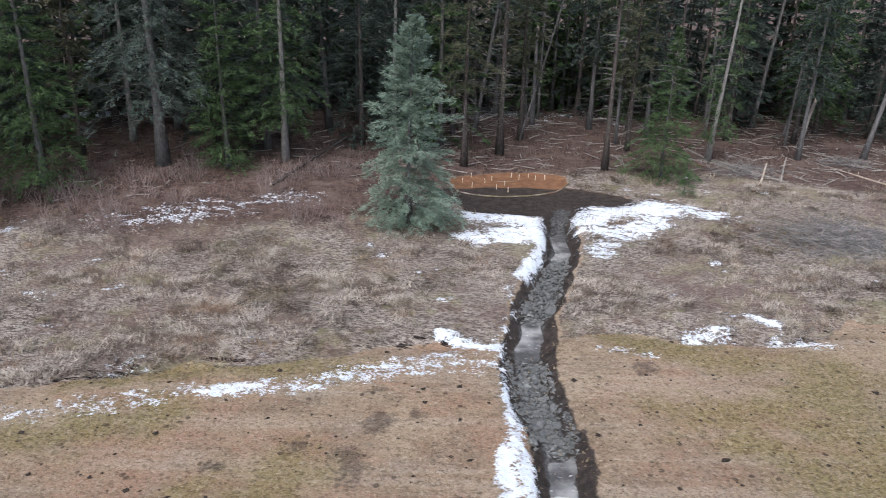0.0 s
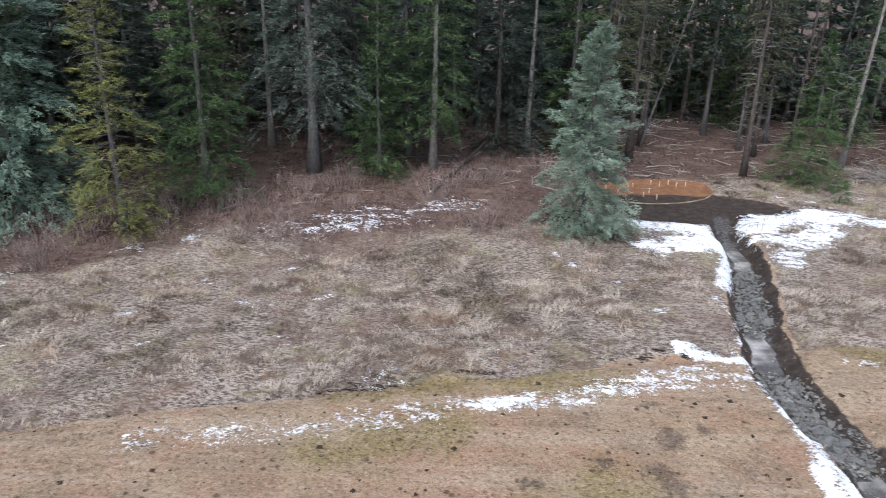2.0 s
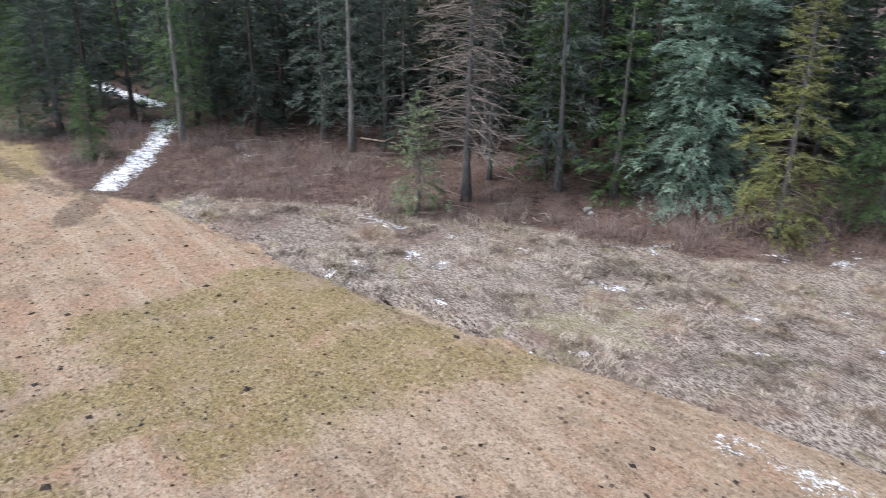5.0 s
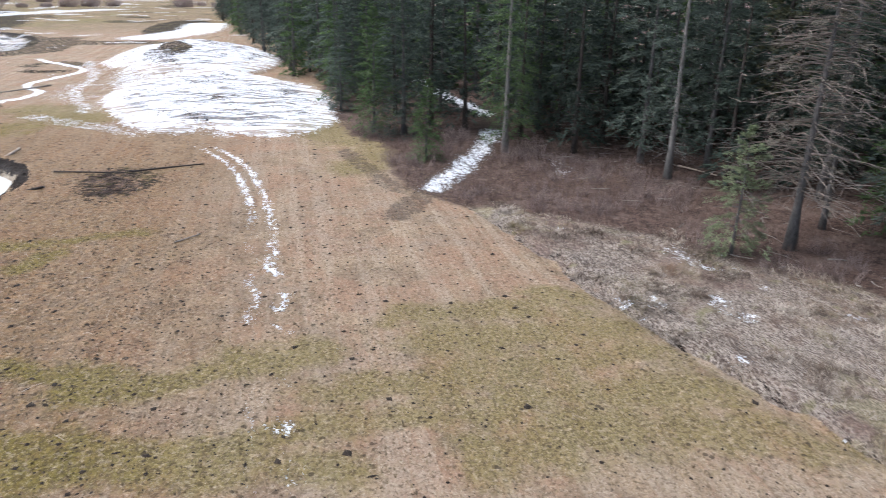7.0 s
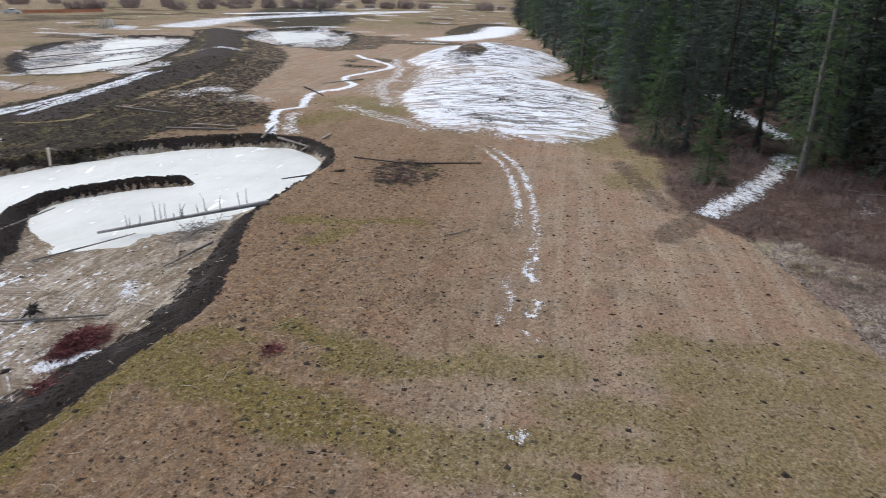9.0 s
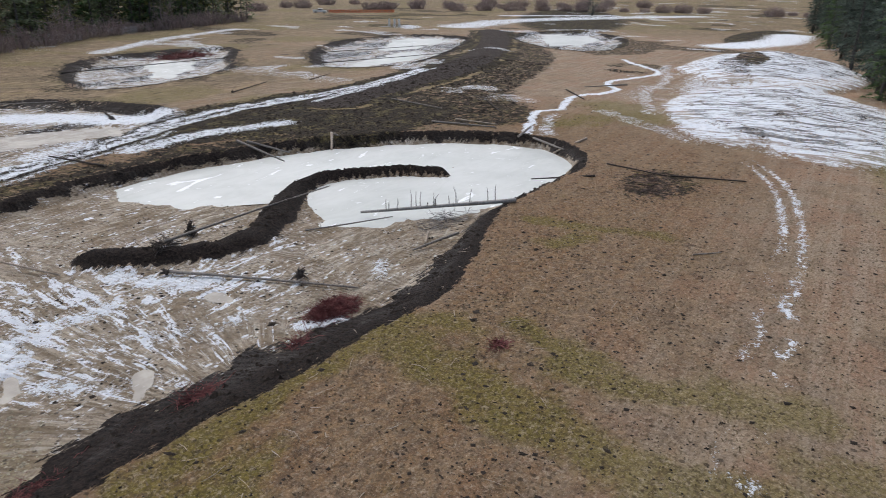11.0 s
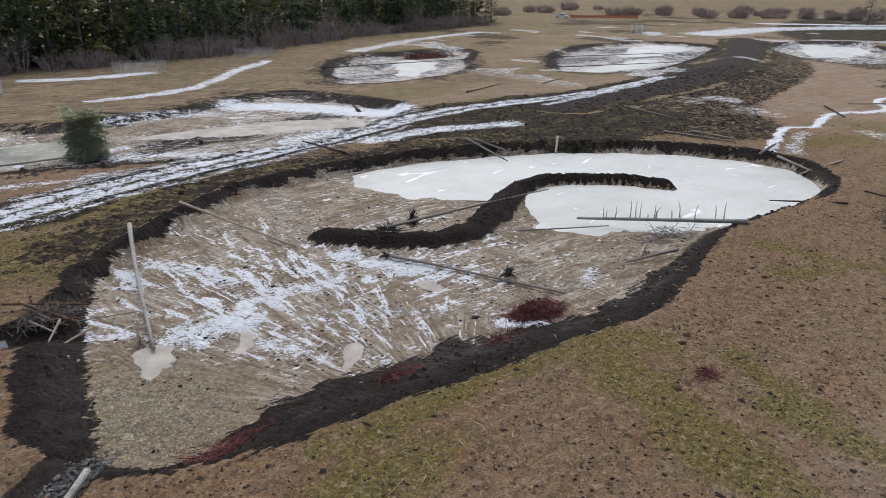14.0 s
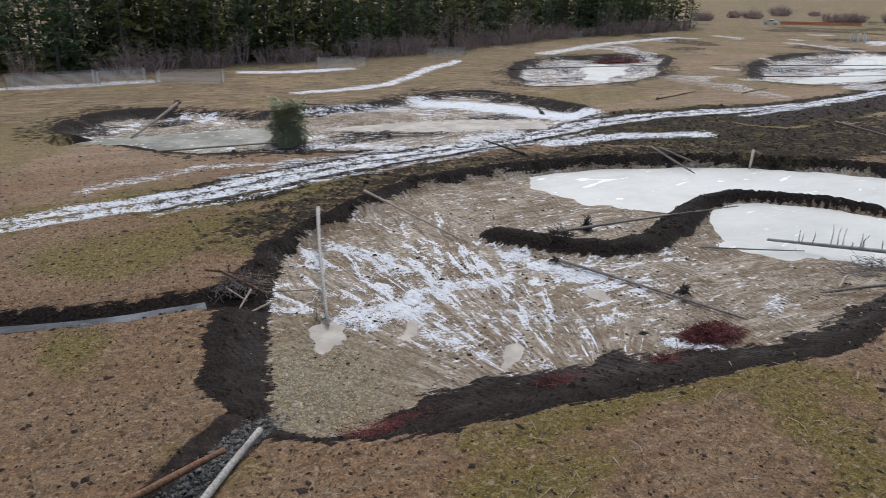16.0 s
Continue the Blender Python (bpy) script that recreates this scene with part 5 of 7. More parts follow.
conifer("fir_tree", (-3.7, 50.7), 20, 0.2, 3, 2.6, 26, 8, 36, 53, DARK_FIR, PALE_BARK, "dark fir with a pale trunk foot", dead=20, dead_low=1, dead_high=4, size=1.3)
conifer("fir_tree", (-65.7, 17.9), 22, 0.26, 2.0, 3.2, 38, 9, 42, 35, GREEN_FIR, PALE_BARK, "tall green fir with a pale trunk beside the track", gap=0.15, size=1.3)
conifer("fir_tree", (-64.3, 10.9), 6.2, 0.1, 0.2, 1.9, 24, 9, 34, 36, GREEN_FIR, label="small dark green fir at the end of the wood track", size=1.1)
conifer("fir_tree", (-74.2, 10.7), 15, 0.26, 1.4, 3.6, 32, 10, 44, 37, DARK_FIR, label="broad dark green fir at the forest corner", size=1.4)
conifer("fir_tree", (-75.8, 8.2), 11, 0.18, 0.8, 2.7, 28, 9, 38, 38, GREEN_FIR, label="green fir at the forest corner", size=1.3)
conifer("pine_tree", (-88.1, 6.1), 9, 0.14, 0.8, 2.4, 24, 8, 34, 39, GREY_FIR, label="young grey green pine beside the snow heaps", size=1.4)
conifer("pine_tree", (-98.0, 8.3), 8, 0.14, 0.8, 2.3, 22, 8, 34, 40, GREY_FIR, label="young grey green pine beside the snow heaps", size=1.4)
for n, (x, y, h, low, k) in enumerate(((-6.0, 49.7, 19, 1.2, DARK_FIR), (32.4, 62.0, 21, 2.2, GREEN_FIR), (36.3, 60.5, 22, 1.4, DARK_FIR), (33.4, 66.5, 20, 2.0, GREEN_FIR), (16.4, 66.4, 20, 1.2, GREEN_FIR), (19.4, 69.7, 21, 1.4, DARK_FIR), (12.8, 73.8, 20, 1.2, GREEN_FIR), (8.8, 72.5, 22, 1.4, DARK_FIR), (23.5, 72.0, 21, 1.6, DARK_FIR), (-15.5, 47.5, 20, 1.8, DARK_FIR), (-26.5, 44.0, 21, 1.6, DARK_FIR), (39.5, 56.0, 20, 1.2, GREEN_FIR))):
    conifer("fir_tree", (x, y), h, 0.22, low, 3.3, 28, 9, 36, 130 + n, k, DARK_BARK, "dense dark green fir with boughs near the ground", size=1.5, broad=1.3, group="dense firs of the wood")
CHOSEN = [(-6.0, 49.7), (32.4, 62.0), (36.3, 60.5), (33.4, 66.5), (16.4, 66.4), (19.4, 69.7), (12.8, 73.8), (8.8, 72.5), (23.5, 72.0), (-15.5, 47.5), (-26.5, 44.0), (39.5, 56.0), (-1.9, 36.3), (-17.5, 42.8), (-10.2, 44.3), (-13.5, 42.8), (-22.9, 39.6), (-25.7, 34.3), (-31.9, 35.7), (-40.4, 26.1), (-40.4, 22.6), (14.7, 47.4), (19.7, 52.4), (4.1, 52.5), (11.3, 49), (-55.2, 27), (-57.2, 31.4), (-47.2, 33.4), (-65.7, 17.9), (-74.2, 10.7), (-75.8, 8.2), (7.6, 63.1), (-44.7, 40.4), (-46.9, 41.0), (-21.4, 47.9), (-3.7, 50.7), (1.3, 48.6), (32.2, 53.7), (-88.1, 6.1), (-98, 8.3)]


FOREST_KINDS = [(DARK_FIR, DARK_BARK, 2.2, 3.0, 40, 22), (DARK_FIR, DARK_BARK, 5.0, 2.9, 60, 24), (GREEN_FIR, BARK, 1.0, 2.9, 0, 18), (GREY_FIR, BARK, 3.0, 3.2, 40, 23), (OLIVE_FIR, DARK_BARK, 6.5, 2.6, 70, 22), (DARK_FIR, BARK, 7.0, 2.6, 60, 23)]


def bare_stems():
    """Thin dead stems between the living trees on the thinned side of the wood."""
    rng = np.random.default_rng(77)
    kinds = [snag((8.5, 66), 15, 0.15, 101, "thin bare grey stem among the thinned trees", dead=40, reach=1.5, bark=BARK, group="bare stems"), snag((16, 62), 17, 0.19, 102, "bare dark pine stem among the thinned trees", dead=46, reach=1.8, bark=DARK_BARK, group="bare stems"), snag((22, 60), 12, 0.13, 103, "slim leaning grey stem among the thinned trees", (0.7, 0.2), dead=26, reach=1.2, bark=BARK, group="bare stems")]
    spots = [(8.5, 66), (16, 62), (22, 60)] + CHOSEN
    for _ in range(400):
        x, y = rng.uniform(0, 46), rng.uniform(54, 80)
        if any((x - a) ** 2 + (y - b) ** 2 < 2.6 ** 2 for a, b in spots) or len(spots) > 74:
            continue
        spots.append((x, y))
        s = rng.uniform(0.75, 1.2)
        copy_thing(kinds[rng.integers(3)], pose(x, y, height(x, y), 0, rng.normal(0, 2), rng.uniform(0, 360)) @ Matrix.Diagonal((s, s, s, 1)))


def forest_kinds(leaves, size, start, dead_share, lower=1.0, broad=1.7):
    """A few trees to be repeated through the wood."""
    return [conifer("fir_tree", (0, 0), h, 0.22, low * lower, reach, 26 if lower == 1 else 22, 7, leaves, start + k, needle, bark, "forest fir among close neighbours", dead=int(dead * dead_share), dead_low=1.0, dead_high=low + 3, size=size * 1.15, broad=broad * 0.8, group="trees of the north forest")
            for k, (needle, bark, low, reach, dead, h) in enumerate(FOREST_KINDS)]


def drop_thing(ob):
    for o in (*ob.children_recursive, ob):
        bpy.data.objects.remove(o)


def join_trees(name, trees, label):
    """Deep rows of the wood, past counting, in one mesh."""
    acc, mats, index = Parts(), [], []
    for kind, m in trees:
        for ob in kind.children:
            me = ob.data
            v = np.empty(len(me.vertices) * 3)
            me.vertices.foreach_get("co", v)
            v = v.reshape(-1, 3) @ np.array(m.to_3x3()).T + np.array(m.translation)
            if me.materials[0] not in mats:
                mats.append(me.materials[0])
            idx = np.empty(len(me.loops), np.int32)
            me.loops.foreach_get("vertex_index", idx)
            size = np.empty(len(me.polygons), np.int32)
            me.polygons.foreach_get("loop_total", size)
            start = np.concatenate([[0], np.cumsum(size)[:-1]])
            groups = [idx[start[size == k][:, None] + np.arange(k)] for k in np.unique(size)]
            acc.add(v, *groups)
            index += [mats.index(me.materials[0])] * len(size)
    ob = part(name, acc, mats[0])
    for extra in mats[1:]:
        ob.data.materials.append(extra)
    ob.data.polygons.foreach_set("material_index", np.array(index, np.int32))
    return tagged(ob, label, "forest", kind="stuff")


def plant_forest():
    rng = np.random.default_rng(5)
    kinds, coarse = forest_kinds(22, 1.95, 60, 0.6), forest_kinds(4, 3.1, 70, 0.1, 0.5, 4.0)
    used, spots = [], list(CHOSEN)
    tries = [(rng.uniform(-78, 50), 1) for _ in range(3300)] + [(rng.uniform(-300, -78), 0) for _ in range(2600)]
    for x, near in tries:
        foot = np.interp(x, FOREST_FOOT[:, 0], FOREST_FOOT[:, 1])
        y = foot + (3.5 if near else 1.0) + (34 if x > -40 else 44) * rng.uniform(0, 1) ** 0.9
        if x > -3 and y < 52.5 and x < 13:
            continue
        gap = (3.3 if near and y - foot < 14 else 2.7 if near else 3.3 if x > -140 else 4.4) * (1.5 if x > 3 and y < 66 else 1)
        if any((x - a) ** 2 + (y - b) ** 2 < gap ** 2 for a, b in spots) or line_distance(np.array([x]), np.array([y]), WOOD_TRACK)[0] < 2.2:
            continue
        spots.append((x, y))
        k = int(rng.choice(6, p=(0.3, 0.12, 0.22, 0.24, 0.06, 0.06))) if x < 0 else int(rng.choice(6, p=(0.08, 0.26, 0.1, 0.04, 0.26, 0.26) if y < 63 else (0.44, 0.12, 0.2, 0.12, 0.06, 0.06)))
        if x < -42 and near:
            k = int(rng.choice(6, p=(0.42, 0.16, 0.16, 0.12, 0.04, 0.1)))
        if not near and k > 3:
            k = int(rng.integers(0, 4))
        used.append((k, x, y, rng.uniform(0.75, 1.12), rng.uniform(0, 360), rng.normal(0, 1.5)))
    z = survey(np.array([u[1] for u in used]), np.array([u[2] for u in used]))[0]
    first, deep = set(), []
    for (k, x, y, s, turn, lean), h in zip(used, z):
        m = pose(x, y, h - 0.1, lean, 0, turn) @ Matrix.Diagonal((s, s, s, 1))
        if y - np.interp(x, FOREST_FOOT[:, 0], FOREST_FOOT[:, 1]) > (14 if x > -78 else 6):
            deep.append((coarse[k], m))
        elif k in first:
            copy_thing(kinds[k], m)
        else:
            kinds[k].matrix_basis = Matrix.LocRotScale(m.translation, m.to_quaternion(), None)
            first.add(k)
    join_trees("deep_forest", deep, "dark rows of conifers deep in the north forest")
    for kind in coarse:
        drop_thing(kind)


plant_forest()
bare_stems()
FAR_EDGE = spline([(60, -96), (30, -100), (10, -104), (-13.5, -110.5), (-29.5, -114.5), (-49, -120), (-75, -129), (-108, -148), (-143, -160), (-186, -171)])


def bare_shrub(h, spread, stems, seed, mat, name="bare_shrub", label="", thick=0.03, place=(0, 0), group="", twigs=3):
    rng = np.random.default_rng(seed)
    ob = thing(name, (*place, height(*place)), label, "shrub", group)
    acc = Parts()
    for _ in range(stems):
        a, l = rng.uniform(0, 6.28), h * rng.uniform(0.45, 1)
        o = spread * np.sqrt(rng.uniform(0, 1)) * 0.5
        b = np.array([o * np.cos(a), o * np.sin(a), -0.1])
        out = o + spread * rng.uniform(0.0, 0.42)
        l *= 1 - 0.6 * (out / spread) ** 2
        top = np.array([np.cos(a), np.sin(a), 0]) * out + (0, 0, l)
        mid = (b + top) / 2 + rng.normal(0, 0.08, 3) * h + (0, 0, 0.08 * h)
        acc.add(*tube([b, mid, top], thick * np.array([1, 0.7, 0.2]), 3, False))
        for _ in range(twigs):
            u = rng.uniform(0.3, 1)
            p = mid + (top - mid) * u
            e = p + rng.normal(0, 0.16, 3) * h + (0, 0, 0.12 * h)
            acc.add(*tube([p, e], thick * np.array([0.5, 0.15]), 3, False))
    tagged(part("twig_mass", acc, mat, ob), kind="stuff")
    return ob


def plant_far_edge():
    rng = np.random.default_rng(9)
    kinds = []
    # light put into needle colour: paler, yellower kinds offset the shaded near side
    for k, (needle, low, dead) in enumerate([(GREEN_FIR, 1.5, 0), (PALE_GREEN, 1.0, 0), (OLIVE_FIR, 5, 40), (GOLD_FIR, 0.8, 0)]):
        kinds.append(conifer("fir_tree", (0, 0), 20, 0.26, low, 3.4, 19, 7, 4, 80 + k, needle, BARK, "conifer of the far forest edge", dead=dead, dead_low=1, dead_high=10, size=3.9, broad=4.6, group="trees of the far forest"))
    spots, first, deep = [], set(), []
    for _ in range(1500):
        u = rng.uniform(0, len(FAR_EDGE) - 1)
        i = int(u)
        p = FAR_EDGE[i] + (FAR_EDGE[min(i + 1, len(FAR_EDGE) - 1)] - FAR_EDGE[i]) * (u - i)
        back = 3.0 + 32 * rng.uniform(0, 1) ** 1.1
        x, y = p[0] + 0.15 * back, p[1] - back
        if any((x - a) ** 2 + (y - b) ** 2 < 3.3 ** 2 for a, b in spots):
            continue
        spots.append((x, y))
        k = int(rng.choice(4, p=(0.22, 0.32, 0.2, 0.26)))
        s = rng.uniform(0.7, 1.1)
        m = pose(x, y, 0, rng.normal(0, 1.5), 0, rng.uniform(0, 360)) @ Matrix.Diagonal((s, s, s, 1))
        if back > 9:
            deep.append((kinds[k], m))
        elif k in first:
            copy_thing(kinds[k], m)
        else:
            kinds[k].matrix_basis = Matrix.LocRotScale(m.translation, m.to_quaternion(), None)
            first.add(k)
    join_trees("far_forest", deep, "dark conifer rows behind the far forest edge")
    shrubs = [bare_shrub(3.4, 3.4, 40, 90, MAUVE_TWIG, label="leafless pale brown shrub before the dark trees", group="shrubs of the far edge", thick=0.05),
              bare_shrub(2.9, 4.2, 50, 91, MAUVE_TWIG, label="leafless brown shrub before the dark trees", group="shrubs of the far edge", thick=0.05),
              bare_shrub(6.0, 3.0, 26, 92, MAUVE_TWIG, label="tall pale leafless sapling clump before the dark trees", group="shrubs of the far edge", thick=0.05)]
    first = set()
    for n in range(84):
        u = (n + rng.uniform(0, 0.9)) / 84 * (len(FAR_EDGE) - 8) + 6
        i = int(u)
        p = FAR_EDGE[min(i, len(FAR_EDGE) - 1)] + rng.normal(0, 0.8, 2) + (0, 0.6)
        k = int(rng.choice(3, p=(0.4, 0.4, 0.2))) if n < 45 else int(rng.choice(3, p=(0.2, 0.75, 0.05)))
        if n < 45 and rng.uniform(0, 1) < 0.55:
            continue
        s = rng.uniform(0.6, 1.15) * (1.0 if n < 45 else 1.35)
        m = pose(p[0], p[1], 0, 0, 0, rng.uniform(0, 360)) @ Matrix.Diagonal((s, s, s, 1))
        if k in first:
            copy_thing(shrubs[k], m)
        else:
            shrubs[k].matrix_basis = Matrix.LocRotScale(m.translation, m.to_quaternion(), None)
            first.add(k)
    # rounded shrubs on the plain beyond
    rng = np.random.default_rng(14)
    plain = bare_shrub(3.4, 4.6, 90, 93, MAUVE_TWIG, label="rounded leafless shrub on the far plain", group="shrubs of the far plain", thick=0.09, twigs=4)
    places = [(-258, -228), (-262, -222), (-276, -196), (-282, -192), (-292, -196), (-300, -186), (-330, -205), (-345, -196), (-318, -180), (-360, -180), (-372, -172), (-384, -172), (-395, -165), (-410, -160), (-345, -165), (-420, -150), (-432, -140), (-436, -120),
              (-300, -165), (-312, -158), (-322, -150), (-330, -148), (-338, -140), (-345, -132), (-350, -125), (-356, -118), (-362, -108), (-368, -100), (-372, -92), (-380, -85), (-384, -76), (-300, -240), (-318, -236), (-230, -216), (-224, -212), (-390, -30), (-400, -38), (-380, -44), (-340, -24), (-350, -20)]
    for n, (x, y) in enumerate(places):
        s = rng.uniform(0.75, 1.5)
        m = pose(x, y, -0.2, 0, 0, rng.uniform(0, 360)) @ Matrix.Diagonal((s * 1.1, s * 1.1, s * 0.9, 1))
        if n:
            copy_thing(plain, m)
        else:
            plain.matrix_basis = Matrix.LocRotScale(m.translation, m.to_quaternion(), None)
    conifer("pine_tree", (-311, -106), 11, 0.3, 1.5, 4, 22, 8, 16, 95, DARK_FIR, label="lone dark pine on the far plain", size=2.2)


plant_far_edge()

# ---- grass, clods, brush ----
def scatter(count, x0, x1, y0, y1, rng):
    x, y = rng.uniform(x0, x1, count), rng.uniform(y0, y1, count)
    z, m = survey(x, y)
    return x, y, z, m


def stuff(name, acc, mat, label, category):
    return tagged(part(name, acc, mat), label, category, kind="stuff")


def dry_meadow():
    rng = np.random.default_rng(31)
    x, y, z, m = scatter(90000, -60, 34, 11, 52, rng)
    tuft = smooth(-0.12, 0.3, rough(x, y, 1.3, 213, 2))
    thick = (0.35 + 0.5 * rough(x, y, 6, 211)) * 0.6 + 0.75 * tuft
    ok = (m["meadow"] > 0.6) & (m["snow"] < 0.5) & (m["soil"] < 0.5) & (m["duff"] < 0.85) & (rng.uniform(0, 1, len(x)) < np.clip(thick, 0.08, 1) * (1 - 0.75 * m["duff"]))
    x, y, z, thick = x[ok], y[ok], z[ok], thick[ok]
    per = 7
    bx = np.repeat(x, per) + rng.normal(0, 0.13, len(x) * per)
    by = np.repeat(y, per) + rng.normal(0, 0.13, len(x) * per)
    n = len(bx)
    tall = np.repeat(0.08 + 0.27 * np.clip(thick, 0, 1.2), per) * rng.uniform(0.4, 1.2, n)
    comb = np.repeat(2.5 * rough(x, y, 4, 217) * 3 + 0.6, per) + rng.normal(0, 0.8, n)
    stuff("dry_grass", Parts().add(*blades(np.stack([bx, by, np.repeat(z, per) - 0.03], -1), tall, tall * rng.uniform(0.5, 2.4, n), rng.uniform(0.014, 0.036, n), rng, comb)), HAY, "bleached bent dry grass of the meadow", "grass")


def field_fuzz():
    rng = np.random.default_rng(32)
    x, y, z, m = scatter(120000, -66, 20, -46, 26, rng)
    ok = (m["meadow"] < 0.4) & (m["mud"] < 0.2) & (m["soil"] < 0.35) & (m["snow"] < 0.45) & (m["dig"] < 0.45)
    d = np.hypot(x + 10, y)
    ok &= rng.uniform(0, 1, len(x)) < np.clip(1.3 - d / 60, 0.2, 1)
    x, y, z = x[ok], y[ok], z[ok]
    n = len(x)
    a, h, w = rng.uniform(0, 6.28, n), rng.uniform(0.05, 0.13, n), rng.uniform(0.02, 0.045, n)
    b = np.stack([x, y, z - 0.01], -1)
    s = np.stack([np.cos(a), np.sin(a), 0 * a], -1) * w[:, None]
    t = b + np.stack([rng.normal(0, 0.07, n), rng.normal(0, 0.07, n), h], -1)
    v = np.stack([b - s, b + s, t], 1).reshape(-1, 3)
    stuff("field_grass", Parts().add(v, np.arange(3 * n).reshape(-1, 3)), STUBBLE, "short tan and olive stubble of the grazed field", "grass")


def clods():
    rng = np.random.default_rng(33)
    gx, gy = np.meshgrid(np.arange(-95, 25, 1.1), np.arange(-60, 30, 0.95), indexing="ij")
    x, y = gx.ravel() + rng.normal(0, 0.3, gx.size), gy.ravel() + 0.02 * gx.ravel() + rng.normal(0, 0.14, gx.size)
    z, m = survey(x, y)
    ok = (m["meadow"] < 0.3) & (m["mud"] < 0.05) & (m["soil"] < 0.3) & (m["duff"] < 0.5) & (m["snow"] < 0.3) & (rng.uniform(0, 1, len(x)) < np.where(y > 8, 0.4, 0.75))
    ok &= (y < np.interp(x, FOREST_FOOT[:, 0], FOREST_FOOT[:, 1]) - 3) & (y + 0 * x < 26)
    x, y, z = x[ok], y[ok], z[ok]
    size = rng.gamma(2.6, 0.016, len(x)) + 0.036
    acc = Parts().add(*lumps(np.stack([x, y, z + 0.01], -1), size, rng, 0.38, 0.5, True))
    x, y, z, m = scatter(11000, -62, 16, -40, 24, rng)
    ok = (m["meadow"] < 0.2) & (m["mud"] < 0.05) & (m["soil"] < 0.2) & (m["duff"] < 0.3) & (m["snow"] < 0.3) & (rng.uniform(0, 1, len(x)) < 0.35 + 0.65 * (rough(x, y, 5, 223) > 0.0) * (y < 6))
    x, y, z = x[ok][:3200], y[ok][:3200], z[ok][:3200]
    acc.add(*lumps(np.stack([x, y, z + 0.005], -1), rng.gamma(3, 0.008, len(x)) + 0.018, rng, 0.35, 0.5, True))
    # flat dark divots, thick on the damp field round the pond
    x, y, z, m = scatter(16000, -50, 8, -46, -4, rng)
    ok = (m["mud"] < 0.05) & (m["soil"] < 0.2) & (m["snow"] < 0.3) & (m["dig"] < 0.5) & (rng.uniform(0, 1, len(x)) < 0.25 + 0.75 * (rough(x, y, 3, 225) > 0.02))
    x, y, z = x[ok][:4600], y[ok][:4600], z[ok][:4600]
    acc.add(*lumps(np.stack([x, y, z + 0.008], -1), rng.gamma(2.0, 0.015, len(x)) + 0.014, rng, 0.22, 0.6, True))
    # crumbled edges of the cut banks
    x, y, z, m = scatter(60000, -74, -10, -48, -13, rng)
    ok = (m["soil"] > 0.45) & (rng.uniform(0, 1, len(x)) < 0.35 * (0.3 + (rough(x, y, 1.5, 221) > 0)))
    x, y, z = x[ok][:4800], y[ok][:4800], z[ok][:4800]
    acc.add(*lumps(np.stack([x, y, z], -1), rng.gamma(1.6, 0.03, len(x)) + 0.02, rng, 0.7, 0.35, True))
    x, y, z, m = scatter(40000, -130, -15, -62, -30, rng)
    ok = (m["dig"] > 0.48) & (m["mud"] < 0.1) & (m["snow"] < 0.3)
    x, y, z = x[ok][:6000], y[ok][:6000], z[ok][:6000]
    acc.add(*lumps(np.stack([x, y, z], -1), rng.gamma(2.2, 0.035, len(x)) + 0.03, rng, 0.6, 0.35, True))
    x, y, z, m = scatter(9000, 1, 10, 14, 42, rng)
    ok = (m["soil"] > 0.5) & (m["snow"] < 0.4)
    x, y, z = x[ok][:700], y[ok][:700], z[ok][:700]
    acc.add(*lumps(np.stack([x, y, z], -1), rng.gamma(2, 0.02, len(x)) + 0.02, rng, 0.7, 0.35, True))
    stuff("soil_clods", acc, CLOD, "dark brown clods of turned soil", "soil")


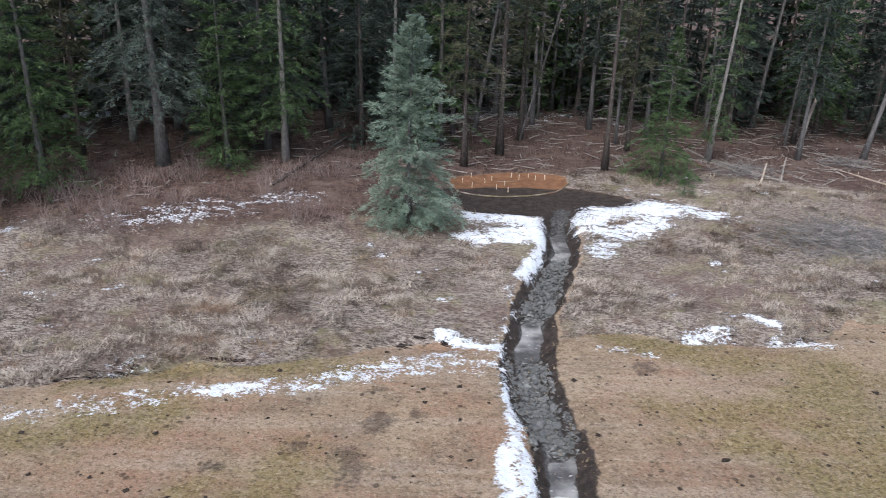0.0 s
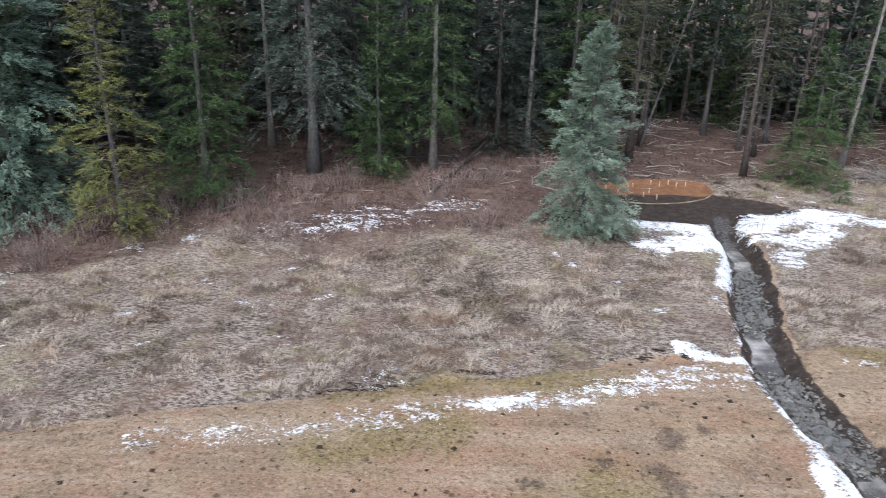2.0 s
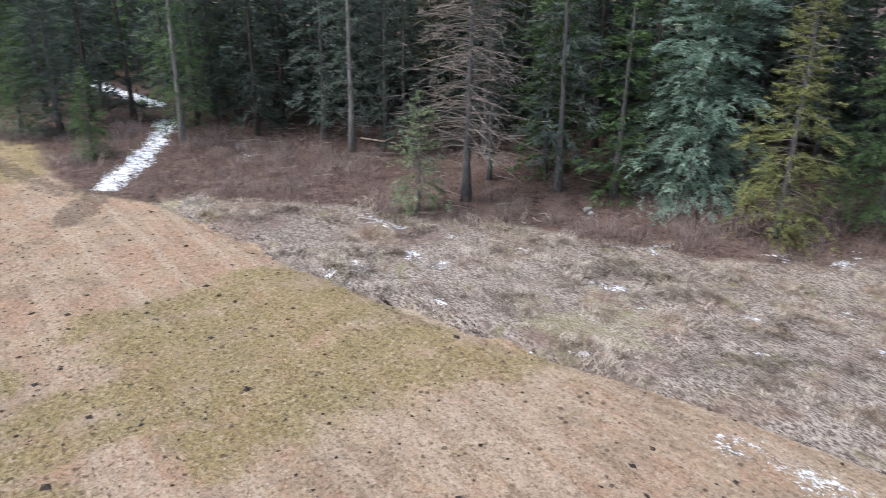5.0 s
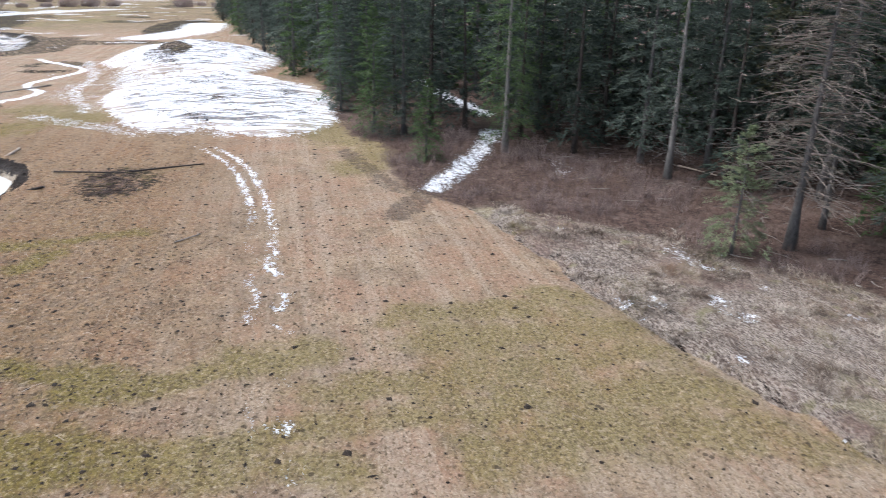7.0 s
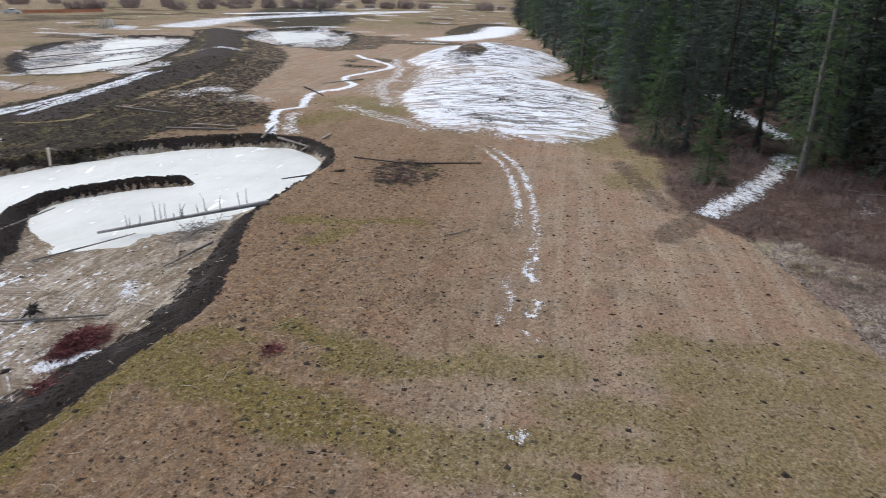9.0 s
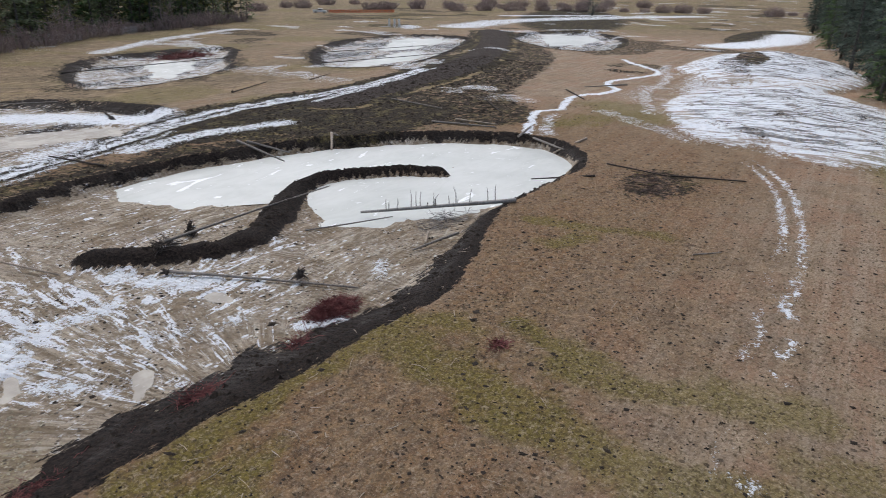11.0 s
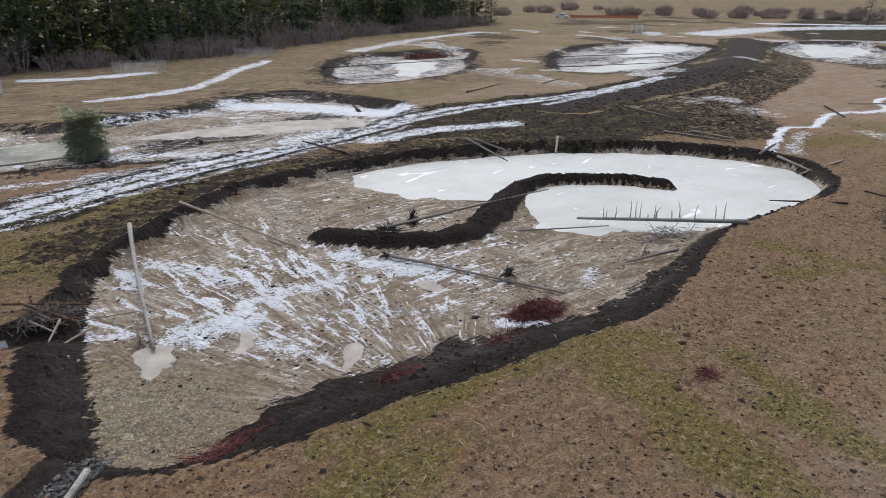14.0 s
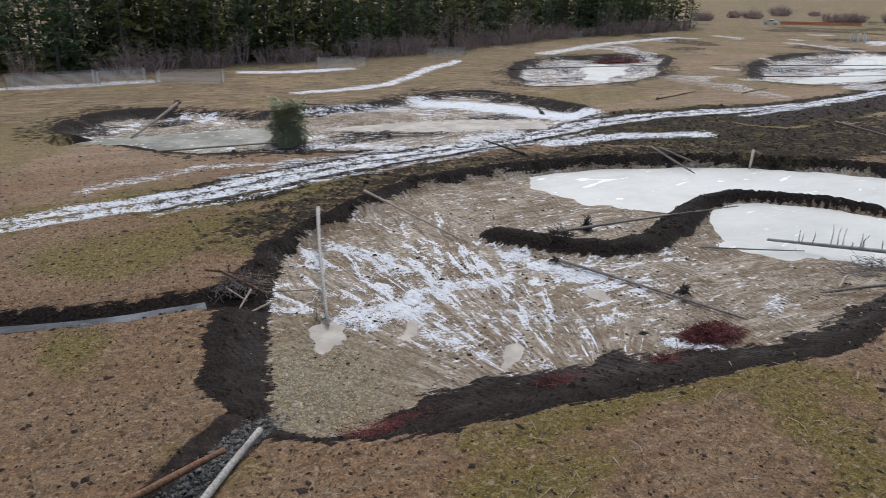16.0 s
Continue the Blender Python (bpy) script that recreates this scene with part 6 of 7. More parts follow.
def undergrowth():
    rng = np.random.default_rng(34)
    x, y, z, m = scatter(240000, -84, 40, 8, 66, rng)
    foot = y - np.interp(x, FOREST_FOOT[:, 0], FOREST_FOOT[:, 1])
    front = y - np.interp(x, BRUSH_EDGE[:, 0], BRUSH_EDGE[:, 1])
    want = smooth(-1.2, 1.5, front) * smooth(12, 3, foot) * (0.35 + 1.2 * np.clip(rough(x, y, 3.5, 231) + 0.1, 0, 1)) + 0.18 * (m["meadow"] > 0.6) * (rough(x, y, 5, 233) > 0.14)
    want = want * (1 + 0.9 * smooth(-36, -42, x) * smooth(-72, -66, x))
    ok = (rng.uniform(0, 1, len(x)) < want) & (m["soil"] < 0.4) & (m["clay"] < 0.2) & (line_distance(x, y, WOOD_TRACK, 5) > 1.3)
    x, y, z = x[ok], y[ok], z[ok]
    n = len(x)
    tall = rng.uniform(0.15, 0.6, n) * (0.6 + 0.8 * np.clip(rough(x, y, 2.5, 235) + 0.2, 0, 1))
    stuff("undergrowth", Parts().add(*blades(np.stack([x, y, z - 0.03], -1), tall, tall * rng.uniform(0.1, 0.8, n), rng.uniform(0.012, 0.03, n), rng)), TWIG, "leafless red brown brush along the forest edge", "brush")
    x, y, z, m = scatter(7000, -70, 42, 20, 80, rng)
    foot = y - np.interp(x, FOREST_FOOT[:, 0], FOREST_FOOT[:, 1])
    ok = (foot > -3) & (m["clay"] < 0.2) & (m["soil"] < 0.4) & (rng.uniform(0, 1, len(x)) < np.where(x > -4, 1.0, 0.25))
    acc = Parts()
    for a, b, c in zip(x[ok][:1500], y[ok][:1500], z[ok][:1500]):
        t, l = rng.uniform(0, 3.14), rng.uniform(0.3, 1.5) ** 1.6 * (1.4 if a > -4 else 1)
        d = np.array([np.cos(t), np.sin(t), rng.normal(0, 0.08)]) * l / 2
        p = np.array([a, b, c + 0.08])
        acc.add(*tube([p - d, p + rng.normal(0, 0.05, 3), p + d], rng.uniform(0.02, 0.06) * np.array([1, 0.8, 0.4]), 4, False))
    stuff("fallen_sticks", acc, DEAD_WOOD, "grey fallen sticks on the forest floor", "sticks")


def edge_shrubs():
    """Bare mauve shrubs between the meadow and the trees."""
    rng = np.random.default_rng(38)
    kinds = [bare_shrub(h, w, n, 110 + k, EDGE_TWIG, label="leafless mauve brown shrub at the forest edge", group="shrubs of the forest edge", thick=0.016, twigs=2) for k, (h, w, n) in enumerate(((1.3, 1.9, 44), (0.95, 1.6, 40), (1.7, 1.5, 34)))]
    spots, first = list(CHOSEN), set()
    for _ in range(1500):
        x = rng.uniform(-78, -3)
        lo, hi = np.interp(x, BRUSH_EDGE[:, 0], BRUSH_EDGE[:, 1]), np.interp(x, FOREST_FOOT[:, 0], FOREST_FOOT[:, 1])
        y = rng.uniform(lo + 0.3, max(hi, lo) + 2.5)
        if any((x - a) ** 2 + (y - b) ** 2 < 1.25 ** 2 for a, b in spots) or line_distance(np.array([x]), np.array([y]), WOOD_TRACK)[0] < 2.2 or rough(np.array([x]), np.array([y]), 5, 243)[0] < -0.08 or len(spots) > 150:
            continue
        spots.append((x, y))
        k, s = int(rng.integers(3)), rng.uniform(0.6, 1.15)
        m = pose(x, y, height(x, y), 0, 0, rng.uniform(0, 360)) @ Matrix.Diagonal((s, s, s * 0.9, 1))
        if k in first:
            copy_thing(kinds[k], m)
        else:
            kinds[k].matrix_basis = Matrix.LocRotScale(m.translation, m.to_quaternion(), None)
            first.add(k)


def field_sticks():
    rng = np.random.default_rng(35)
    acc = Parts()
    x, y, z, m = scatter(500, -62, 0, -17, 3, rng)
    near = np.hypot((x + 25) / 16, (y + 13) / 5) + np.where(np.hypot(x + 61, y + 11) < 6, -0.6, 0)
    ok = (m["mud"] < 0.1) & (near < rng.uniform(0.3, 2.0, len(x)))
    for a, b, c in zip(x[ok], y[ok], z[ok]):
        t, l = rng.uniform(0, 3.14), rng.uniform(0.2, 0.9)
        d = np.array([np.cos(t), np.sin(t), 0.05]) * l / 2
        p = np.array([a, b, c + 0.03])
        acc.add(*tube([p - d, p + rng.normal(0, 0.04, 3), p + d], rng.uniform(0.008, 0.02) * np.array([1, 0.8, 0.4]), 3, False))
    stuff("field_twigs", acc, PEELED, "pale broken twigs scattered on the field", "sticks")


def gravel():
    rng = np.random.default_rng(36)
    x, y = -16.4 + rng.normal(0, 1.9, 3600), -22.2 + rng.normal(0, 1.8, 3600)
    z, m = survey(x, y)
    ok = (m["mud"] > 0.6) & (m["soil"] < 0.35)
    stuff("pond_gravel", Parts().add(*lumps(np.stack([x[ok], y[ok], z[ok]], -1), rng.gamma(2.5, 0.013, ok.sum()) + 0.014, rng, 0.6, 0.3, True)), PEBBLE, "pale yellowish gravel on the pond floor", "gravel")


def mud_lumps():
    """Small lumps of dark and pale mud left by the machine on the pond floor."""
    rng = np.random.default_rng(37)
    x, y, z, m = scatter(9000, -60, -13, -45, -16, rng)
    ok = (m["mud"] > 0.8) & (z < -0.6) & (rng.uniform(0, 1, len(x)) < 0.15 + 0.9 * (rough(x, y, 2.5, 241) > 0.08))
    x, y, z = x[ok][:2600], y[ok][:2600], z[ok][:2600]
    half = rng.uniform(0, 1, len(x)) < 0.45
    for pick, mat, label in ((half, CLOD, "dark crumbs of topsoil on the pond floor"), (~half, PEBBLE, "pale dried mud lumps on the pond floor")):
        stuff("mud_lumps", Parts().add(*lumps(np.stack([x[pick], y[pick], z[pick]], -1), rng.gamma(2, 0.022, pick.sum()) + 0.015, rng, 0.5, 0.35, True)), mat, label, "soil")


dry_meadow()
mud_lumps()
field_fuzz()
clods()
undergrowth()
edge_shrubs()
field_sticks()
gravel()

# ---- logs, brush and small things ----
def log(p0, p1, r0, r1, mat, label, seed, stubs=0, stub_len=0.35, roots=0, upright=False, name="log", group="", cut=True):
    rng = np.random.default_rng(seed)
    r0, r1 = 0.72 * r0, 0.72 * r1
    a, b = np.array(p0, float), np.array(p1, float)
    ob = thing(name, tuple(a), label, "log", group)
    s = np.linspace(0, 1, 9)
    d = b - a
    side = np.cross(d, (0, 0, 1))
    side /= np.linalg.norm(side) + 1e-9
    pts = d * s[:, None] + side * (0.012 * np.linalg.norm(d) * np.sin(2.5 * s + seed))[:, None]
    part("stem", Parts().add(*tube(pts, r0 + (r1 - r0) * s, 9, True, 0.06, rng)), mat, ob, shade=True)
    if cut:
        e = d / np.linalg.norm(d)
        part("cut_end", Parts().add(*tube([-0.012 * e, 0.0 * e - 0.004 * e], [r0 * 0.93, r0 * 0.93], 9)), PEELED, ob, "pale sawn end")
    for _ in range(stubs):
        u = rng.uniform(0.12, 0.95)
        p = d * u
        az = rng.uniform(0, 6.28)
        out = side * np.cos(az) + np.array([0, 0, 1]) * (abs(np.sin(az)) if not upright else 1.6)
        out /= np.linalg.norm(out)
        l = stub_len * rng.uniform(0.4, 1.2)
        part("branch_stub", Parts().add(*tube([p, p + out * l * 0.6 + rng.normal(0, 0.03, 3), p + out * l + rng.normal(0, 0.08, 3) * l], [0.035, 0.025, 0.009], 4)), GREY_TWIG if upright else mat, ob)
    if roots:
        acc = Parts()
        acc.add(*lumps([(0, 0, 0)] * 3, [r0 * 1.9, r0 * 1.5, r0 * 1.7], rng, 0.9, 0.3))
        for _ in range(roots):
            v = rng.normal(0, 1, 3) - 0.4 * d / np.linalg.norm(d)
            v /= np.linalg.norm(v)
            l = rng.uniform(0.4, 1.0) * r0 * 5
            acc.add(*tube([(0, 0, 0), v * l * 0.5 + rng.normal(0, 0.05, 3), v * l + (0, 0, -0.05)], [0.09, 0.055, 0.012], 4))
        part("root_wad", acc, DARK_BARK, ob, "dark soil-clotted root wad")
    return ob


P = "logs of the main pond"
log((-22.0, -39.2, 0.32), (-18.4, -26.4, -0.76), 0.17, 0.1, SILVER_WOOD, "long pale grey log sloping from bank to puddle", 1, 5, 0.25, group=P)
log((-25.9, -42.1, 0.2), (-28.7, -33.0, -0.8), 0.12, 0.06, PEELED, "long bleached pole sliding down the pond bank", 2, 4, 0.3, group=P)
log((-33.3, -30.6, 0.12), (-48.3, -31.4, -0.45), 0.12, 0.05, DEAD_WOOD, "long grey pole lying across the dark spit", 3, 3, 0.3, group=P)
log((-31.9, -28.8, -0.74), (-35.8, -19.5, -0.76), 0.11, 0.07, DEAD_WOOD, "grey barked log on the pond floor, dark roots at one end", 4, 9, 0.3, roots=10, group=P)
log((-34.9, -22.5, -0.45), (-35.6, -23.2, -0.8), 0.17, 0.12, DARK_BARK, "dark upturned root stump beside the red brush", 95, 2, 0.4, roots=14, name="stump", group=P)
log((-51.0, -18.2, 0.16), (-45.0, -26.3, -0.62), 0.2, 0.12, SILVER_WOOD, "thick silver log with upright dead branches on the bank", 5, 16, 1.05, upright=True, group=P)
log((-40.8, -27.3, -0.8), (-45.8, -24.4, -0.72), 0.07, 0.04, DEAD_WOOD, "thin bent pole on the silty floor", 6, 3, 0.3, group=P)
log((-44.9, -19.0, -0.5), (-41.7, -20.1, -0.78), 0.13, 0.07, DEAD_WOOD, "short grey log on the pond floor", 7, 3, 0.3, group=P)
log((-44.5, -20.8, -0.66), (-42.9, -20.1, -0.76), 0.1, 0.07, PEELED, "short pale log piece on the pond floor", 8, 1, group=P)
log((-59.9, -40.8, 0.28), (-58.2, -39.5, -0.75), 0.17, 0.13, PEELED, "pale log propped on the far bank", 9, 0, group=P)
log((-60.0, -41.0, 0.28), (-61.4, -39.0, -0.75), 0.14, 0.1, DEAD_WOOD, "grey log propped on the far bank", 10, 2, group=P)
log((-52.6, -45.2, 0.28), (-53.0, -40.2, -0.82), 0.16, 0.08, DEAD_WOOD, "grey log dipping into the milky ice", 11, 3, group=P)
log((-53.0, -44.4, 0.3), (-55.2, -41.6, -0.72), 0.15, 0.09, DEAD_WOOD, "weathered log dipping into the milky ice", 12, 2, group=P)
log((-71.4, -20.8, 0.35), (-69.0, -22.9, -0.8), 0.17, 0.12, PEELED, "pale log at the end of the pond", 13, 1, group=P)
log((-59.9, -15.9, 0.14), (-59.5, -20.8, -0.75), 0.13, 0.06, DARK_BARK, "dark thin log over the pond edge", 14, 3, group=P)
log((-69.3, -26.6, 0.16), (-74.2, -27.5, 0.18), 0.15, 0.1, DEAD_WOOD, "grey log over the mouth of the small creek", 15, 2, group=P)
log((-70.7, -36.8, 0.15), (-71.9, -30.2, 0.15), 0.15, 0.09, DEAD_WOOD, "grey log on the far bank", 16, 3, group=P)
log((-73.2, -35.5, 0.15), (-73.3, -30.8, 0.14), 0.12, 0.08, PEELED, "pale log on the far bank", 17, 2, group=P)
log((-69.6, -25.2, 0.12), (-67.2, -21.3, 0.05), 0.14, 0.09, DEAD_WOOD, "grey log along the pond edge", 18, 2, group=P)
D = "logs laid over the ditch mouth"
log((-9.2, -16.7, 0.16), (-12.8, -18.3, 0.02), 0.17, 0.14, RUST_LOG, "rust brown barked log laid over the ditch", 20, 1, group=D)
log((-11.2, -15.4, 0.16), (-14.0, -18.8, 0.06), 0.18, 0.15, SILVER_WOOD, "pale grey log laid over the ditch", 21, 0, group=D)
B = "logs of the brush heap"
log((-14.3, -32.1, 0.3), (-17.1, -30.4, 0.12), 0.088, 0.061, RUST_LOG, "red brown log in the brush heap", 22, 4, group=B)
log((-15.0, -31.3, 0.36), (-16.6, -29.3, -0.2), 0.095, 0.068, RUST_LOG, "red brown log in the brush heap", 23, 3, group=B)
log((-15.9, -29.7, 0.0), (-15.2, -28.8, -0.45), 0.075, 0.054, PEELED, "short split pale log in the brush heap", 24, 0, group=B)
log((-17.0, -29.5, -0.62), (-15.5, -28.6, -0.66), 0.075, 0.068, PEELED, "short pale log below the brush heap", 25, 0, group=B)
log((-16.5, -30.1, -0.4), (-19.2, -30.1, -0.74), 0.041, 0.027, DEAD_WOOD, "thin dark pole on the pond floor", 26, 2, group=B)
log((-14.9, -30.0, 0.14), (-15.6, -29.2, -0.3), 0.061, 0.054, PEELED, "short pale log in the brush heap", 27, 0, group=B)
S = "logs of the second pond"
log((-14.6, -58.6, 0.14), (-25.5, -60.7, -0.4), 0.12, 0.08, PEELED, "long pale log along the shallow pond", 28, 2, group=S)
log((-18.3, -77.6, 0.75), (-13.2, -67.8, -0.55), 0.22, 0.1, DEAD_WOOD, "leaning log with a root wad in the shallow pond", 29, 4, 0.4, roots=12, group=S)
log((-41.5, -47.2, 0.15), (-40.8, -53.1, 0.15), 0.13, 0.08, DARK_BARK, "dark log across the rutted road verge", 30, 2, group=S)
log((-29.3, -78.2, 0.14), (-38, -71.6, 0.1), 0.14, 0.08, DEAD_WOOD, "grey log on the pond rim", 31, 2, group=S)
log((-50, -80, 0.15), (-56, -76, 0.1), 0.08, 0.05, DEAD_WOOD, "dark log on the pond rim", 32, 2, group=S)
log((-35, -60.6, -0.5), (-38.5, -58.5, -0.35), 0.16, 0.1, PEELED, "short log in the silty water", 33, 3, group=S, roots=6)
log((-55.5, -66, -0.6), (-57, -69.5, -0.4), 0.2, 0.12, DARK_BARK, "dark stump with roots on the snowy pond floor", 34, 2, roots=9, group=S)
F = "logs on the field"
log((-63.3, -11.3, 0.12), (-65.0, -6.2, 0.1), 0.1, 0.07, DARK_BARK, "dark half-burnt log beside the brush scatter", 35, 4, 0.3, group=F)
log((-64.2, -16.5, 0.1), (-63.2, -11.5, 0.1), 0.09, 0.06, DARK_BARK, "thin dark pole beside the brush scatter", 36, 3, 0.3, group=F)
log((-47.5, -6.1, 0.08), (-48.7, -4.9, 0.08), 0.06, 0.05, DEAD_WOOD, "short grey branch on the stubble", 37, 2, 0.2, group=F)
log((-80, -48, 0.15), (-78, -40, 0.15), 0.13, 0.08, DEAD_WOOD, "grey log on the spread soil", 38, 2, group=F)
log((-86, -38.5, 0.2), (-79.5, -33.5, 0.15), 0.15, 0.08, DARK_BARK, "dark log pointing at the small creek", 39, 2, group=F)
log((-100, -34, 0.2), (-94, -29.5, 0.15), 0.15, 0.08, DARK_BARK, "dark log at a bend of the small creek", 40, 2, group=F)
log((-110, -29, 0.2), (-104, -33, 0.2), 0.15, 0.08, DEAD_WOOD, "grey log at a bend of the small creek", 41, 2, group=F)
log((-70, -97, 0.1), (-108, -98, -0.3), 0.1, 0.06, DARK_BARK, "long dark log across a far pond", 42, 3, group=F, roots=8)
log((-108, -92, 0.0), (-150, -86, -0.4), 0.1, 0.06, DARK_BARK, "long dark log across a far pond", 43, 3, group=F)
log((-104, -79, 0.0), (-140, -73.5, -0.4), 0.1, 0.06, DARK_BARK, "long dark log across a far pond", 44, 3, group=F)
log((-72, -66, 0.2), (-81, -69, 0.2), 0.11, 0.06, DARK_BARK, "dark log on the far grass", 45, 3, group=F, roots=8)
log((-86, -66, 0.2), (-93, -68, 0.2), 0.09, 0.06, DARK_BARK, "dark log on the far grass", 46, 2, group=F)
W = "fallen trunks at the forest edge"
for k, (a, b, r0, r1, mat, st) in enumerate([((19.3, 55.9, 0.6), (20.9, 49.2, 0.55), 0.15, 0.09, DEAD_WOOD, 4), ((20.2, 52.3, 0.65), (23.3, 46.9, 0.5), 0.16, 0.1, DEAD_WOOD, 5), ((21.4, 46.6, 0.45), (22.6, 48.7, 1.35), 0.1, 0.07, PEELED, 0), ((23.1, 47.3, 0.45), (24.4, 49.7, 1.6), 0.11, 0.06, DEAD_WOOD, 2),
                                             ((24, 56.9, 0.55), (26.2, 52.7, 0.5), 0.12, 0.08, DEAD_WOOD, 2), ((28.3, 51.6, 0.5), (30.6, 46.2, 0.5), 0.13, 0.08, PEELED, 2), ((1.8, 55, 0.55), (10.3, 60.7, 0.6), 0.16, 0.1, DEAD_WOOD, 5), ((5.3, 59.4, 0.6), (10, 55.9, 0.55), 0.14, 0.09, PEELED, 3),
                                             ((-10.2, 40, 1.45), (-6.6, 49, 2.6), 0.13, 0.07, DARK_BARK, 3), ((1.5, 62.8, 0.6), (5.9, 66.8, 1.5), 0.17, 0.1, DEAD_WOOD, 3), ((20.5, 68.8, 0.7), (27, 68.7, 0.75), 0.14, 0.1, DEAD_WOOD, 2), ((17, 54, 0.55), (22, 50.2, 0.5), 0.13, 0.09, DEAD_WOOD, 4),
                                             ((18.5, 51.2, 0.5), (24.5, 48.6, 0.5), 0.12, 0.07, RUST_LOG, 3), ((12.5, 56, 0.55), (19, 58.5, 0.6), 0.15, 0.1, DEAD_WOOD, 4), ((3, 57, 0.55), (12, 54.5, 0.5), 0.13, 0.08, DEAD_WOOD, 4), ((-3, 58, 1.2), (4, 61, 0.6), 0.15, 0.09, DEAD_WOOD, 4), ((9, 63, 0.6), (16, 60, 0.6), 0.14, 0.1, PEELED, 3),
                                             ((-58, 29.5, 0.3), (-54.2, 30.4, 0.5), 0.1, 0.07, PEELED, 1), ((-21, 49, 1.8), (-13, 51, 2.0), 0.15, 0.1, DEAD_WOOD, 3), ((-27.5, 35.6, 0.8), (-30, 38, 2.4), 0.11, 0.07, DARK_BARK, 2), ((32, 52, 0.5), (40, 49, 0.5), 0.15, 0.1, DEAD_WOOD, 3)]):
    log(a, b, r0, r1, mat, "weathered fallen trunk among the forest litter", 50 + k, st, 0.45, group=W)


def brush_heap(place, size, count, mat, label, seed, name="brush_heap", flat=0.5, thick=0.012, lengths=(0.4, 1.0)):
    """A loose tangle of twigs."""
    rng = np.random.default_rng(seed)
    x, y = place
    ob = thing(name, (x, y, height(x, y)), label, "brush")
    acc = Parts()
    for _ in range(count):
        v = rng.normal(0, 0.45, 3) * (size[0], size[1], 0)
        q = max(0, 1 - (v[0] / size[0]) ** 2 - (v[1] / size[1]) ** 2)
        v[2] = size[2] * rng.uniform(0, 1) * q
        d = rng.normal(0, 1, 3) * (1, 1, flat)
        d *= rng.uniform(*lengths) / np.linalg.norm(d)
        e = v + d
        e[2] = max(e[2], -0.02)
        acc.add(*tube([v, (v + e) / 2 + rng.normal(0, 0.05, 3), e], thick * np.array([1, 0.8, 0.4]) * rng.uniform(0.6, 1.6), 3, False))
    tagged(part("twig_mass", acc, mat, ob), kind="stuff")
    return ob


brush_heap((-33.1, -19.0), (1.6, 0.8, 0.5), 2600, RED_TWIG, "dense dark red cut willow brush on the pond floor", 1, "red_brush", 0.6, 0.011, (0.2, 0.55))
brush_heap((-29.8, -18.0), (0.7, 0.3, 0.12), 90, RED_TWIG, "low red twigs on the dark bank", 2, "red_brush")
brush_heap((-33.0, -10.4), (0.55, 0.35, 0.2), 150, RED_TWIG, "small heap of reddish twigs on the stubble", 3, "red_brush", 0.15, 0.011, (0.2, 0.5))
brush_heap((-18.0, -17.9), (2.4, 0.8, 0.1), 1100, RED_TWIG, "thin spread of red twigs on the dark bank", 4, "red_brush", 0.12, 0.01, (0.15, 0.5))
brush_heap((-24.8, -18.2), (1.0, 0.4, 0.12), 120, RED_TWIG, "thin spread of red twigs on the dark bank", 5, "red_brush")
brush_heap((-15.6, -30.6), (1.2, 0.9, 0.45), 330, RUST_TWIG, "tangle of red brown branches at the ditch mouth", 6)
brush_heap((-61.5, -12.2), (4.4, 2.4, 0.15), 220, TWIG, "flat scatter of dark broken branches on the field", 7, flat=0.06, thick=0.018)
brush_heap((-58.5, -11.3), (3.2, 1.8, 0.1), 200, TWIG, "thin scatter of dark sticks on the field", 8, flat=0.15, thick=0.015)
brush_heap((21.5, 36), (4.6, 3.4, 0.3), 1700, GREY_TWIG, "wide heap of grey cut branches on the meadow", 9, flat=0.2, thick=0.016, lengths=(0.6, 2.0))
brush_heap((-47.0, -21.3), (2.6, 1.2, 0.25), 260, GREY_TWIG, "broken grey branches under the silver log", 10, flat=0.3)
brush_heap((-33.5, -30.9), (0.9, 0.6, 0.35), 120, DARK_BARK, "dark root tangle on the spit", 11, thick=0.02)
brush_heap((-36.6, -32.4), (0.35, 0.35, 0.9), 110, DARK_BARK, "dark upright root stub beside the spit", 12, thick=0.03, flat=1.6, lengths=(0.2, 0.5))
brush_heap((21.5, 49.5), (3.2, 2.2, 0.45), 420, GREY_TWIG, "heap of grey dead branches among fallen trunks", 13, flat=0.25, lengths=(0.5, 1.6), thick=0.016)
brush_heap((30, 52), (2.4, 1.2, 0.5), 260, GREY_TWIG, "heap of grey dead branches under the trees", 14, flat=0.3, lengths=(0.5, 1.4), thick=0.016)
brush_heap((-100, -108), (7, 2, 0.9), 380, RED_TWIG, "red brush heap at a far pond", 15, "red_brush", 0.4, 0.05, (0.8, 1.8))
conifer("pine_tree", (-25.9, -61.5), 3.1, 0.12, 0.3, 1.75, 24, 11, 90, 41, PALE_FIR, label="cut green pine top stuck upright in the ice", category="tree", droop=1.0, shape=0.12, size=1.1, broad=1.5)
conifer("fir_tree", (-18.2, -27.3), 1.0, 0.03, 0.1, 0.6, 6, 5, 9, 42, OLIVE_FIR, label="small green bough on the log end", category="shrub", size=0.7)


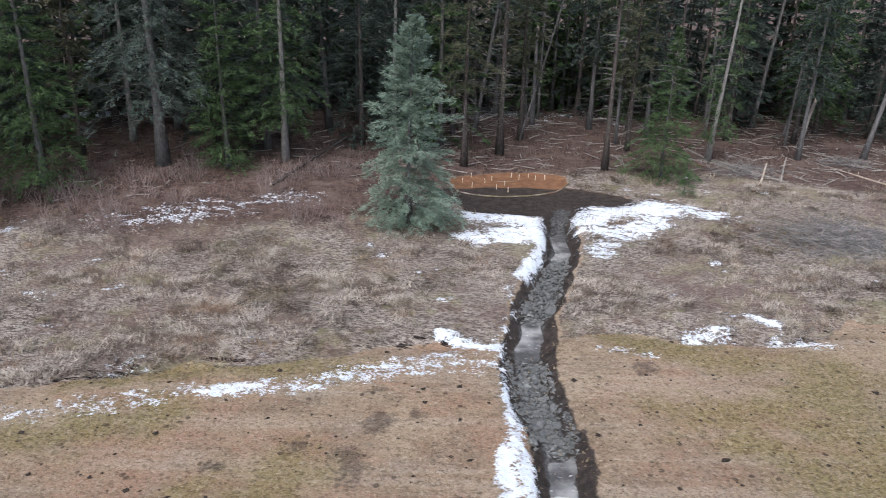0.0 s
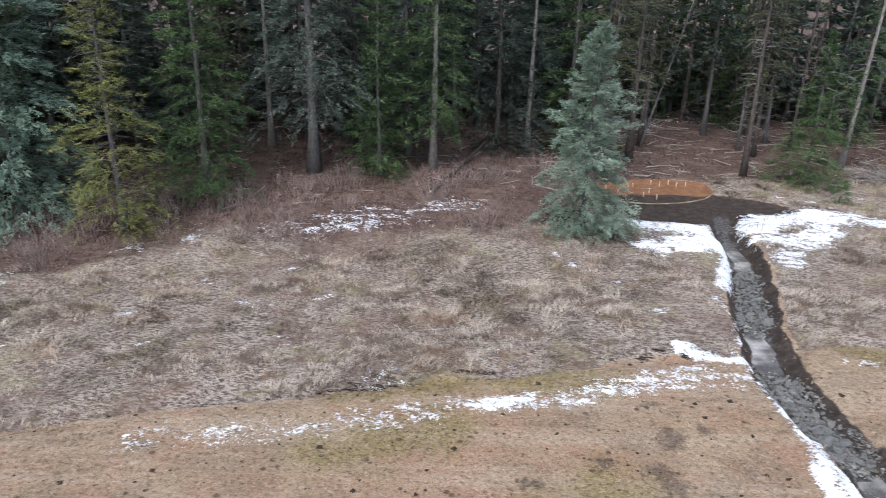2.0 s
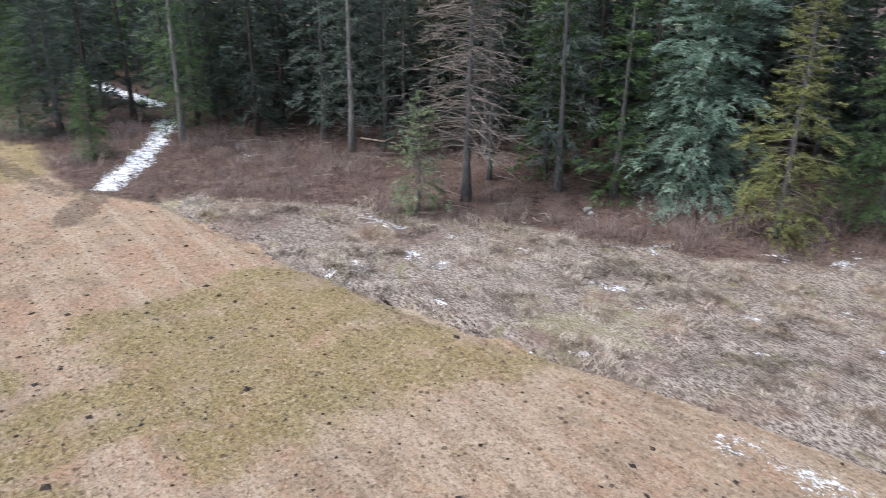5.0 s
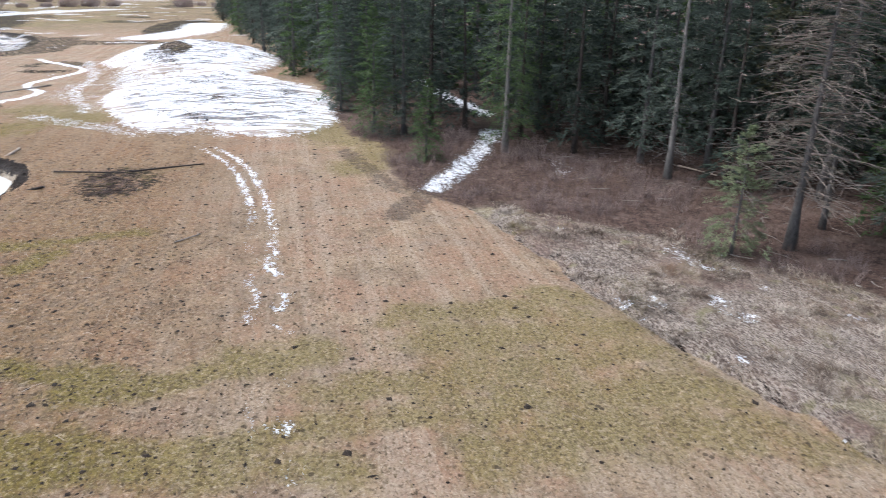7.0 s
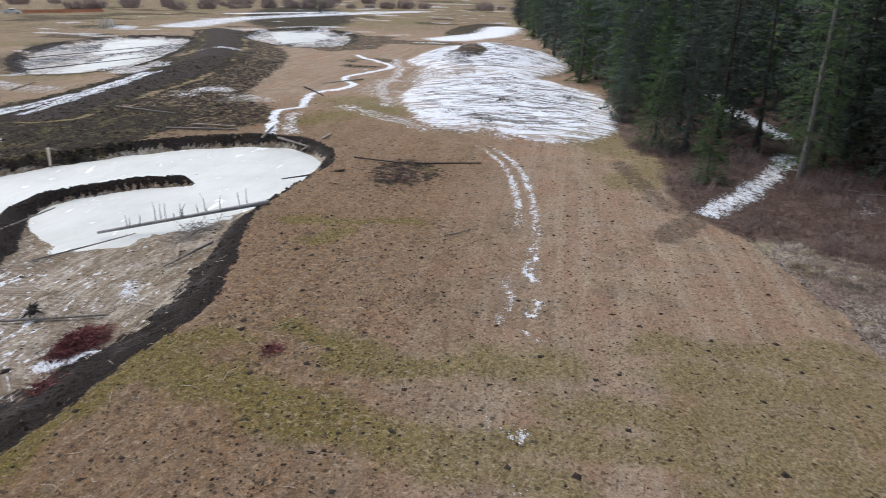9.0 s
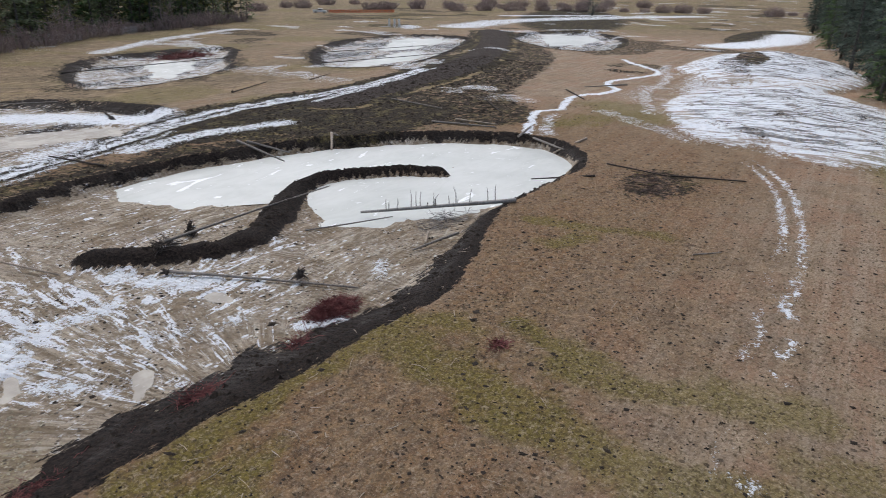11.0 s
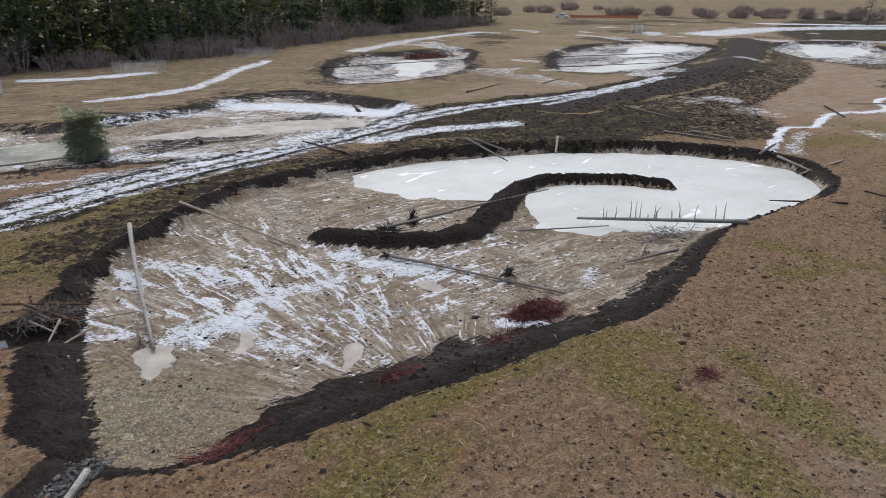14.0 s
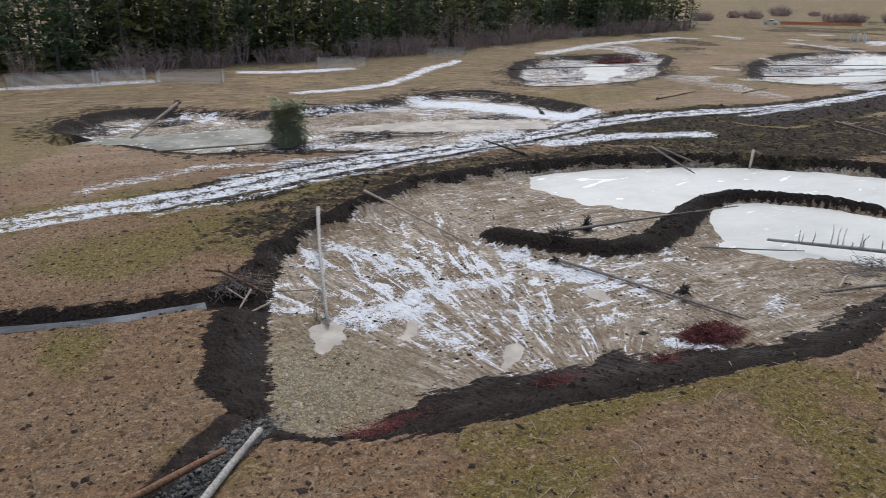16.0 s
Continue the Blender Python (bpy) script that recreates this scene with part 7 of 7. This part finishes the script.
def creek_stones():
    rng = np.random.default_rng(44)
    shapes = []
    for k in range(8):
        v, f = lumps([(0, 0, 0)], [1.0], rng, 0.6, 0.28)
        shapes.append(Parts().add(v, f).mesh("stone", STONE))
    for a, b, n, label in ((13, 20, 290, "stony riffle of grey broken rock in the upper creek"), (29, 42, 300, "stony riffle of grey broken rock in the lower creek"), (78, 85, 160, "grey rock apron at the ditch mouth")):
        bed = thing("rock_riffle", (*CREEK[(a + b) // 2], -0.52), label, "rocks")
        base = np.array(bed.matrix_basis.translation)
        for _ in range(n):
            u = rng.uniform(a, b)
            i = min(int(u), len(CREEK) - 2)
            p = CREEK[i] + (CREEK[i + 1] - CREEK[i]) * (u - i) + rng.uniform(-0.72, 0.72, 2) * (1, 0.4)
            s = (rng.gamma(4, 0.014) + 0.03) * (0.75 if a == 78 else 1)
            ob = new("stone", shapes[rng.integers(8)])
            ob.parent = bed
            ob.matrix_basis = Matrix.LocRotScale(Vector((p[0] - base[0], p[1] - base[1], 0.02 + 0.4 * s + rng.uniform(0, 0.05))), Euler((rng.uniform(-0.5, 0.5), rng.uniform(-0.5, 0.5), rng.uniform(0, 6.28))), (s, s * rng.uniform(0.6, 1), s))


def rock_chips():
    """Small broken rock between the stones of the riffles."""
    rng = np.random.default_rng(45)
    acc = Parts()
    for a, b, n in ((12, 21, 1300), (28, 43, 2000), (77, 86, 900)):
        u = rng.uniform(a, b, n)
        i = np.minimum(u.astype(int), len(CREEK) - 2)
        p = CREEK[i] + (CREEK[i + 1] - CREEK[i]) * (u - i)[:, None] + rng.uniform(-0.8, 0.8, (n, 2)) * (1, 0.4)
        z = np.maximum(survey(p[:, 0], p[:, 1])[0], -0.55)
        acc.add(*lumps(np.c_[p, z + 0.015], rng.gamma(3, 0.011, n) + 0.018, rng, 0.6, 0.35, True))
    stuff("rock_chips", acc, STONE, "small grey broken rock in the creek bed", "rocks")


creek_stones()
rock_chips()
for k, (x, y, s) in enumerate([(-34.7, 30.3, 0.27), (-34.2, 30.0, 0.18)]):
    v, f = lumps([(0, 0, 0)], [s], np.random.default_rng(k), 0.75, 0.2)
    rock = part("boulder", Parts().add(v, f), LICHEN, None)
    rock.matrix_basis = pose(x, y, height(x, y) + 0.15)
    tagged(rock, "pale rounded boulder in the red brush", "rock", "boulders")

STAKES = [(1.2, 45.9), (1.8, 46.9), (2.7, 46), (3.4, 44.6), (4, 45.5), (4.6, 47.6), (5.1, 47.2), (5.8, 47.6), (6.2, 47.1), (6.9, 47.3), (1.8, 44.9), (3.2, 46.7), (4.1, 44)]


def survey_stakes():
    acc = Parts().add(*box(0, 0, 0.08, 0.035, 0.025, 0.4))
    tip = Parts().add(*box(0, 0, 0.3, 0.04, 0.03, 0.05))
    for k, (x, y) in enumerate(STAKES):
        if k == 0:
            first = thing("stake", (x, y, height(x, y)), "short pale wooden stake in the orange clay bed", "stake", "stakes of the clay bed")
            part("lath", acc, LATH, first)
            part("painted_tip", tip, WHITE, first, "white painted tip")
        else:
            copy_thing(first, pose(x, y, height(x, y), 4 * math.sin(k * 2.1), 4 * math.cos(k * 1.7), 40 * k))


WHITE = speckled("white_paint", (0.7, 0.7, 0.7), (0.82, 0.82, 0.82), 5, 0.5, 0.05, 0.05)
survey_stakes()
log((3.6, 46.0, 0.3), (4.9, 46.2, 0.3), 0.02, 0.016, DEAD_WOOD, "thin grey pole lying on the clay bed", 90)
rim = Parts()
a = np.linspace(3.3, 6.0, 16)
rim_pts = np.stack([4.4 + 4.05 * np.cos(a), 45.6 + 0.18 * 4.05 * np.cos(a) + 2.65 * np.sin(a)], -1)
rim.add(*tube(np.c_[rim_pts, [height(p, q) + 0.05 for p, q in rim_pts]], np.full(16, 0.045), 6))
edging = part("straw_edging", rim, HAY, None)
tagged(edging, "pale straw roll edging the orange clay bed", "edging")

WIRE = speckled("galvanised_wire", (0.4, 0.41, 0.42), (0.6, 0.61, 0.62), 4, 0.5, 0, 0.1)
POST = speckled("steel_post", (0.16, 0.16, 0.15), (0.3, 0.3, 0.28), 6, 0.6, 0.1, 0.1)


def wire_pen(x, y, turn, length, depth=3.0, tall=1.5):
    """A wire plant guard: corner posts and four mesh sides."""
    pen = thing("wire_enclosure", (x, y, height(x, y)), "square wire mesh plant guard on thin steel posts", "fence", "plant guards of the far grass", turn)
    corners = [(-length / 2, -depth / 2), (length / 2, -depth / 2), (length / 2, depth / 2), (-length / 2, depth / 2)]
    for (ax, ay), (bx, by) in zip(corners, corners[1:] + corners[:1]):
        part("post", Parts().add(*tube([(ax, ay, -0.2), (ax, ay, tall + 0.1)], [0.035, 0.035], 6)), POST, pen)
        acc = Parts()
        for h in np.linspace(0.05, tall, 12):
            acc.add(*tube([(ax, ay, h), (bx, by, h)], [0.011, 0.011], 3, False))
        for u in np.linspace(0, 1, max(4, int(np.hypot(bx - ax, by - ay) / 0.2))):
            px, py = ax + (bx - ax) * u, ay + (by - ay) * u
            acc.add(*tube([(px, py, 0.03), (px, py, tall)], [0.009, 0.009], 3, False))
        part("mesh_panel", acc, WIRE, pen)


for x, y, turn, l in ((-46.0, -108, 12, 7), (-22.3, -97.5, -16, 8), (-69, -118, 14, 6.5), (-6.5, -99.5, 6, 10), (-100, -143, 25, 7), (-120, -152, 25, 8), (-14, -101.5, 5, 6)):
    wire_pen(x, y, turn, l)

ORANGE = speckled("orange_mesh", (0.5, 0.1, 0.04), (0.75, 0.2, 0.08), 3, 0.7, 0, 0.1)


def barrier_fence():
    p = spline([(-236, -186), (-243, -183), (-252, -178), (-262, -173)], n=4)
    fence = thing("barrier_fence", (*p[0], 0), "long orange plastic barrier fence on the far plain", "fence")
    for (ax, ay), (bx, by) in zip(p[:-1] - p[0], p[1:] - p[0]):
        part("post", Parts().add(*tube([(ax, ay, -0.2), (ax, ay, 1.25)], [0.05, 0.05], 5)), POST, fence)
        acc = Parts()
        for h in np.linspace(0.1, 1.1, 7):
            acc.add(*box(0, 0, 0, 1, 0.02, 0.12))
            t, l = math.atan2(by - ay, bx - ax), math.hypot(bx - ax, by - ay)
            acc.v[-1] = np.stack([(ax + bx) / 2 + acc.v[-1][:, 0] * l * math.cos(t) - acc.v[-1][:, 1] * math.sin(t), (ay + by) / 2 + acc.v[-1][:, 0] * l * math.sin(t) + acc.v[-1][:, 1] * math.cos(t), acc.v[-1][:, 2] + h], -1)
        part("net_panel", acc, ORANGE, fence)


barrier_fence()
GLASS = speckled("dark_window", (0.02, 0.025, 0.03), (0.04, 0.045, 0.05), 2, 0.1, 0, 0.0, 0.5)
TYRE = speckled("tyre_rubber", (0.012, 0.012, 0.012), (0.03, 0.03, 0.03), 12, 0.9, 0.2, 0.0)


def pickup(x, y, turn):
    car = thing("pickup_truck", (x, y, height(x, y)), "white pickup truck parked on the far plain", "vehicle", turn=turn)
    body = Parts().add(*box(0, 0, 0.72, 5.2, 1.85, 0.55)).add(*box(1.75, 0, 1.02, 1.5, 1.7, 0.12)).add(*box(-1.7, 0.86, 1.1, 1.8, 0.1, 0.25)).add(*box(-1.7, -0.86, 1.1, 1.8, 0.1, 0.25)).add(*box(-2.55, 0, 1.1, 0.08, 1.7, 0.25))
    part("body", body, WHITE, car)
    v, f = box(0.15, 0, 1.38, 2.0, 1.65, 0.75)
    v[v[:, 2] > 1.5, 0] = 0.15 + (v[v[:, 2] > 1.5, 0] - 0.15) * 0.68
    part("cab", Parts().add(v, f), WHITE, car)
    for s in (-1, 1):
        part("side_window", Parts().add(*box(0.15, s * 0.83, 1.45, 1.3, 0.03, 0.38)), GLASS, car)
    part("windscreen", Parts().add(*box(0.98, 0, 1.42, 0.06, 1.4, 0.42)), GLASS, car)
    for wx in (-1.6, 1.65):
        for s in (-0.86, 0.86):
            wheel = part("wheel", Parts().add(*tube([(wx, s - 0.12, 0.38), (wx, s + 0.12, 0.38)], [0.38, 0.38], 14)), TYRE, car)
            part("rim", Parts().add(*tube([(wx, s - 0.125, 0.38), (wx, s + 0.125, 0.38)], [0.22, 0.22], 10)), WIRE, wheel, "grey steel rim")


pickup(-232.3, -187.2, 127)


def standpipe(x, y, lean):
    p = thing("standpipe", (x, y, height(x, y)), "upright white plastic pipe in the wet ground", "pipe", "white pipes of the far pond")
    part("pipe", Parts().add(*tube([(0, 0, -0.3), (lean, 0, 2.0)], [0.28, 0.28], 12)), WHITE, p)
    part("cap", Parts().add(*tube([(lean, 0, 2.0), (lean, 0, 2.08)], [0.31, 0.29], 12)), WHITE, p)


for x, y, l in ((-190.2, -125.4, 0.1), (-190.9, -124.0, 0), (-191.7, -122.8, 0.3)):
    standpipe(x, y, l)
